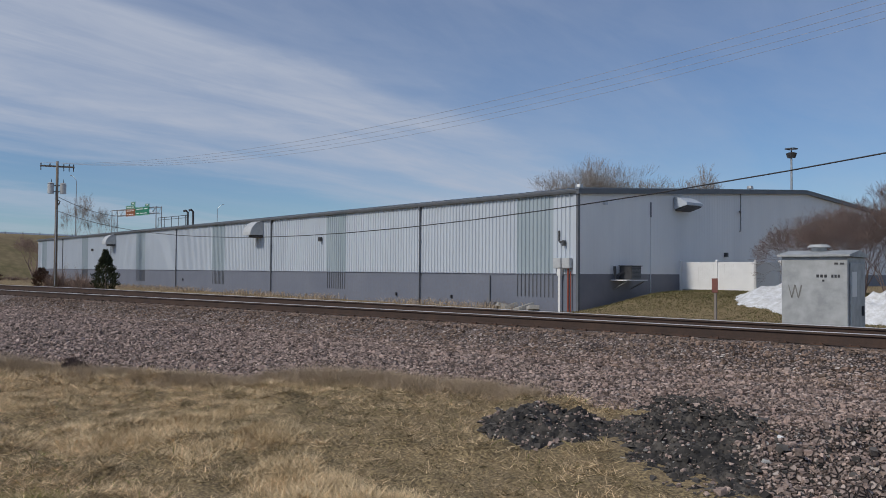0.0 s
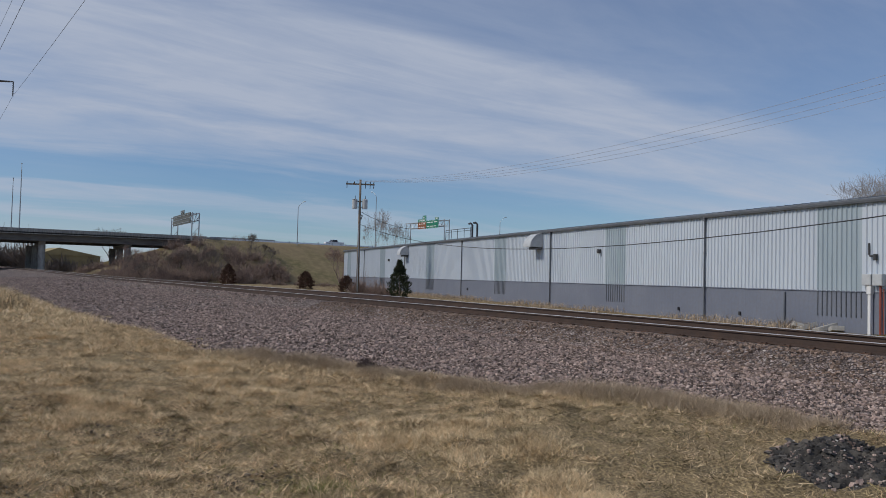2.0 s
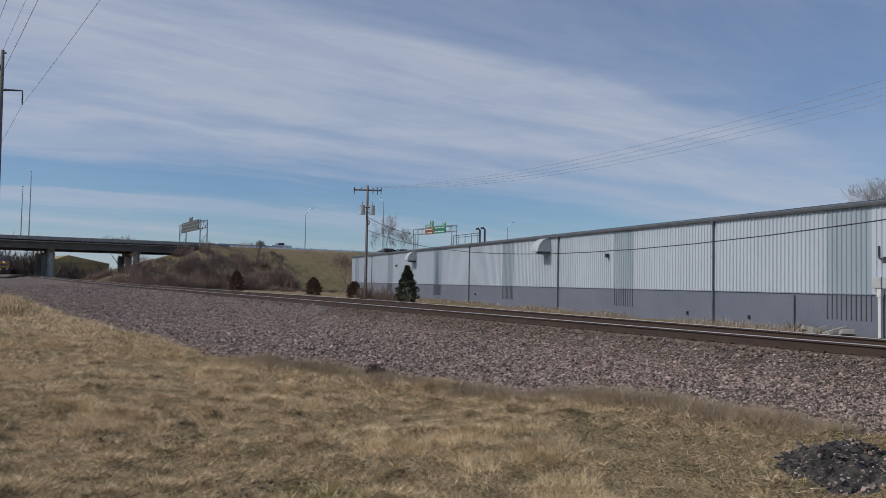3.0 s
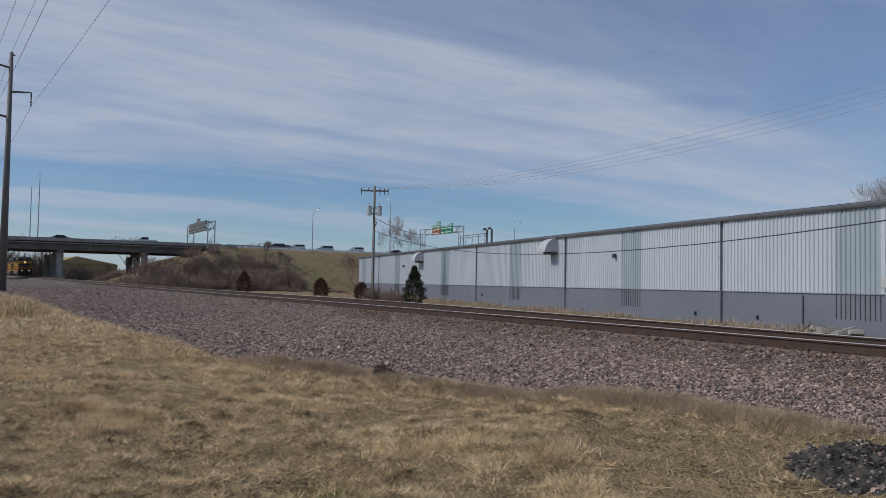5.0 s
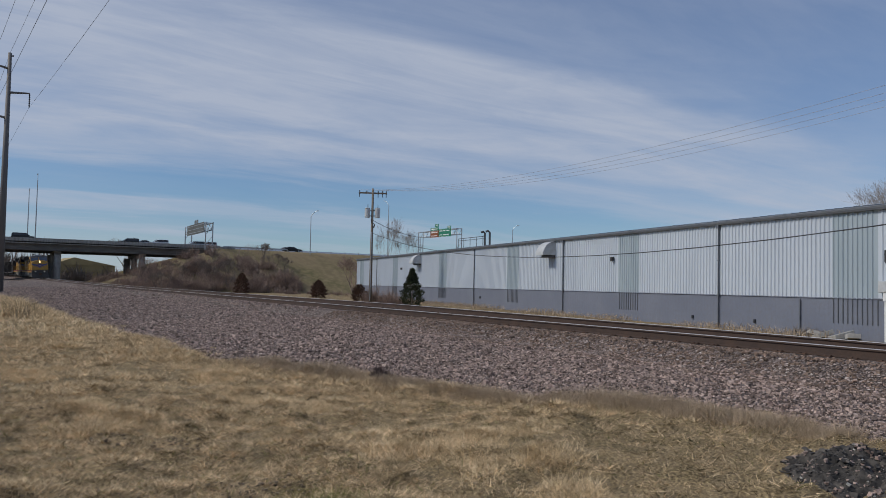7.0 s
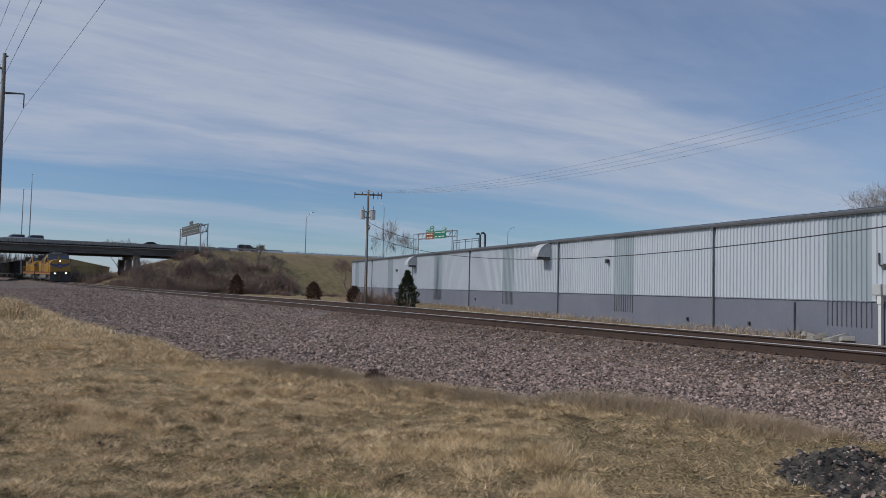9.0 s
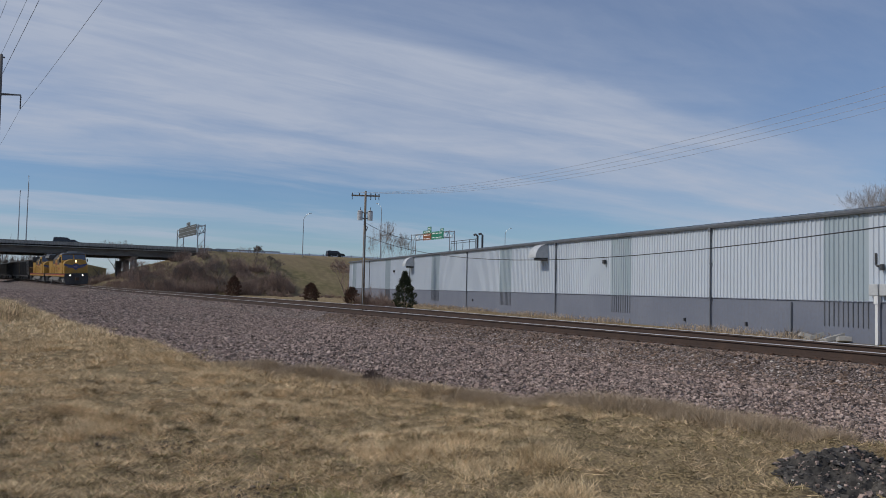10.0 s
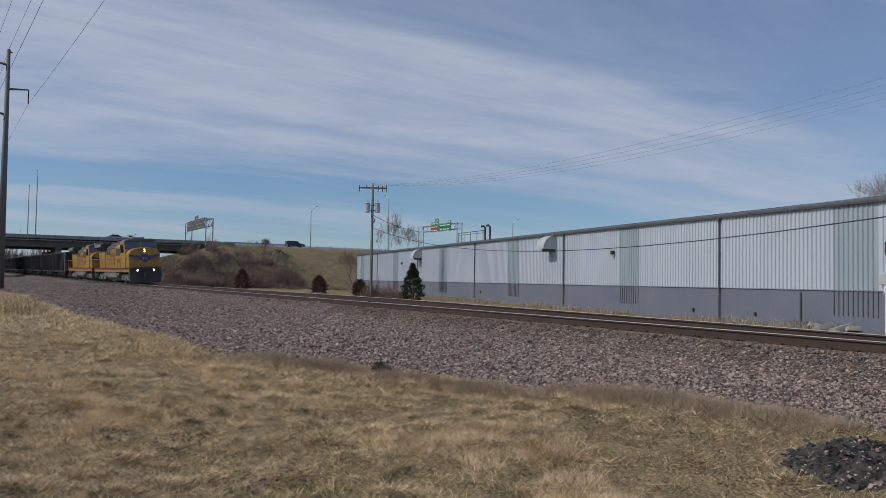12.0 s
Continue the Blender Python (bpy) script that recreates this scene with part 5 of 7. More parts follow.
def truck3(parent, c):
    side = Shape()
    for y in (-1.02, 1.02):
        side.prism([(c - 2.45, 0.62), (c - 2.2, 0.42), (c - 1.1, 0.36), (c + 1.1, 0.36), (c + 2.2, 0.42), (c + 2.45, 0.62), (c + 2.35, 0.86), (c + 1.2, 0.98), (c - 1.2, 0.98), (c - 2.35, 0.86)], y - 0.09, y + 0.09, "y")
        for dx in (-1.85, 0, 1.85):
            side.box(c + dx - 0.24, c + dx + 0.24, y - 0.17, y + 0.17, 0.34, 0.72)
            side.tube((c + dx, y - 0.2, 0.52), (c + dx, y + 0.2, 0.52), 0.15, 0.15, 10)
        for dx in (-0.95, 0.95):
            side.tube((c + dx, y, 0.55), (c + dx, y, 1.0), 0.13, 0.13, 8)
    t = part("truck", side, TRUCK, parent, "grimy grey three-axle truck frame")
    for dx in (-1.85, 0, 1.85):
        wheelset("wheelset", c + dx, t, 0.53)
    return t


def locomotive(name, m):
    """A wide-cab freight diesel, 22.3 m; x forward, origin at the front coupler on the rail."""
    L = thing(name, m, "yellow freight diesel locomotive with grey roof and lit headlights", "locomotive", "locomotives")
    W = 1.55
    part("frame", Shape().box(-21.6, -0.75, -1.45, 1.45, 1.22, 1.55).box(-14.5, -7.0, -0.7, 0.7, 0.8, 1.22), LOCO_DARK, L)
    part("sill_stripe", Shape().box(-21.6, -0.75, -1.475, -1.452, 1.40, 1.56).box(-21.6, -0.75, 1.452, 1.475, 1.40, 1.56), LOCO_RED, L, "thin red sill stripe")
    part("side_sill", Shape().box(-21.6, -0.75, -1.47, -1.452, 1.20, 1.39).box(-21.6, -0.75, 1.452, 1.47, 1.20, 1.39), YELLOW, L)
    part("walkway", Shape().box(-21.65, -0.7, -1.5, 1.5, 1.565, 1.62), LOCO_DARK, L)
    # long hood: engine part, dynamic-brake block, radiator wings
    def body(a, b, hw, z1, cham):
        return Shape().prism([(-hw, 1.62), (hw, 1.62), (hw, z1 - cham), (hw - cham, z1), (-hw + cham, z1), (-hw, z1 - cham)], a, b, "x")
    hood = part("engine_hood", body(-16.9, -8.3, 0.93, 3.95, 0.22), YELLOW, L, "yellow engine hood with access doors")
    for a, b, hw in ((-16.9, -8.3, 0.94), (-21.0, -16.9, 0.99)):
        part("hood_roof", Shape().prism([(-hw - 0.015, 3.66), (hw + 0.015, 3.66), (hw + 0.015, 3.76), (hw - 0.2, 4.02), (-hw + 0.2, 4.02), (-hw - 0.015, 3.76)], a + 0.01, b - 0.01, "x"), LOCO_DARK, L, "dark grimy hood roof")
    part("rear_hood", body(-21.0, -16.9, 0.98, 4.0, 0.2), YELLOW, L)
    part("electrical_cabinet", body(-8.3, -4.95, 1.40, 4.05, 0.3), YELLOW, L, "yellow full-width cabinet behind the cab")
    part("radiator_wings", Shape().prism([(-1.0, 3.55), (1.0, 3.55), (1.52, 3.98), (1.52, 4.30), (1.3, 4.42), (-1.3, 4.42), (-1.52, 4.30), (-1.52, 3.98)], -20.8, -16.2, "x"), LOCO_DARK, L, "dark flared radiator housing")
    part("radiator_screen", Shape().box(-20.6, -16.4, -1.545, -1.525, 3.99, 4.28).box(-20.6, -16.4, 1.525, 1.545, 3.99, 4.28), LOCO_GREY, L)
    part("roof_duct", body(-15.6, -9.2, 0.62, 4.32, 0.18), LOCO_DARK, L, "dark roof equipment")
    part("brake_grid", body(-8.2, -5.2, 1.0, 4.42, 0.2), LOCO_DARK, L)
    part("exhaust_stack", Shape().box(-12.9, -11.9, -0.35, 0.35, 4.3, 4.62), LOCO_DARK, L)
    for x in (-14.6, -10.4):
        part("roof_fan", Shape().tube((x, 0, 4.3), (x, 0, 4.45), 0.55, 0.55, 16), LOCO_DARK, L)
    x = -16.5
    while x < -8.6:
        for s in (-1, 1):
            door = part("hood_door", Shape().box(x, x + 0.86, s * 0.935 - 0.012, s * 0.935 + 0.012, 1.8, 3.62), YELLOW, hood)
            part("door_latch", Shape().box(x + 0.38, x + 0.46, s * 0.955 - 0.015, s * 0.955 + 0.015, 2.5, 2.75), LOCO_DARK, door)
        x += 0.98
    for s in (-1, 1):
        part("grille", Shape().box(-16.3, -14.0, s * 0.94 - 0.02, s * 0.94 + 0.02, 3.05, 3.6), LOCO_DARK, L)
        part("grille", Shape().box(-7.9, -5.6, s * 1.405 - 0.02, s * 1.405 + 0.02, 2.9, 3.6), LOCO_DARK, L)
        part("side_lettering", Shape().box(-13.9, -13.1, s * 0.955 - 0.01, s * 0.955 + 0.01, 2.85, 3.2).box(-12.9, -12.1, s * 0.955 - 0.01, s * 0.955 + 0.01, 2.85, 3.2).box(-11.9, -11.1, s * 0.955 - 0.01, s * 0.955 + 0.01, 2.85, 3.2).box(-10.9, -10.1, s * 0.955 - 0.01, s * 0.955 + 0.01, 2.85, 3.2), LOCO_RED, L)
        part("emblem_wing", Shape().box(-7.2, -5.9, s * 1.41 - 0.012, s * 1.41 + 0.012, 2.2, 2.45), LOCO_RED, L)
    # cab
    cab = part("cab", Shape().prism([(-4.95, 1.62), (-2.55, 1.62), (-2.55, 3.25), (-2.85, 4.26), (-4.95, 4.26)], -W, W, "y"), YELLOW, L, "yellow wide cab", bevel=0.05)
    part("cab_roof", Shape().prism([(-W - 0.01, 4.24), (W + 0.01, 4.24), (W - 0.12, 4.38), (W - 0.55, 4.50), (-W + 0.55, 4.50), (-W + 0.12, 4.38)], -5.15, -2.72, "x"), LOCO_ROOF, cab, "blue-grey cab roof", bevel=0.05)
    for y in (-0.79, 0.79):
        pts = [(-2.615, y - 0.72, 3.48), (-2.615, y + 0.70, 3.48), (-2.83, y + 0.68, 4.20), (-2.83, y - 0.70, 4.20)]
        part("windshield", Shape().add([(p[0] + 0.02, p[1], p[2]) for p in pts] + [(p[0] + 0.045, p[1], p[2]) for p in pts], [(0, 3, 2, 1), (4, 5, 6, 7), (0, 1, 5, 4), (2, 3, 7, 6), (1, 2, 6, 5), (3, 0, 4, 7)]), CAB_GLASS, cab, "dark windshield with reflected sky blue painted into the glass")
    for s in (-1, 1):
        for a, b in ((-3.75, -3.05), (-4.7, -3.9)):
            part("side_window", Shape().box(a, b, s * (W + 0.012) - 0.012, s * (W + 0.012) + 0.012, 3.15, 3.95), WINDOW, cab)
        part("mirror", Shape().box(-3.0, -2.92, s * (W + 0.22) - 0.08, s * (W + 0.22) + 0.08, 3.2, 3.6), LOCO_DARK, cab)
    part("air_unit", Shape().box(-4.9, -3.7, -0.6, 0.6, 4.495, 4.68), LOCO_GREY, cab, bevel=0.04)
    part("horn", Shape().tube((-3.6, -0.9, 4.72), (-3.1, -0.9, 4.76), 0.04, 0.12, 8).tube((-3.6, -0.75, 4.72), (-3.2, -0.75, 4.76), 0.04, 0.10, 8), LOCO_DARK, cab)
    # nose
    nose = part("nose", Shape().prism([(-1.46, 1.62), (1.46, 1.62), (1.50, 2.95), (1.30, 3.30), (0.85, 3.52), (0.3, 3.60), (-0.3, 3.60), (-0.85, 3.52), (-1.30, 3.30), (-1.50, 2.95)], -2.72, -1.05, "x"), YELLOW, L, "blunt yellow nose", bevel=0.08)
    brow = part("cab_brow", Shape().box(-2.74, -2.55, -W + 0.04, W - 0.04, 2.85, 3.44), YELLOW, cab, bevel=0.04)
    part("headlight_housing", Shape().box(-1.10, -1.00, -0.16, 0.16, 3.10, 3.50), LOCO_DARK, nose)
    for z in (3.21, 3.39):
        part("headlight", Shape().tube((-1.02, 0, z), (-0.975, 0, z), 0.085, 0.085, 12), HEADLIGHT, nose, "lit headlight")
    for s in (-1, 1):
        wing = Shape().prism([(s * 0.36, 2.74), (s * 1.44, 2.98), (s * 1.44, 2.74), (s * 1.20, 2.66), (s * 1.15, 2.50), (s * 0.80, 2.40), (s * 0.36, 2.34)][::s], -1.045, -1.03, "x")
        part("nose_wing", wing, LOCO_BLUE, nose, "dark blue winged mark")
    shield = Shape().prism([(-0.34, 2.92), (-0.38, 2.40), (0, 2.08), (0.38, 2.40), (0.34, 2.92)], -1.045, -1.024, "x")
    part("nose_shield", shield, LOCO_BLUE, nose, "dark shield mark")
    for k in range(5):
        y = -0.24 + 0.12 * k
        part("shield_stripe", Shape().box(-1.023, -1.016, y - 0.03, y + 0.03, 2.30 + 0.10 * abs(k - 2), 2.62), CAR_WHITE if k % 2 else LOCO_RED, nose, "thin stripe on the shield mark")
    part("nose_door", Shape().box(-1.046, -1.034, -1.05, -0.5, 1.66, 2.1), YELLOW, nose)
    # front platform, plow, lights, rails
    part("anti_climber", Shape().box(-1.05, -0.55, -1.35, 1.35, 1.45, 1.63), LOCO_DARK, L)
    part("pilot", Shape().box(-1.0, -0.78, -1.5, 1.5, 0.55, 1.45), LOCO_DARK, L, "black pilot plate")
    part("snow_plow", Shape().prism([(-1.45, 0.58), (-1.40, 0.12), (1.40, 0.12), (1.45, 0.58)], -0.80, -0.62, "x"), LOCO_DARK, L)
    part("coupler", Shape().box(-0.8, 0.05, -0.16, 0.16, 0.72, 1.02).box(-0.15, 0.15, -0.24, 0.24, 0.66, 1.06), STEEL_RUST, L)
    for y in (-0.78, 0.78):
        d = part("ditch_light_box", Shape().box(-0.80, -0.62, y - 0.15, y + 0.15, 1.22, 1.50), LOCO_DARK, L)
        part("ditch_light", Shape().tube((-0.63, y, 1.36), (-0.605, y, 1.36), 0.085, 0.085, 12), DITCH, d, "lit ditch light")
    r = Shape()
    for s in (-1, 1):
        pts = [(-0.7, s * 1.45, 2.55)] + [(-0.7 - 0.4, s * 1.45, 2.62)]
        r.path([(-0.68, s * 1.42, 1.6), (-0.68, s * 1.42, 2.6), (-1.6, s * 1.48, 2.62), (-2.5, s * 1.5, 2.3)], 0.025)
        r.path([(-5.0, s * 1.5, 2.62), (-21.5, s * 1.48, 2.62)], 0.025)
        for i in range(10):
            x = -5.3 - i * 1.78
            r.tube((x, s * 1.48, 1.6), (x, s * 1.48, 2.62), 0.022, 0.022, 5)
    r.path([(-0.68, -1.42, 2.6), (-0.62, -0.5, 2.45)], 0.025).path([(-0.68, 1.42, 2.6), (-0.62, 0.5, 2.45)], 0.025)
    part("handrail", r, YELLOW, L)
    for s in (-1, 1):
        for x in (-1.4, -21.0):
            st = Shape()
            for z in (0.45, 0.80, 1.15):
                st.box(x - 0.32, x + 0.32, s * 1.30 - 0.14, s * 1.30 + 0.14, z, z + 0.04)
            st.box(x - 0.36, x - 0.32, s * 1.30 - 0.14, s * 1.30 + 0.14, 0.42, 1.56).box(x + 0.32, x + 0.36, s * 1.30 - 0.14, s * 1.30 + 0.14, 0.42, 1.56)
            part("steps", st, LOCO_GREY, L)
    part("fuel_tank", Shape().prism([(-1.35, 0.62), (-0.95, 0.28), (0.95, 0.28), (1.35, 0.62), (1.4, 1.18), (-1.4, 1.18)], -14.0, -8.2, "x"), TRUCK, L, "grey fuel tank", bevel=0.05)
    part("air_reservoir", Shape().tube((-8.0, -1.15, 0.95), (-6.9, -1.15, 0.95), 0.24, 0.24, 12), LOCO_GREY, L)
    part("air_reservoir", Shape().tube((-15.6, -1.15, 0.95), (-14.2, -1.15, 0.95), 0.24, 0.24, 12), LOCO_GREY, L)
    truck3(L, -4.35); truck3(L, -17.9)
    return L


def hopper(m, seed):
    """A 16.1 m coal gondola: ribbed black sides, end sills, two trucks; x forward, origin at its front coupler."""
    rng = random.Random(seed)
    c = thing("coal_car", m, "black ribbed coal gondola with a faded yellow end panel", "coal car", "coal cars")
    a, b, hw, z0, z1 = -15.7, -0.42, 1.53, 1.15, 3.72
    shell = Shape()
    for s in (-1, 1):
        shell.box(a, b, s * hw - 0.04, s * hw + 0.04, z0, z1)
    for x in (a, b):
        shell.box(x - 0.04, x + 0.04, -hw + 0.045, hw - 0.045, z0, z1)
    shell.box(a + 0.05, b - 0.05, -hw + 0.045, hw - 0.045, z0, z0 + 0.08)
    body = part("body", shell, CAR_BLACK, c)
    part("top_chord", Shape().box(a - 0.05, b + 0.05, -hw - 0.07, -hw + 0.06, z1, z1 + 0.13).box(a - 0.05, b + 0.05, hw - 0.06, hw + 0.07, z1, z1 + 0.13)
         .box(a - 0.05, a + 0.06, -hw + 0.065, hw - 0.065, z1, z1 + 0.13).box(b - 0.06, b + 0.05, -hw + 0.065, hw - 0.065, z1, z1 + 0.13), CAR_BLACK, body)
    n = 11
    for s in (-1, 1):
        for i in range(n + 1):
            x = a + 0.12 + (b - a - 0.24) * i / n
            mat = CAR_WHITE if (seed == 0 and i in (n, n - 1)) else CAR_YELLOW if i == n and seed else CAR_BLACK
            part("side_post", Shape().box(x - (0.16 if mat is CAR_YELLOW else 0.07), x + 0.07, s * (hw + 0.10) - 0.06, s * (hw + 0.10) + 0.06, z0, z1 - 0.005), mat, body)
        xx = (b - 0.95, a + 0.3)[rng.random() < 0.15]
        part("end_panel", Shape().box(xx, xx + 0.62, s * (hw + 0.052) - 0.008, s * (hw + 0.052) + 0.008, z0 + 0.25, z1 - 0.1), CAR_YELLOW, body, "faded yellow panel")
    part("side_sill", Shape().box(a, b, -hw - 0.1, -hw + 0.1, z0 - 0.22, z0 - 0.005).box(a, b, hw - 0.1, hw + 0.1, z0 - 0.22, z0 - 0.005), CAR_BLACK, c)
    part("centre_sill", Shape().box(a - 0.35, b + 0.35, -0.3, 0.3, 0.72, 1.1), LOCO_DARK, c)
    tub = Shape().prism([(a + 4.2, 0.95), (a + 4.8, 0.5), (b - 4.8, 0.5), (b - 4.2, 0.95)], -1.25, 1.25, "y")
    part("tub", tub, CAR_BLACK, c)
    load = Shape()
    nx, ny = 16, 6
    for i in range(nx + 1):
        for j in range(ny + 1):
            u, v = i / nx, j / ny
            load.v.append((a + 0.1 + (b - a - 0.2) * u, -1.45 + 2.9 * v, 3.35 + 0.40 * math.sin(math.pi * v) * min(1, 4 * u, 4 * (1 - u)) + rng.uniform(-0.05, 0.05)))
    load.f = [(i * (ny + 1) + j, (i + 1) * (ny + 1) + j, (i + 1) * (ny + 1) + j + 1, i * (ny + 1) + j + 1) for i in range(nx) for j in range(ny)]
    part("coal_load", load, COAL, c)
    for x in (a, b):
        part("ladder", Shape().path([(x - 0.0, -hw - 0.16, 1.0), (x, -hw - 0.16, z1)], 0.03).path([(x + (0.45 if x == a else -0.45), -hw - 0.16, 1.0), (x + (0.45 if x == a else -0.45), -hw - 0.16, z1)], 0.03), CAR_BLACK, c)
    for cx in (-2.35, -13.75):
        t = part("truck", Shape().box(cx - 0.2, cx + 0.2, -0.9, 0.9, 0.45, 0.72), LOCO_DARK, c)
        for y in (-1.0, 1.0):
            side = Shape()
            side.prism([(cx - 1.15, 0.42), (cx - 0.35, 0.28), (cx + 0.35, 0.28), (cx + 1.15, 0.42), (cx + 1.1, 0.66), (cx + 0.3, 0.80), (cx - 0.3, 0.80), (cx - 1.1, 0.66)], y - 0.08, y + 0.08, "y")
            part("side_frame", side, LOCO_DARK, t)
        for dx in (-0.89, 0.89):
            wheelset("wheelset", cx + dx, t, 0.46)
    return c


TRAIN = []


def train():
    s = 0.0
    lead = locomotive("locomotive", pose(0, 0, 0))
    TRAIN.append((lead, s)); s += 22.35
    TRAIN.append((copy_thing(lead, pose(0, 0, 0)), s)); s += 22.35
    first = hopper(pose(0, 0, 0), 0)
    TRAIN.append((first, s)); s += 16.15
    second = hopper(pose(0, 0, 0), 1)
    TRAIN.append((second, s)); s += 16.15
    for i in range(11):
        TRAIN.append((copy_thing(second, pose(0, 0, 0)), s)); s += 16.15


# ---- highway traffic ----
def paint(name, c, metal=0.3):
    return material(name, c, 0.3, metal, second=tuple(v * 0.85 for v in c), scale=1.0)


TYRE = material("tyre_rubber", (0.02, 0.02, 0.021), 0.85)


def vehicle(kind, mat, label):
    """A car with body, glasshouse, windows and wheels; x forward, on the road."""
    v = thing(kind, pose(0, 0, 0), label, "car", "traffic on the highway")
    if kind == "suv":
        ln, h, belt = 4.8, 1.75, 1.05
        prof = [(-2.35, 0.35), (2.35, 0.35), (2.4, 0.75), (2.2, 0.98), (1.15, 1.08), (-2.38, 1.10), (-2.4, 0.6)]
        top = [(1.15, 1.08), (0.35, 1.70), (-1.9, 1.75), (-2.3, 1.65), (-2.38, 1.10)]
    elif kind == "pickup":
        ln, h, belt = 5.6, 1.85, 1.1
        prof = [(-2.8, 0.45), (2.75, 0.45), (2.8, 0.9), (2.65, 1.12), (1.35, 1.18), (-2.8, 1.18)]
        top = [(1.35, 1.18), (0.65, 1.83), (-0.75, 1.85), (-0.95, 1.18)]
    else:
        ln, h, belt = 4.7, 1.42, 0.9
        prof = [(-2.3, 0.3), (2.3, 0.3), (2.35, 0.62), (2.1, 0.82), (1.05, 0.92), (-1.85, 0.95), (-2.33, 0.85)]
        top = [(1.05, 0.92), (0.25, 1.38), (-0.95, 1.42), (-1.85, 0.95)]
    body = part("body", Shape().prism(prof, -0.9, 0.9, "y"), mat, v, bevel=0.06)
    cabin = Shape()
    n = len(top)
    cabin.add([(x, -0.84 + 0.12 * (z > 1.2), z) for x, z in top] + [(x, 0.84 - 0.12 * (z > 1.2), z) for x, z in top],
              [tuple(range(n)), tuple(range(2 * n - 1, n - 1, -1))] + [(i, n + i, n + (i + 1) % n, (i + 1) % n) for i in range(n)])
    part("roof", cabin, mat, v, bevel=0.04)
    zc = min(p[1] for p in top)
    zt = max(p[1] for p in top)
    cx = sum(p[0] for p in top) / n
    for s in (-1, 1):
        win = [(cx + (x - cx) * 0.86, zc + 0.06 + (z - zc) * 0.82) for x, z in top]
        m = len(win)
        yb, yt = s * 0.865, s * 0.765
        vs = [(x, yb + (yt - yb) * (z - zc) / (zt - zc), z) for x, z in win]
        part("side_window", Shape().add(vs + [(x, y + s * 0.012, z) for x, y, z in vs], [tuple(range(m)), tuple(range(2 * m - 1, m - 1, -1))] + [(i, m + i, m + (i + 1) % m, (i + 1) % m) for i in range(m)]), WINDOW, v)
        for x in (-ln * 0.29, ln * 0.31):
            w = part("wheel", Shape().tube((x, s * 0.70, 0.34), (x, s * 0.93, 0.34), 0.34, 0.34, 14), TYRE, v)
            part("rim", Shape().tube((x, s * 0.925, 0.34), (x, s * 0.94, 0.34), 0.20, 0.20, 10), GALV, w)
    x0, x1 = top[0], top[1]
    part("windscreen", Shape().add([(x0[0] + 0.0, -0.72, x0[1] + 0.05), (x0[0] + 0.0, 0.72, x0[1] + 0.05), (x1[0] + 0.06, 0.64, x1[1] - 0.02), (x1[0] + 0.06, -0.64, x1[1] - 0.02),
                                    (x0[0] + 0.03, -0.72, x0[1] + 0.08), (x0[0] + 0.03, 0.72, x0[1] + 0.08), (x1[0] + 0.09, 0.64, x1[1] + 0.0), (x1[0] + 0.09, -0.64, x1[1] + 0.0)],
                                   [(0, 1, 2, 3), (4, 7, 6, 5), (0, 4, 5, 1), (2, 6, 7, 3), (1, 5, 6, 2), (0, 3, 7, 4)]), WINDOW, v)
    for s in (-1, 1):
        part("headlight", Shape().box(ln / 2 - 0.18, ln / 2 - 0.02, s * 0.68 - 0.16, s * 0.68 + 0.16, 0.66, 0.80), LENS, v)
        part("tail_light", Shape().box(-ln / 2 - 0.03, -ln / 2 + 0.1, s * 0.70 - 0.12, s * 0.70 + 0.12, 0.68, 0.86), LOCO_RED, v)
    return v


TRAFFIC = []


def traffic():
    black, white, silver, darkblue = paint("black_paint", (0.02, 0.021, 0.024)), paint("white_paint", (0.72, 0.73, 0.74), 0.0), paint("silver_paint", (0.42, 0.44, 0.46), 0.5), paint("dark_grey_paint", (0.05, 0.06, 0.075))
    # kind, paint, label, way (+1 runs towards +y), a time and the road's y then, speed
    for kind, mat, label, way, t, y, v in (
            ("suv", black, "black sport utility car on the highway", -1, 5.5, 52.5, 18.3),
            ("sedan", silver, "silver sedan on the highway", -1, 5.5, 55.3, 18.0),
            ("suv", white, "white sport utility car on the highway", -1, 5.5, 58.6, 17.8),
            ("suv", silver, "silver sport utility car on the highway", -1, 5.5, 67.2, 17.6),
            ("sedan", black, "black sedan on the highway", -1, 5.5, 90.5, 17.0),
            ("pickup", white, "white pickup on the bridge", -1, 6.0, 9.7, 18.5),
            ("suv", white, "white sport utility car on the bridge", -1, 8.8, 6.0, 21.0),
            ("sedan", black, "black sedan on the bridge", 1, 5.5, 22.8, 26.8),
            ("suv", black, "black sport utility car on the bridge", 1, 9.5, 65.0, 25.0),
            ("suv", darkblue, "dark grey sport utility car on the bridge", 1, 11.0, 38.0, 25.7),
            ("sedan", silver, "silver sedan on the bridge", 1, 11.0, 9.0, 12.0)):
        TRAFFIC.append((vehicle(kind, mat, label), way, t, y, v))


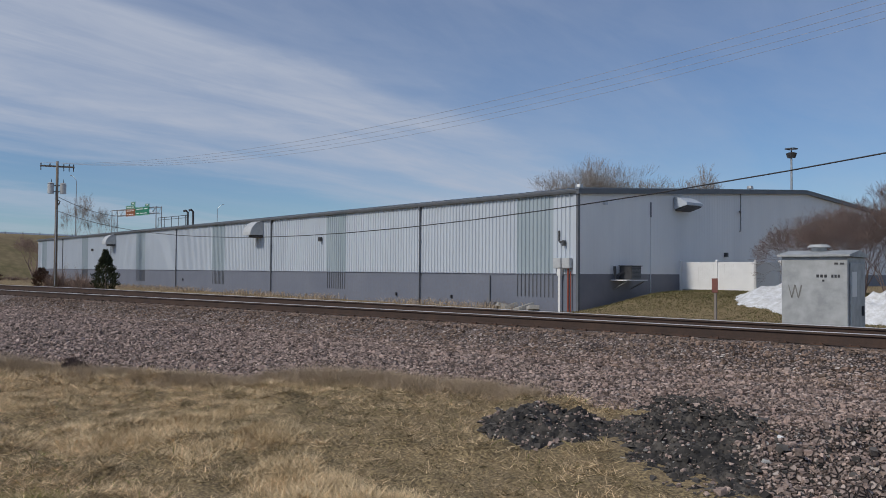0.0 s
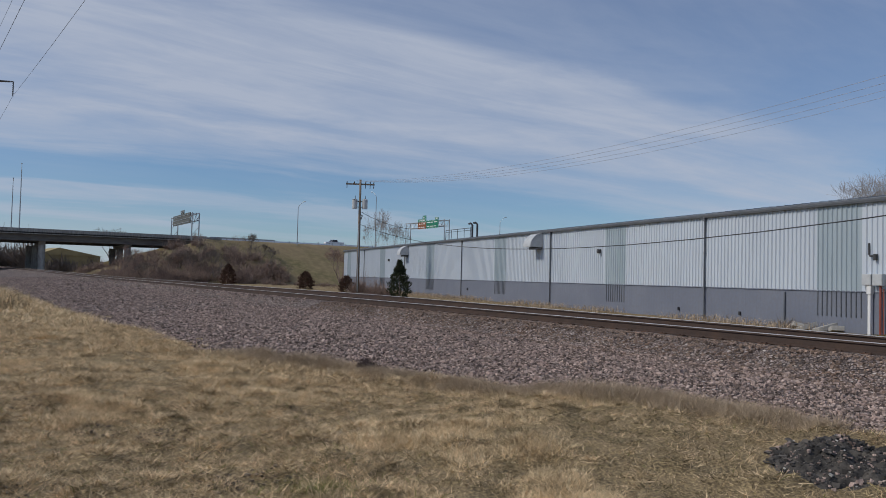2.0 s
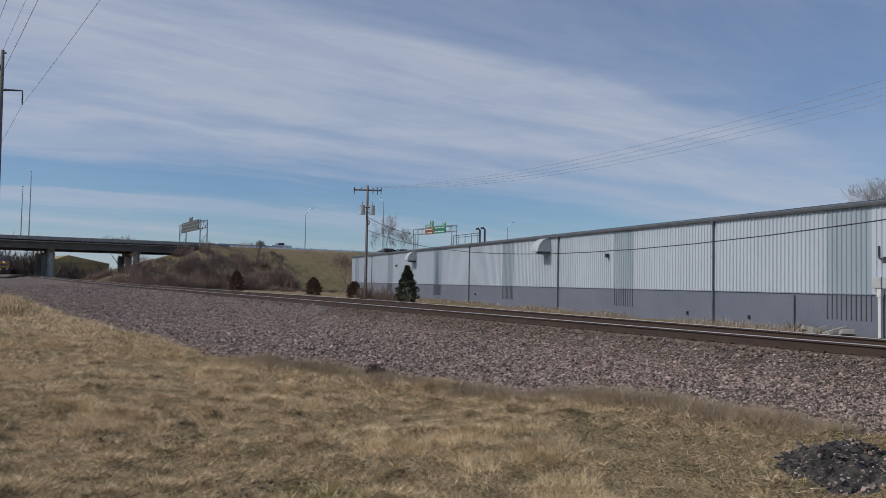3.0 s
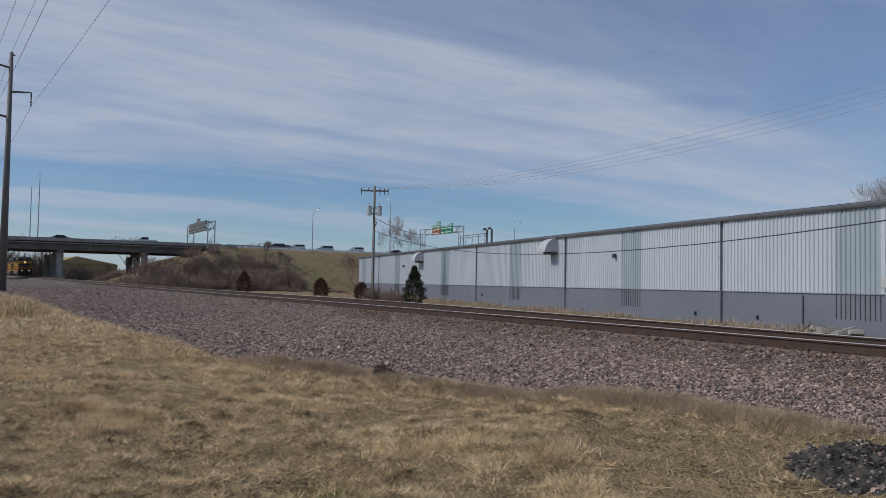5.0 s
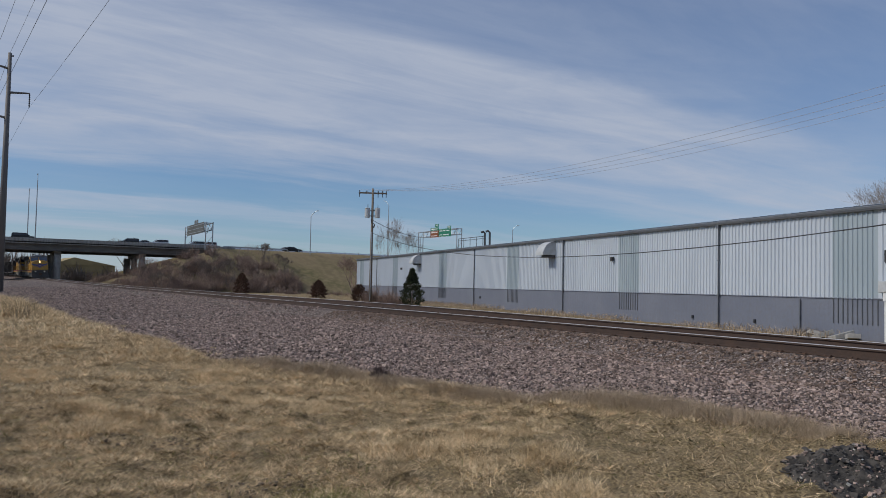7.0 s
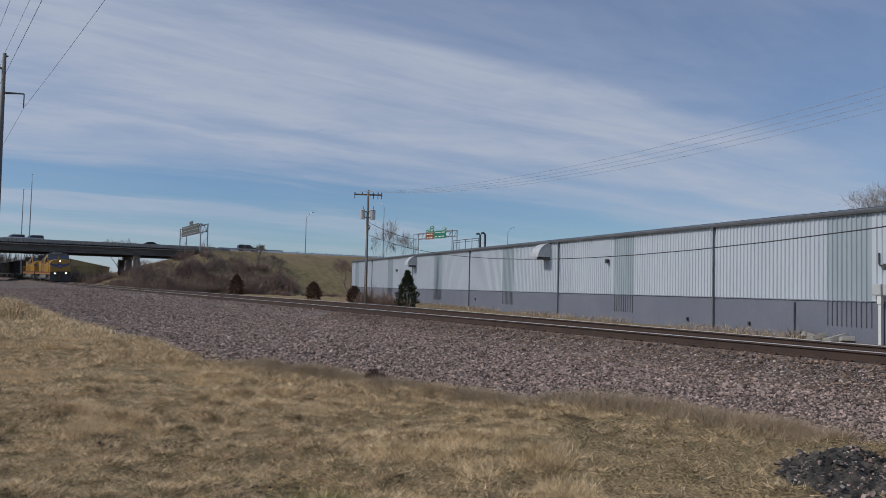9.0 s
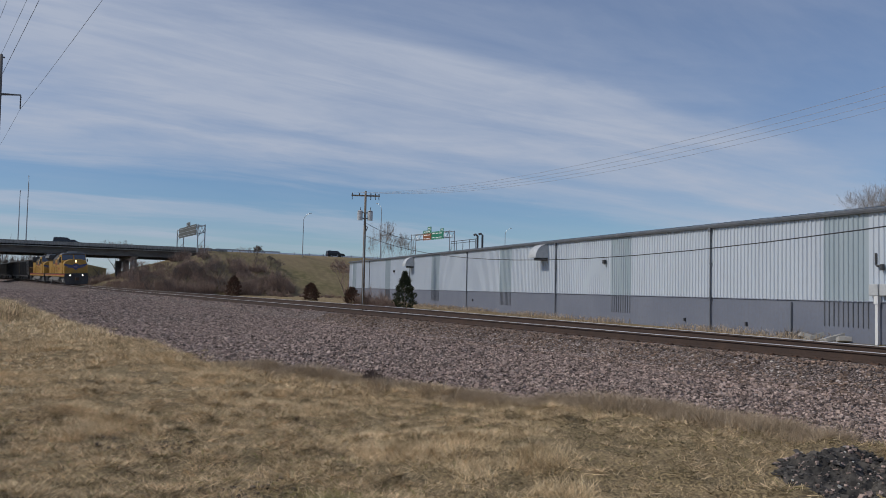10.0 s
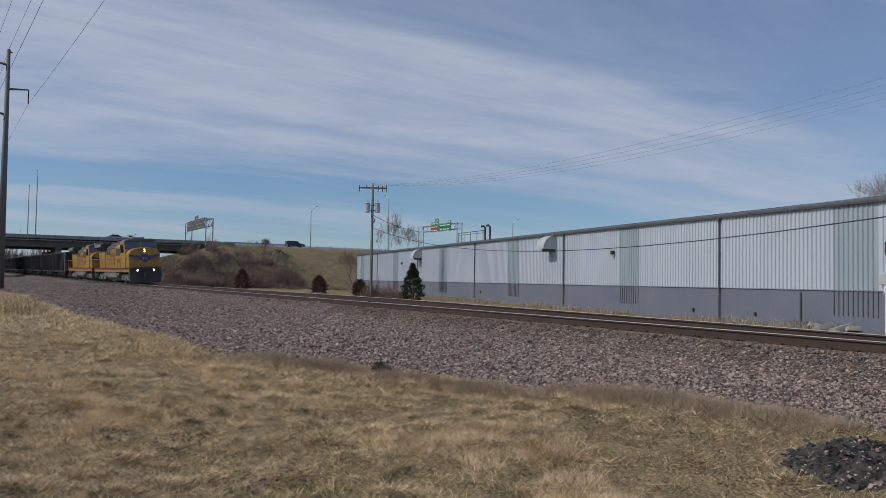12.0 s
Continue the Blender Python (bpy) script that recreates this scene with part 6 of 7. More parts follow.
def motions():
    times = [i * 0.5 for i in range(25)]
    for ob, back in TRAIN:
        rows = []
        for t in times:
            s = 82.0 + 18.8 * (12 - t) + back
            # a long vehicle lies along the chord of its length
            x0, x1 = -s, -s - 18
            a = math.degrees(math.atan2(track_y(x0) - track_y(x1), 18))
            rows.append((t, pose(x0, track_y(x0), rail_z(x0) + cant(x0) / 2 - 0.01, math.degrees(cant(x0) / 1.505), math.degrees(math.atan2(rail_z(x1) - rail_z(x0), 18)), a)))
        walk(ob, rows)
    # the wheels roll
    for ob, back in TRAIN[:6]:
        for w in ob.children_recursive:
            if w.name.startswith("wheelset"):
                x, r = w.location.x, w.location.z
                walk(w, [(i / 30, pose(x, 0, r, 0, math.degrees(18.8 * i / 30 / r) % 360, 0)) for i in range(361)])
    for ob, way, t0, y0, v in TRAFFIC:
        rows = []
        for t in times:
            y = y0 + way * v * (t - t0)
            x = (-193.5 if way > 0 else -205.5) + road_shift(y)
            rows.append((t, pose(x, y, ROAD_Z + tilt(x, y) + 0.005, 0, 0, 90 * way)))
        walk(ob, rows)


# ---- small things ----
CABINET = material("mottled_galvanised_case", (0.42, 0.435, 0.44), 0.6, 0.2, second=(0.29, 0.305, 0.315), scale=1.6, amount=0.5, grain=(0.52, 0.54, 0.55), grain_scale=5, grain_amount=0.3)
SNOW = material("old_snow", (0.78, 0.80, 0.83), 0.8, second=(0.50, 0.50, 0.49), scale=2.5, amount=0.4, grain=(0.35, 0.34, 0.32), grain_scale=9, grain_amount=0.2, bump=0.15, bump_scale=6)
MARKER = material("faded_red_marker", (0.21, 0.075, 0.06), 0.7, second=(0.16, 0.065, 0.055), scale=6)
CONCRETE_BITS = material("broken_concrete", (0.45, 0.44, 0.42), 0.9, second=(0.34, 0.33, 0.31), scale=6, island=0.2)
TAN_WALL = material("tan_metal_wall", (0.36, 0.28, 0.13), 0.7, second=(0.27, 0.21, 0.10), scale=0.4)


def signal_cabinet():
    y = 17.0
    x0, x1 = -5.42, -4.16
    c = thing("signal_cabinet", pose(x1, y, -0.12), "mottled galvanised railway signal case with a round roof vent", "cabinet")
    w, d, h = x1 - x0, 1.36, 2.05
    body = part("case", Shape().box(-w, 0, 0, d, 0.15, h), CABINET, c, bevel=0.02)
    part("plinth", Shape().box(-w - 0.03, 0.03, -0.03, d + 0.03, -0.2, 0.145), CONCRETE, c)
    part("case_roof", Shape().prism([(-0.07, h), (d + 0.07, h), (d + 0.07, h + 0.04), (d * 0.5, h + 0.14), (-0.07, h + 0.04)], -w - 0.06, 0.06, "x"), CABINET, c)
    part("roof_vent", Shape().tube((-w * 0.55, d * 0.45, h + 0.08), (-w * 0.55, d * 0.45, h + 0.20), 0.15, 0.15, 14).tube((-w * 0.55, d * 0.45, h + 0.20), (-w * 0.55, d * 0.45, h + 0.26), 0.24, 0.17, 14), CABINET, c, "round mushroom vent")
    door = part("case_door", Shape().box(0.002, 0.03, 0.12, d - 0.12, 0.3, h - 0.12), CABINET, c, "side door of the case", bevel=0.01)
    part("door_handle", Shape().box(0.03, 0.07, d - 0.42, d - 0.36, 0.85, 1.05), DARK, door)
    part("paper_notice", Shape().box(0.031, 0.036, 0.2, 0.55, 1.25, 1.75), SIGN_WHITE, door, "pale notice on the door")
    spots = [(-0.58 + i * 0.075, 0.05, h - 0.42, 0.06) for i in range(3)] + [(-0.30 + i * 0.06, 0.04, h - 0.42, 0.06) for i in range(3)]
    for a, wide, z, tall in spots + [(-0.47, 0.04, h - 0.50, 0.04), (-0.24, 0.07, h - 0.16, 0.04), (-0.14, 0.08, h - 0.16, 0.04)]:
        part("stencil_mark", Shape().box(a, a + wide, -0.006, -0.002, z, z + tall), DARK, c, "small dark stencilled mark")
    tag = Shape()
    for i in range(4):
        a = -w + 0.13 + i * 0.065
        lo, hi = (1.22, 1.46) if i % 2 else (1.48, 1.20)
        tag.prism([(a, lo), (a + 0.022, lo - 0.01), (a + 0.085, hi), (a + 0.06, hi + 0.02)], -0.005, -0.002, "y")
    part("scrawl", tag, TRUCK, c, "faint grey painted scrawl")


def marker_post():
    y = 23.0
    x = -0.4005 * y
    p = thing("marker_post", pose(x, y, -0.3), "leaning wooden marker post with a faded red panel", "marker post")
    part("post", Shape().box(-0.03, 0.03, -0.03, 0.03, 0, 1.35), BARK_PALE, p)
    part("panel", Shape().box(-0.09, 0.09, -0.06, -0.041, 1.30, 1.72), MARKER, p, "faded red panel", bevel=0.008)
    part("weeds", bare_tree(Shape(), (0, -0.1, 0), 0.7, 3, 3, 0.7, 0.01, 4), BRUSH, p)


def snow_pile():
    def heap(cx, cy, rx, ry, h, seed, label):
        s = Shape()
        n, rings = 36, 9
        for j in range(rings + 1):
            for i in range(n):
                a, t = i * 2 * math.pi / n, j / rings
                k = 1 + 0.3 * noise.noise((math.cos(a) * 1.5 + seed, math.sin(a) * 1.5, seed))
                x, y = cx + rx * k * t * math.cos(a), cy + ry * k * t * math.sin(a)
                z = h * (1 - t * t) * (1 + 0.55 * noise.noise((x * 1.4, y * 1.4, seed))) + 0.16 * noise.noise((x * 4, y * 4, seed))
                s.v.append((x, y, ground_z(x, y) - 0.08 + max(z, 0) * (t < 0.999)))
        s.f = [(j * n + i, j * n + (i + 1) % n, (j + 1) * n + (i + 1) % n, (j + 1) * n + i) for j in range(rings) for i in range(n)]
        tagged(part("snow_bank", s, SNOW, None, smooth=True), label, "snow", "snow piles")

    heap(-12.6, 40.2, 2.3, 3.6, 0.62, 1.0, "dirty white ploughed snow heap in front of a fence")
    heap(-10.6, 38.2, 2.0, 3.2, 0.7, 4.0, "dirty white ploughed snow heap on the bank")
    heap(-7.4, 35.8, 1.7, 2.4, 0.9, 6.0, "dirty white ploughed snow heap on the bank")


def rubble():
    """A low heap of dark broken asphalt and earth at the edge of the ballast."""
    def over(x, y, z):
        base = max(ground_z(x, y), ballast_z(x, y) if y > toe_y(x) else -9)
        k = noise.noise((x * 2.1, y * 2.1, 6)) * 0.7 + noise.noise((x * 5, y * 5, 1)) * 0.5 + noise.noise((x * 11, y * 11, 3)) * 0.4
        full = min(1, z * 12)
        ledge = 0.05 * abs(noise.noise((x * 4 + y * 3, y * 7, 7))) + 0.05 * noise.noise((x * 8, y * 8, 2)) + 0.045 * noise.noise((x * 21, y * 21, 5))
        return base - 0.05 + z * (1 + k) + full * ledge

    def dark_z(x, y):
        e = math.hypot((x + 3.15 + 0.42 * (y - 7.5)) / 1.1, (y - 7.5) / 2.25)
        e2 = math.hypot((x + 4.5 + 0.2 * (y - 6.8)) / 0.82, (y - 6.8) / 1.15)
        return over(x, y, 0.11 * ease(1.1, 0.4, e) + 0.15 * ease(1.1, 0.2, e2))

    def pale_z(x, y):
        return over(x, y, 0.14 * ease(1.1, 0.5, math.hypot((x + 1.1) / 2.2, (y - 7.6) / 2.1)))

    def mound(name, mat, x0, x1, height, label, parent=None):
        xs, ys = np.arange(x0, x1, 0.035), np.arange(5.1, 10.1, 0.035)
        verts = [(x, y, height(x, y)) for y in ys for x in xs]
        w = len(xs)
        faces = [(j * w + i, j * w + i + 1, (j + 1) * w + i + 1, (j + 1) * w + i) for j in range(len(ys) - 1) for i in range(w - 1)]
        return soup(name, verts, faces, mat, parent, "", label)

    ob = mound("earth_mound", RUBBLE, -6.1, -1.2, dark_z, "low heap of black broken asphalt and earth beside the ballast")
    ob["category"] = "rubble"
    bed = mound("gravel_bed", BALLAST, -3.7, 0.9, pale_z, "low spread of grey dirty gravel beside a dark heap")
    bed["category"] = "gravel"

    def patch(name, k, size, mat, seed, flat, vary, height, base, cx, cy, rx, ry):
        def lo(x):
            return cy - ry * math.sqrt(max(0.02, 1 - ((x - cx) / rx) ** 2))
        def hi(x):
            return cy + ry * math.sqrt(max(0.02, 1 - ((x - cx) / rx) ** 2))
        stones((cx - rx, cx + rx, lo, hi), k, size, name, mat, height, seed=seed, parent=base, flat=flat, vary=vary)
    for k, (cx, cy, rx, ry) in enumerate(((-2.75, 6.5, 1.0, 1.0), (-3.3, 7.9, 1.05, 0.95), (-3.75, 8.9, 0.95, 0.8), (-4.5, 6.8, 0.76, 1.05))):
        patch("chunk_litter", 320, 0.021, RUBBLE_BITS, 11 + 30 * k, 0.5, 0.45, dark_z, ob, cx, cy, rx, ry)
        patch("crumb_litter", 1300, 0.011, RUBBLE_BITS, 15 + 30 * k, 0.7, 0.3, dark_z, ob, cx, cy, rx * 1.05, ry * 1.05)
        patch("slab_litter", 30, 0.066, RUBBLE_BITS, 12 + 30 * k, 0.2, 0.3, dark_z, ob, cx, cy, rx, ry)
        patch("pale_litter", 16, 0.024, CONCRETE_BITS, 13 + 30 * k, 0.6, 0.35, dark_z, ob, cx, cy, rx, ry)
        patch("stone_litter", 230, 0.026, STONE, 14 + 30 * k, 0.7, 0.3, dark_z, ob, cx, cy, rx, ry)
    patch("gravel_litter", 900, 0.029, STONE, 16, 0.7, 0.35, pale_z, bed, -1.1, 7.6, 2.1, 2.0)
    patch("dirt_litter", 300, 0.028, RUBBLE_BITS, 18, 0.6, 0.4, pale_z, bed, -1.5, 7.3, 1.7, 1.5)
    patch("bright_litter", 10, 0.035, CONCRETE_BITS, 19, 0.6, 0.3, pale_z, bed, -2.1, 7.2, 0.9, 0.8)
    patch("white_litter", 90, 0.05, WHITE_PIPE, 20, 0.5, 0.3, pale_z, bed, -2.3, 7.35, 0.20, 0.22)


def debris():
    W_ = Matrix.Translation((WX, WY, 0)) @ pose(0, 0, 0, 0, 0, WANG)
    rng = random.Random(4)
    for i, (l, y, s) in enumerate(((3.2, 0.9, 0.55), (4.1, 1.2, 0.45), (4.9, 1.0, 0.35), (2.4, 1.0, 0.3))):
        c = W_ @ Vector((l, y, -0.45))
        sh = Shape().box(-s, s, -0.3, 0.3, -0.12, 0.12, Matrix.Translation(c) @ pose(0, 0, 0, rng.uniform(-20, 20), rng.uniform(-18, 18), rng.uniform(0, 180)))
        tagged(part("concrete_slab", sh, CONCRETE_BITS, None, bevel=0.02), "broken pale concrete slab lying at the warehouse wall", "rubble", "broken slabs")
    brush("weed_heap", [tuple(W_ @ Vector((5.8, 0.9, -0.65))) + (0.9, 0.7), tuple(W_ @ Vector((4.9, 0.9, -0.65))) + (0.6, 0.55)], BARK_PALE, "heap of dead brushwood at the warehouse wall", 77, 60)


def dark_tuft():
    t = brush("dead_tuft", [(-12.62, 5.72, 0.08, 0.21, 0.15), (-12.6, 5.7, 0.12, 0.12, 0.15)], REDBRUSH, "small dark brown dead weed tuft on the ballast edge", 17, 520)
    t["kind"] = "thing"; t["category"] = "weed"


def soil_patches():
    SOIL = material("bare_wet_soil", (0.13, 0.105, 0.08), 0.95, second=(0.22, 0.175, 0.13), scale=9, island=0.5, world_space=True, spec=0.2)
    for i, (x, y, rx, ry) in enumerate(((-8.3, 1.55, 0.42, 0.26), (-8.8, 1.0, 0.45, 0.22), (-9.4, 0.9, 0.3, 0.12), (-6.3, 2.05, 0.32, 0.22), (-6.3, 1.6, 0.35, 0.2), (-10.6, 0.4, 0.4, 0.18), (-6.5, 0.2, 0.25, 0.12), (-8.9, 3.2, 0.25, 0.12), (-10.4, 4.3, 0.3, 0.14))):
        def lo(a, x=x, y=y, rx=rx, ry=ry):
            return y - ry * math.sqrt(max(0.01, 1 - ((a - x) / rx) ** 2))
        def hi(a, x=x, y=y, rx=rx, ry=ry):
            return y + ry * math.sqrt(max(0.01, 1 - ((a - x) / rx) ** 2))
        ob = stones((x - rx, x + rx, lo, hi), 420, 0.020, "bare_soil", SOIL, lambda a, b: ground_z(a, b) + 0.012, seed=50 + i, flat=0.5, label="patch of dark crumbled bare soil in the grass")
        ob["category"] = "soil"


def far_shed():
    h = thing("tan_shed", pose(-288, 18.5, 0.6, 0, 0, 8), "low tan metal shed beyond the bridge", "shed")
    part("wall", Shape().box(-8, 8, -7.5, 11, -1, 5.2), TAN_WALL, h)
    part("roof", Shape().prism([(-8, 5.15), (11.5, 5.15), (-1.5, 7.6)], -8.4, 8.4, "x"), TAN_WALL, h)
    part("door", Shape().box(8.0, 8.08, -3, 2, -0.5, 3.0), GIRDER, h)


def planting():
    W_ = Matrix.Translation((WX, WY, 0)) @ pose(0, 0, 0, 0, 0, WANG)
    cedar(-77.7, 38.5, -0.62, 3.95, 2.3, 3, CEDAR, "dark green conical cedar by the warehouse")
    cedar(-139.7, 35.9, -0.62, 3.6, 2.3, 5, CEDAR_BROWN, "dark bronzed cedar at the foot of the embankment", True)
    cedar(-115.5, 41.4, -0.62, 2.6, 2.2, 7, CEDAR_BROWN, "small bronzed cedar near the track", True)
    brush("thicket", [(-84.5, 39.6, -0.65, 1.2, 1.5), (-88.2, 40.5, -0.65, 1.3, 1.6), (-95.5, 41.5, -0.65, 1.2, 1.9)], BRUSH, "brown leafless brush beside the utility pole", 31, 110)
    cedar(-97.6, 40.6, -0.62, 2.1, 1.7, 9, CEDAR_BROWN, "small bronzed round cedar beside the utility pole", True)
    rng = random.Random(9)
    tw = Shape()
    for i in range(34):
        y = rng.uniform(19, 57)
        x = -163 - abs(rng.gauss(0, 7)) - 0.12 * (y - 30)
        z = max(bank_z(x, y), ground_z(x, y))
        clump(tw, rng, x, y, z, rng.uniform(1.2, 2.4), rng.uniform(2.4, 4.6), 16)
    tagged(part("thicket", tw, BRUSH), "brown leafless thicket on the embankment slope", "brush", kind="stuff")
    spots = []
    for i in range(26):                           # thin scrub on the open slope
        x, y = rng.uniform(-160, -146), rng.uniform(48, 72)
        spots.append((x, y, max(bank_z(x, y), ground_z(x, y)), rng.uniform(0.5, 1.1), rng.uniform(0.5, 1.4)))
    for i in range(58):
        y = rng.uniform(20, 55)
        x = -163 - abs(rng.gauss(0, 9)) - 0.12 * (y - 30)
        spots.append((x, y, max(bank_z(x, y), ground_z(x, y)), rng.uniform(1.4, 2.8), rng.uniform(1.6, 3.4)))
    for i in range(46):                           # and on the end slope by the bridge
        x, y = rng.uniform(-187, -166), rng.uniform(15, 42)
        spots.append((x, y, max(bank_z(x, y), ground_z(x, y)), rng.uniform(0.9, 2.0), rng.uniform(0.9, 2.6)))
    brush("thicket", spots, BRUSH, "dense brown leafless undergrowth on the embankment slope", 33, 38)
    for i in range(22):
        y = 21 + 35 * rng.random()
        x, h = -160 - 16 * rng.random() - 0.12 * (y - 30), rng.uniform(4.0, 7.5)
        tree("bare_tree", x, y, max(bank_z(x, y), ground_z(x, y)), h, 40 + i, "leafless brown tree on the embankment slope", BARK if i % 3 else BRUSH, 5, 2, 0.8, "bare trees by the bridge", fine=0.011, lift=0.2)
    for i, (x, y, h) in enumerate(((-182, 51.5, 5.2), (-184, 52.5, 4.4), (-181, 54.5, 3.6))):
        tree("bare_tree", x, y, bank_z(x, y), h, 64 + i, "leafless brown tree at the top of the embankment", BARK, 5, 2, 0.7, "bare trees by the bridge", fine=0.012)
    tree("bare_tree", -150, 61, 0.2, 7.5, 60, "leafless spreading tree by the embankment", BRUSH, 6, 5, 0.75, lift=0.15, fine=0.010)
    tree("bare_tree", -226, 27.5, 3.0, 12.0, 61, "leafless round tree beyond the bridge", BARK_PALE, 6, 3, 0.75, lift=0.1, fine=0.012)
    for i, (x, y, h) in enumerate(((-149, 66.5, 12.5), (-151, 69.5, 14.5), (-148, 71.0, 11.5))):
        tree("bare_tree", x, y, 0.0, h, 162 + i, "thin leafless tree behind the warehouse", BARK_PALE, 6, 1, 0.42, r=0.09, fine=0.007, lift=0.45)
    for i, (x, y, h) in enumerate(((-170, 118, 13.5), (-172, 124, 14.0), (-168, 128, 12.5), (-175, 134, 13.0))):
        tree("bare_tree", x, y, 0.0, h, 180 + i, "leafless grey tree far behind the warehouse", BARK_PALE, 6, 2, 0.62, "trees behind the warehouse", r=0.09, fine=0.009)
    for i, (x, y, h) in enumerate(((-70.5, 109, 14.5), (-67.5, 108, 16.2), (-64, 110, 16.8), (-60.5, 109, 15.8), (-57, 112, 14.6), (-46.8, 110, 13.8), (-43.9, 110, 13.2))):
        tree("bare_tree", x, y, 0.0, h * (1.28 if i < 5 else 1.06), 70 + i, "tall pale leafless tree rising behind the warehouse", BARK_PALE, 5, 2 if i < 5 else 1, 0.62 if i < 5 else 0.40, "trees behind the warehouse", r=0.15, fine=0.009, lift=0.3, split=(3, 5))
    tree("bare_tree", -15.5, 92, 0.0, 12.0, 90, "reddish leafless tree behind the warehouse", REDBRUSH, 6, 4, 0.7, fine=0.010)
    for i, (x, y, h) in enumerate(((-11.6, 42.0, 5.2), (-13.2, 45.5, 4.9), (-9.6, 41.5, 5.4), (-10.8, 44.5, 5.2), (-8.2, 40.5, 5.0))):
        tree("bare_shrub", x, y, 0.45, h, 100 + i, "large reddish-brown leafless shrub on the bank", REDBRUSH, 5, 7, 0.85, "shrubs on the bank", "shrub", 0.03, 0.12, 0.0035, (3, 4))
    # woods beyond the bridge
    places = [(-305 + rng.uniform(-14, 10), y, 0.5, 5.0, rng.uniform(7.5, 10)) for y in range(-80, 14, 5)] + [(-280 + rng.uniform(-4, 4), y, 0.5, 2.6, rng.uniform(2.5, 4.5)) for y in range(12, 40, 3)]
    brush("far_woods", places, BARK, "distant leafless woods beyond the bridge", 35, 24, 6.0)


# ---- build ----
ground()
ballast()
rails()
warehouse()
bridge()
embankment()
fence()
air_conditioner()
px, py, arm = utility_pole()
wires(px, py, arm)
steel_pole()
light_pole(-190.5, 4.6, ROAD_Z, 14.4, 180)
light_pole(-209.0, 3.4, ROAD_Z + 0.7, 11.9, 0)
light_pole(-189.5, 65.4, ROAD_Z, 10.2, 50)
light_pole(-192.5, 87.9, ROAD_Z, 14.6, 200)
light_pole(-206.0, 136.2, ROAD_Z, 11.4, 50)
gantry(-211.6, -187.4, 40.25, ROAD_Z, "steel highway sign gantry seen from behind", [(-208.5, -188.6, 3.7, 6.2, SIGN_BACK), (-199.5, -195.5, 6.25, 7.1, SIGN_BACK)], True, 5.9)
gantry(-221.6, -197.4, 112.4, ROAD_Z, "steel highway sign gantry with green and brown signs", [(-213.3, -208.2, 9.0, 9.9, SIGN_GREEN), (-213.3, -208.2, 6.95, 8.95, SIGN_BROWN), (-208.0, -200.7, 6.95, 9.3, SIGN_GREEN),
                                                                                                (-210.5, -208.2, 9.95, 10.9, SIGN_GREEN), (-202.8, -200.7, 9.35, 10.0, SIGN_GREEN)], False, 9.0)
signal_cabinet()
marker_post()
snow_pile()
rubble()
debris()
dark_tuft()
soil_patches()
far_shed()
planting()
train()
traffic()


def lawn(rng, n, x0, x1, dmin, dmax, even=False):
    """Places on the near side of the ballast, between two distances from the origin, thicker in clumps."""
    px, py, fac = [], [], []
    while len(px) < n:
        x, y = rng.uniform(x0, x1), rng.uniform(-3, 11)
        d = math.hypot(x, y)
        if not dmin < d < dmax or y > toe_y(x) + 0.25:
            continue
        if -5.8 < x < 1 and 5.4 < y < 9 and (math.hypot((x + 3.15 + 0.42 * (y - 7.5)) / 1.04, (y - 7.5) / 2.15) < 1 or math.hypot((x + 4.5 + 0.2 * (y - 6.8)) / 0.76, (y - 6.8) / 1.08) < 1 or (math.hypot((x + 1.1) / 2.1, (y - 7.6) / 2.0) < 1 and rng.uniform() > 0.06)):
            continue
        k = 0.5 + 0.9 * noise.noise((x * 0.55, y * 0.55, 11)) + 0.5 * noise.noise((x * 1.9, y * 1.9, 12)) + 0.8 * max(0.0, noise.noise((x * 2.9, y * 2.9, 17)))
        edge = 0.6 * ease(1.6, 0.0, toe_y(x) - y)
        if even:
            k = 0.2 + 0.7 * k + 0.9 * max(-0.3, noise.noise((x * 4.6, y * 4.6, 27)))
            if rng.uniform() > 0.55 + 1.2 * noise.noise((x * 4.6, y * 4.6, 27)) + 0.6 * noise.noise((x * 1.6, y * 1.6, 28)) + 0.15:
                continue
            if x > -7.4 and y > 3.2 and rng.uniform() < 0.72:
                continue
        elif rng.uniform() > (0.30 + k * 0.75 + edge) * (0.2 if x > -7.5 and y > 3.2 else 1):
            continue
        px.append(x); py.append(y); fac.append(max(0.35, 0.5 + k * 0.9 + edge))
    return np.array(px), np.array(py), np.array(fac)


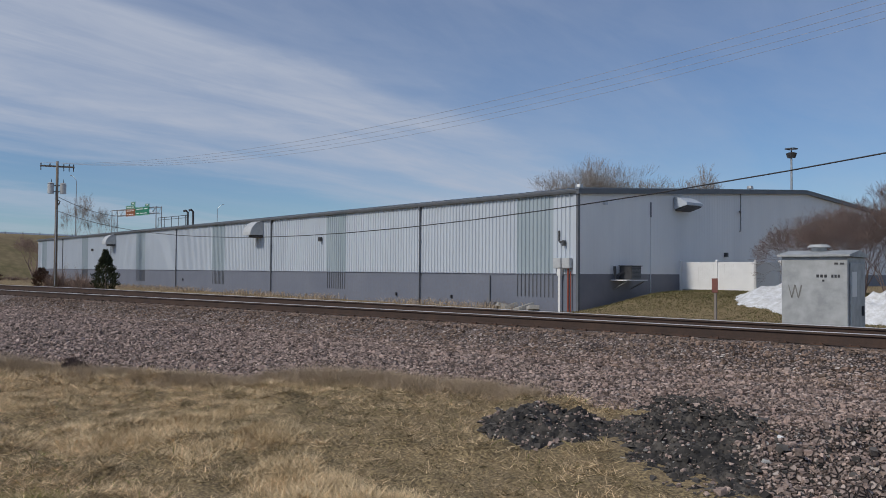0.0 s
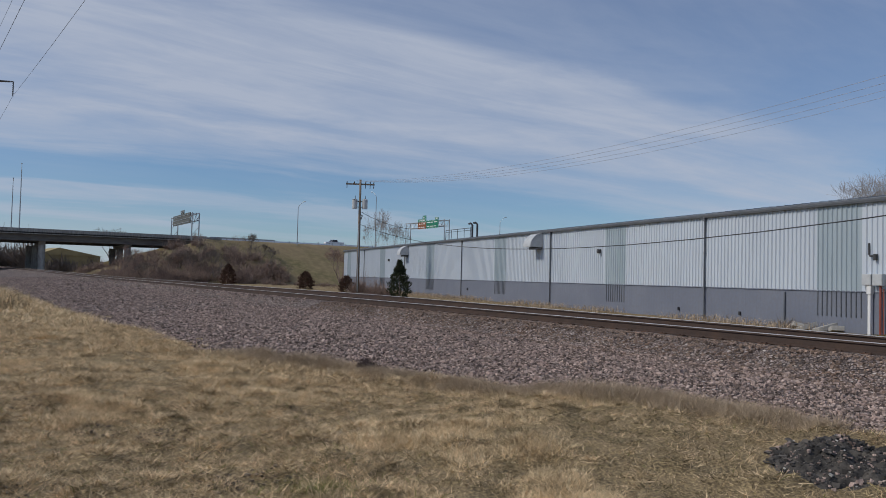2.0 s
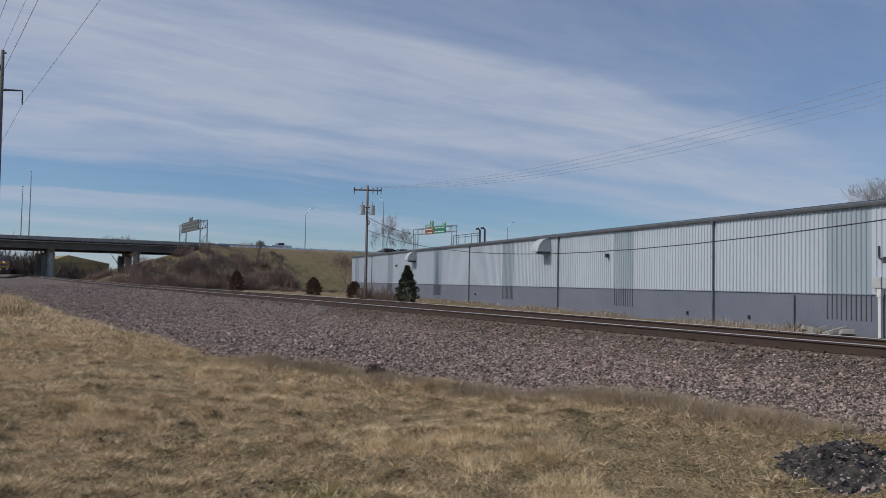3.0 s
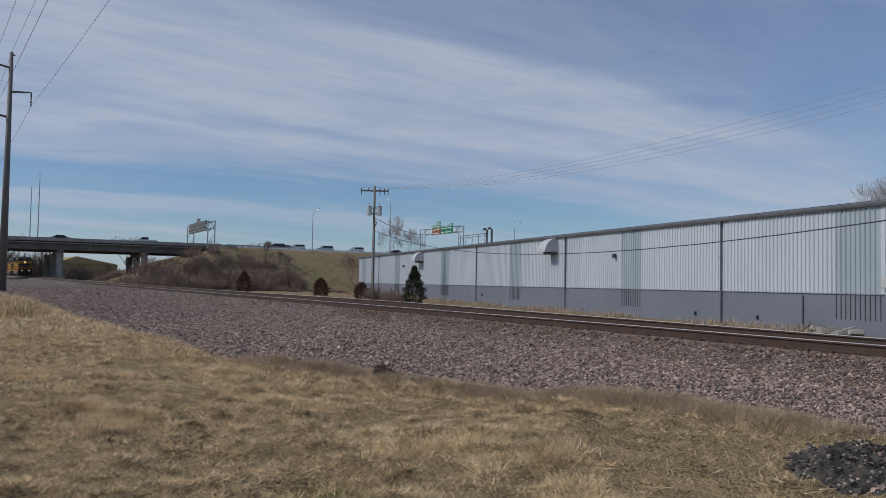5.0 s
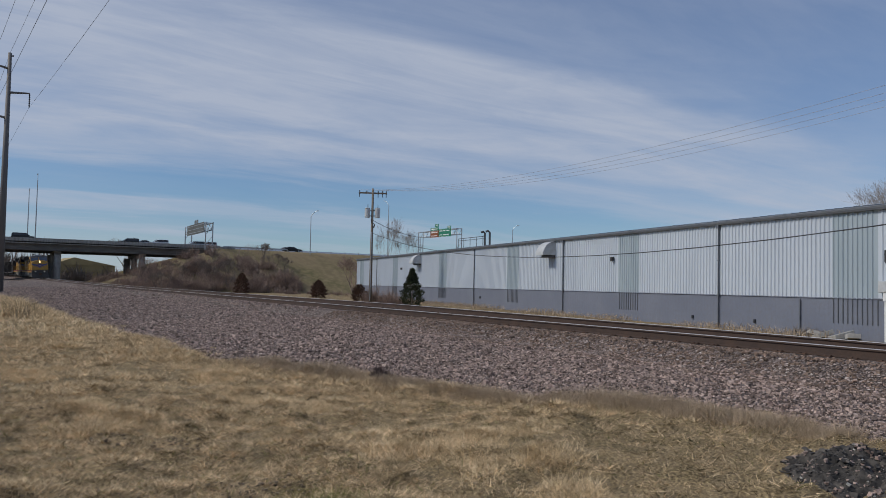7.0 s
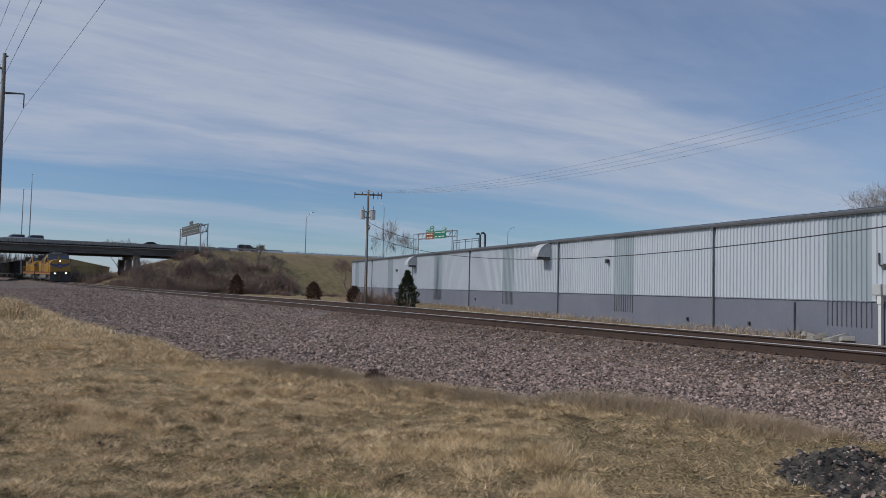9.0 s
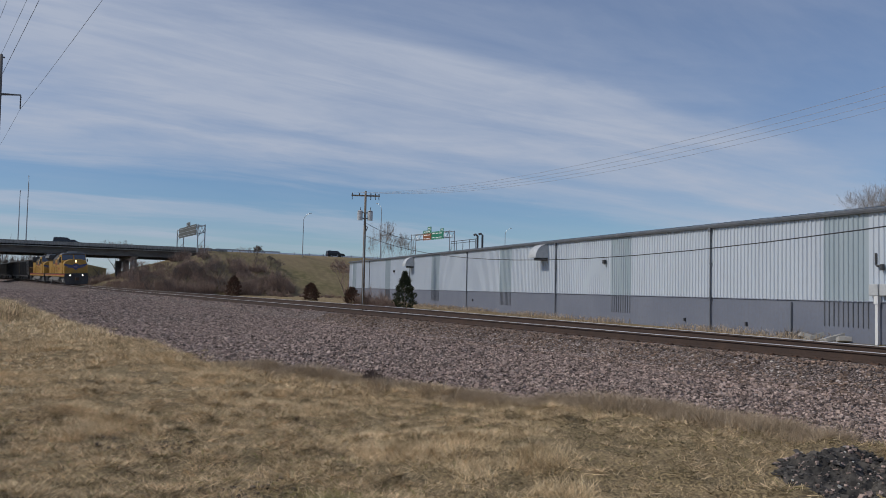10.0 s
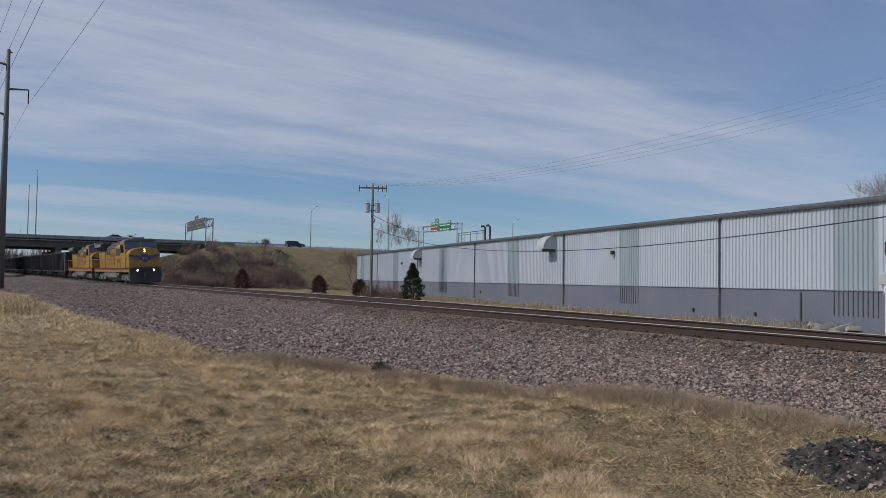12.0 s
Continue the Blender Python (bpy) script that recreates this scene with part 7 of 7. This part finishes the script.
def tussocks(rng, n, x0, x1, dmin, dmax):
    """Places in dense round tufts."""
    px, py, fac = [], [], []
    while len(px) < n:
        x, y = rng.uniform(x0, x1), rng.uniform(-2, 10)
        d = math.hypot(x, y)
        if not dmin < d < dmax or y > toe_y(x) - 0.1:
            continue
        band = math.exp(-((y - 3.6 - 0.05 * (x + 9)) / 0.6) ** 2) if x > -15 else 0.35      # a swath of longer, paler grass along the verge
        if noise.noise((x * 0.5, y * 0.5, 21)) < 0.30 - 0.55 * band or noise.noise((x * 1.7, y * 1.7, 23)) < -0.05 or (-7.2 < x < 1 and y > 4.8):
            continue
        r = rng.uniform(0.12, 0.40)
        k = int(230 * (r / 0.25) ** 1.5)
        a, q = rng.uniform(0, 6.28, k), r * np.sqrt(rng.uniform(0, 1, k))
        px += list(x + q * np.cos(a)); py += list(y + q * np.sin(a)); fac += list(rng.uniform(0.7, 1.3) * (1.2 - 0.5 * q / r))
    return np.array(px), np.array(py), np.array(fac)


def matted(rng, n):
    """Trodden short turf between the longer grass and the heap."""
    x, y = rng.uniform(-8.6, 0.5, n), rng.uniform(2.9, 8.3, n)
    soft = np.array([0.5 * noise.noise((a * 1.3, b * 1.3, 51)) for a, b in zip(x, y)])
    keep = (y < np.array([toe_y(a) for a in x])) & (x + soft > -7.9) & (y + soft > 3.2) & (np.hypot((x + 3.15 + 0.42 * (y - 7.5)) / 1.0, (y - 7.5) / 2.1) > 1) & (np.hypot((x + 4.5) / 0.75, (y - 6.8) / 1.05) > 1)
    x, y = x[keep], y[keep]
    return x, y, 0.7 + 0.9 * np.array([max(0.0, noise.noise((a * 3.7, b * 3.7, 52)) + 0.2) for a, b in zip(x, y)])


def verge(rng, n):
    """Weeds along the warehouse wall and the far side of the track."""
    px, py = [], []
    while len(px) < n:
        l = rng.uniform(3, 112)
        if noise.noise((l * 0.13, 0, 5)) < -0.12:
            continue
        q = W_AT @ Vector((l, rng.uniform(0.3, 3.5), 0))
        px.append(q.x); py.append(q.y)
    return np.array(px), np.array(py), np.ones(n)


def bank_turf(rng, n):
    px, py = [], []
    while len(px) < n:
        x, y = rng.uniform(-24, -5), rng.uniform(30, 47)
        px.append(x); py.append(y)
    return np.array(px), np.array(py), np.ones(n)


GRASS_LABEL = "matted dry straw-coloured grass"
grass("near_grass", 120000, lambda r, n: lawn(r, n, -13.5, 0.5, 5, 13), 0.080, 0.0032, BLADE, 1, 1.0, GRASS_LABEL, 4)
grass("middle_grass", 75000, lambda r, n: lawn(r, n, -26, 0, 13, 24), 0.12, 0.006, BLADE, 2, 0.9, GRASS_LABEL, 3)
grass("far_grass", 40000, lambda r, n: lawn(r, n, -95, -15, 24, 95), 0.18, 0.014, PALE_BLADE, 3, 0.8, GRASS_LABEL, 2)
grass("pale_tussocks", 150000, lambda r, n: tussocks(r, n, -16, 0, 5, 16), 0.145, 0.0032, PALE_BLADE, 5, 0.8, "bleached tufts of long dry grass", 3)
grass("pale_tussocks", 40000, lambda r, n: tussocks(r, n, -45, -12, 16, 45), 0.20, 0.007, PALE_BLADE, 6, 0.8, "bleached tufts of long dry grass", 2)
grass("brown_turf", 130000, matted, 0.07, 0.0032, BROWN_BLADE, 43, 1.1, "short matted brown and olive turf", 6)
grass("dull_turf", 330000, lambda r, n: lawn(r, n, -12.5, 0.5, 4.5, 13, True), 0.085, 0.0032, DULL_BLADE, 18, 1.0, "short dull olive-brown turf", 6)
grass("matted_thatch", 120000, lambda r, n: lawn(r, n, -26, -9, 12, 26), 0.12, 0.0055, BLADE, 19, 1.0, GRASS_LABEL, 5)
grass("green_grass", 4500, lambda r, n: lawn(r, n, -11, 0, 4.5, 11), 0.08, 0.0035, GREEN_BLADE, 4, 0.9, "sparse green shoots in the dry grass")
grass("green_grass", 4000, lambda r, n: (r.normal(-5.9, 0.22, n), r.normal(2.2, 0.16, n), r.uniform(0.6, 1.2, n)), 0.09, 0.0022, GREEN_BLADE, 41, 0.8, "small clump of green grass among dry straw", 4)
grass("tall_straw", 5000, lambda r, n: (r.normal(-38.5, 1.8, n), r.normal(0.0, 0.4, n), r.uniform(0.6, 1.2, n)), 0.85, 0.010, BLADE, 9, 0.3, "tall standing straw beside the transmission pole")
def toe_fringe(rng, n):
    x = rng.uniform(-16, -5.4, n)
    y = np.array([toe_y(a) for a in x]) - np.abs(rng.normal(0, 0.35, n)) + 0.15
    return x, y, np.array([0.6 + 0.8 * max(0, noise.noise((a * 0.9, b * 0.9, 31)) + 0.3) for a, b in zip(x, y)])


def far_verge(rng, n):
    x = np.where(rng.uniform(0, 1, n) < 0.6, rng.uniform(-125, -45, n), rng.uniform(-150, 2, n))
    return x, np.array([track_y(a) for a in x]) + rng.uniform(3.6, 13, n), np.ones(n)


grass("fringe_grass", 75000, toe_fringe, 0.27, 0.0024, FUZZ, 14, 0.5, "fine standing dry grass at the ballast edge", 5)
grass("trackside_weeds", 60000, far_verge, 0.40, 0.012, FUZZ, 15, 0.5, "short brown weeds beyond the track", 6)
grass("wall_weeds", 6000, verge, 0.62, 0.011, FUZZ, 7, 0.35, "tall bleached weeds along the warehouse wall")
grass("bank_grass", 80000, bank_turf, 0.12, 0.016, OLIVE_BLADE, 8, 0.8, "short olive-green grass on the bank", 2)
STONE_LABEL = "loose purplish-brown ballast stones"
stones((-14, 1.5, lambda x: toe_y(x) - 0.25, lambda x: track_y(x) - 2.3), 900, 0.034, "ballast_stones", STONE, ballast_z, 50000, 21, flat=0.85, label=STONE_LABEL)
stones((-30, 1.5, lambda x: track_y(x) - 2.9, lambda x: track_y(x) - 1.15), 520, 0.035, "rusty_stones", RUST_STONE, ballast_z, 14000, 25, label="rust-stained brown ballast stones beside the ties")
stones((-32, -14, lambda x: toe_y(x) - 0.25, lambda x: track_y(x) - 2.3), 340, 0.040, "ballast_stones", STONE, ballast_z, 38000, 22, flat=0.85, label=STONE_LABEL)
stones((-62, -32, lambda x: toe_y(x) - 0.2, lambda x: track_y(x) - 1.25), 80, 0.050, "ballast_stones", STONE, ballast_z, 20000, 23, label=STONE_LABEL, flat=0.8)
stones((-115, -62, lambda x: toe_y(x) - 0.2, lambda x: track_y(x) - 1.25), 22, 0.075, "ballast_stones", STONE, ballast_z, 11000, 24, label=STONE_LABEL, flat=0.7)
motions()
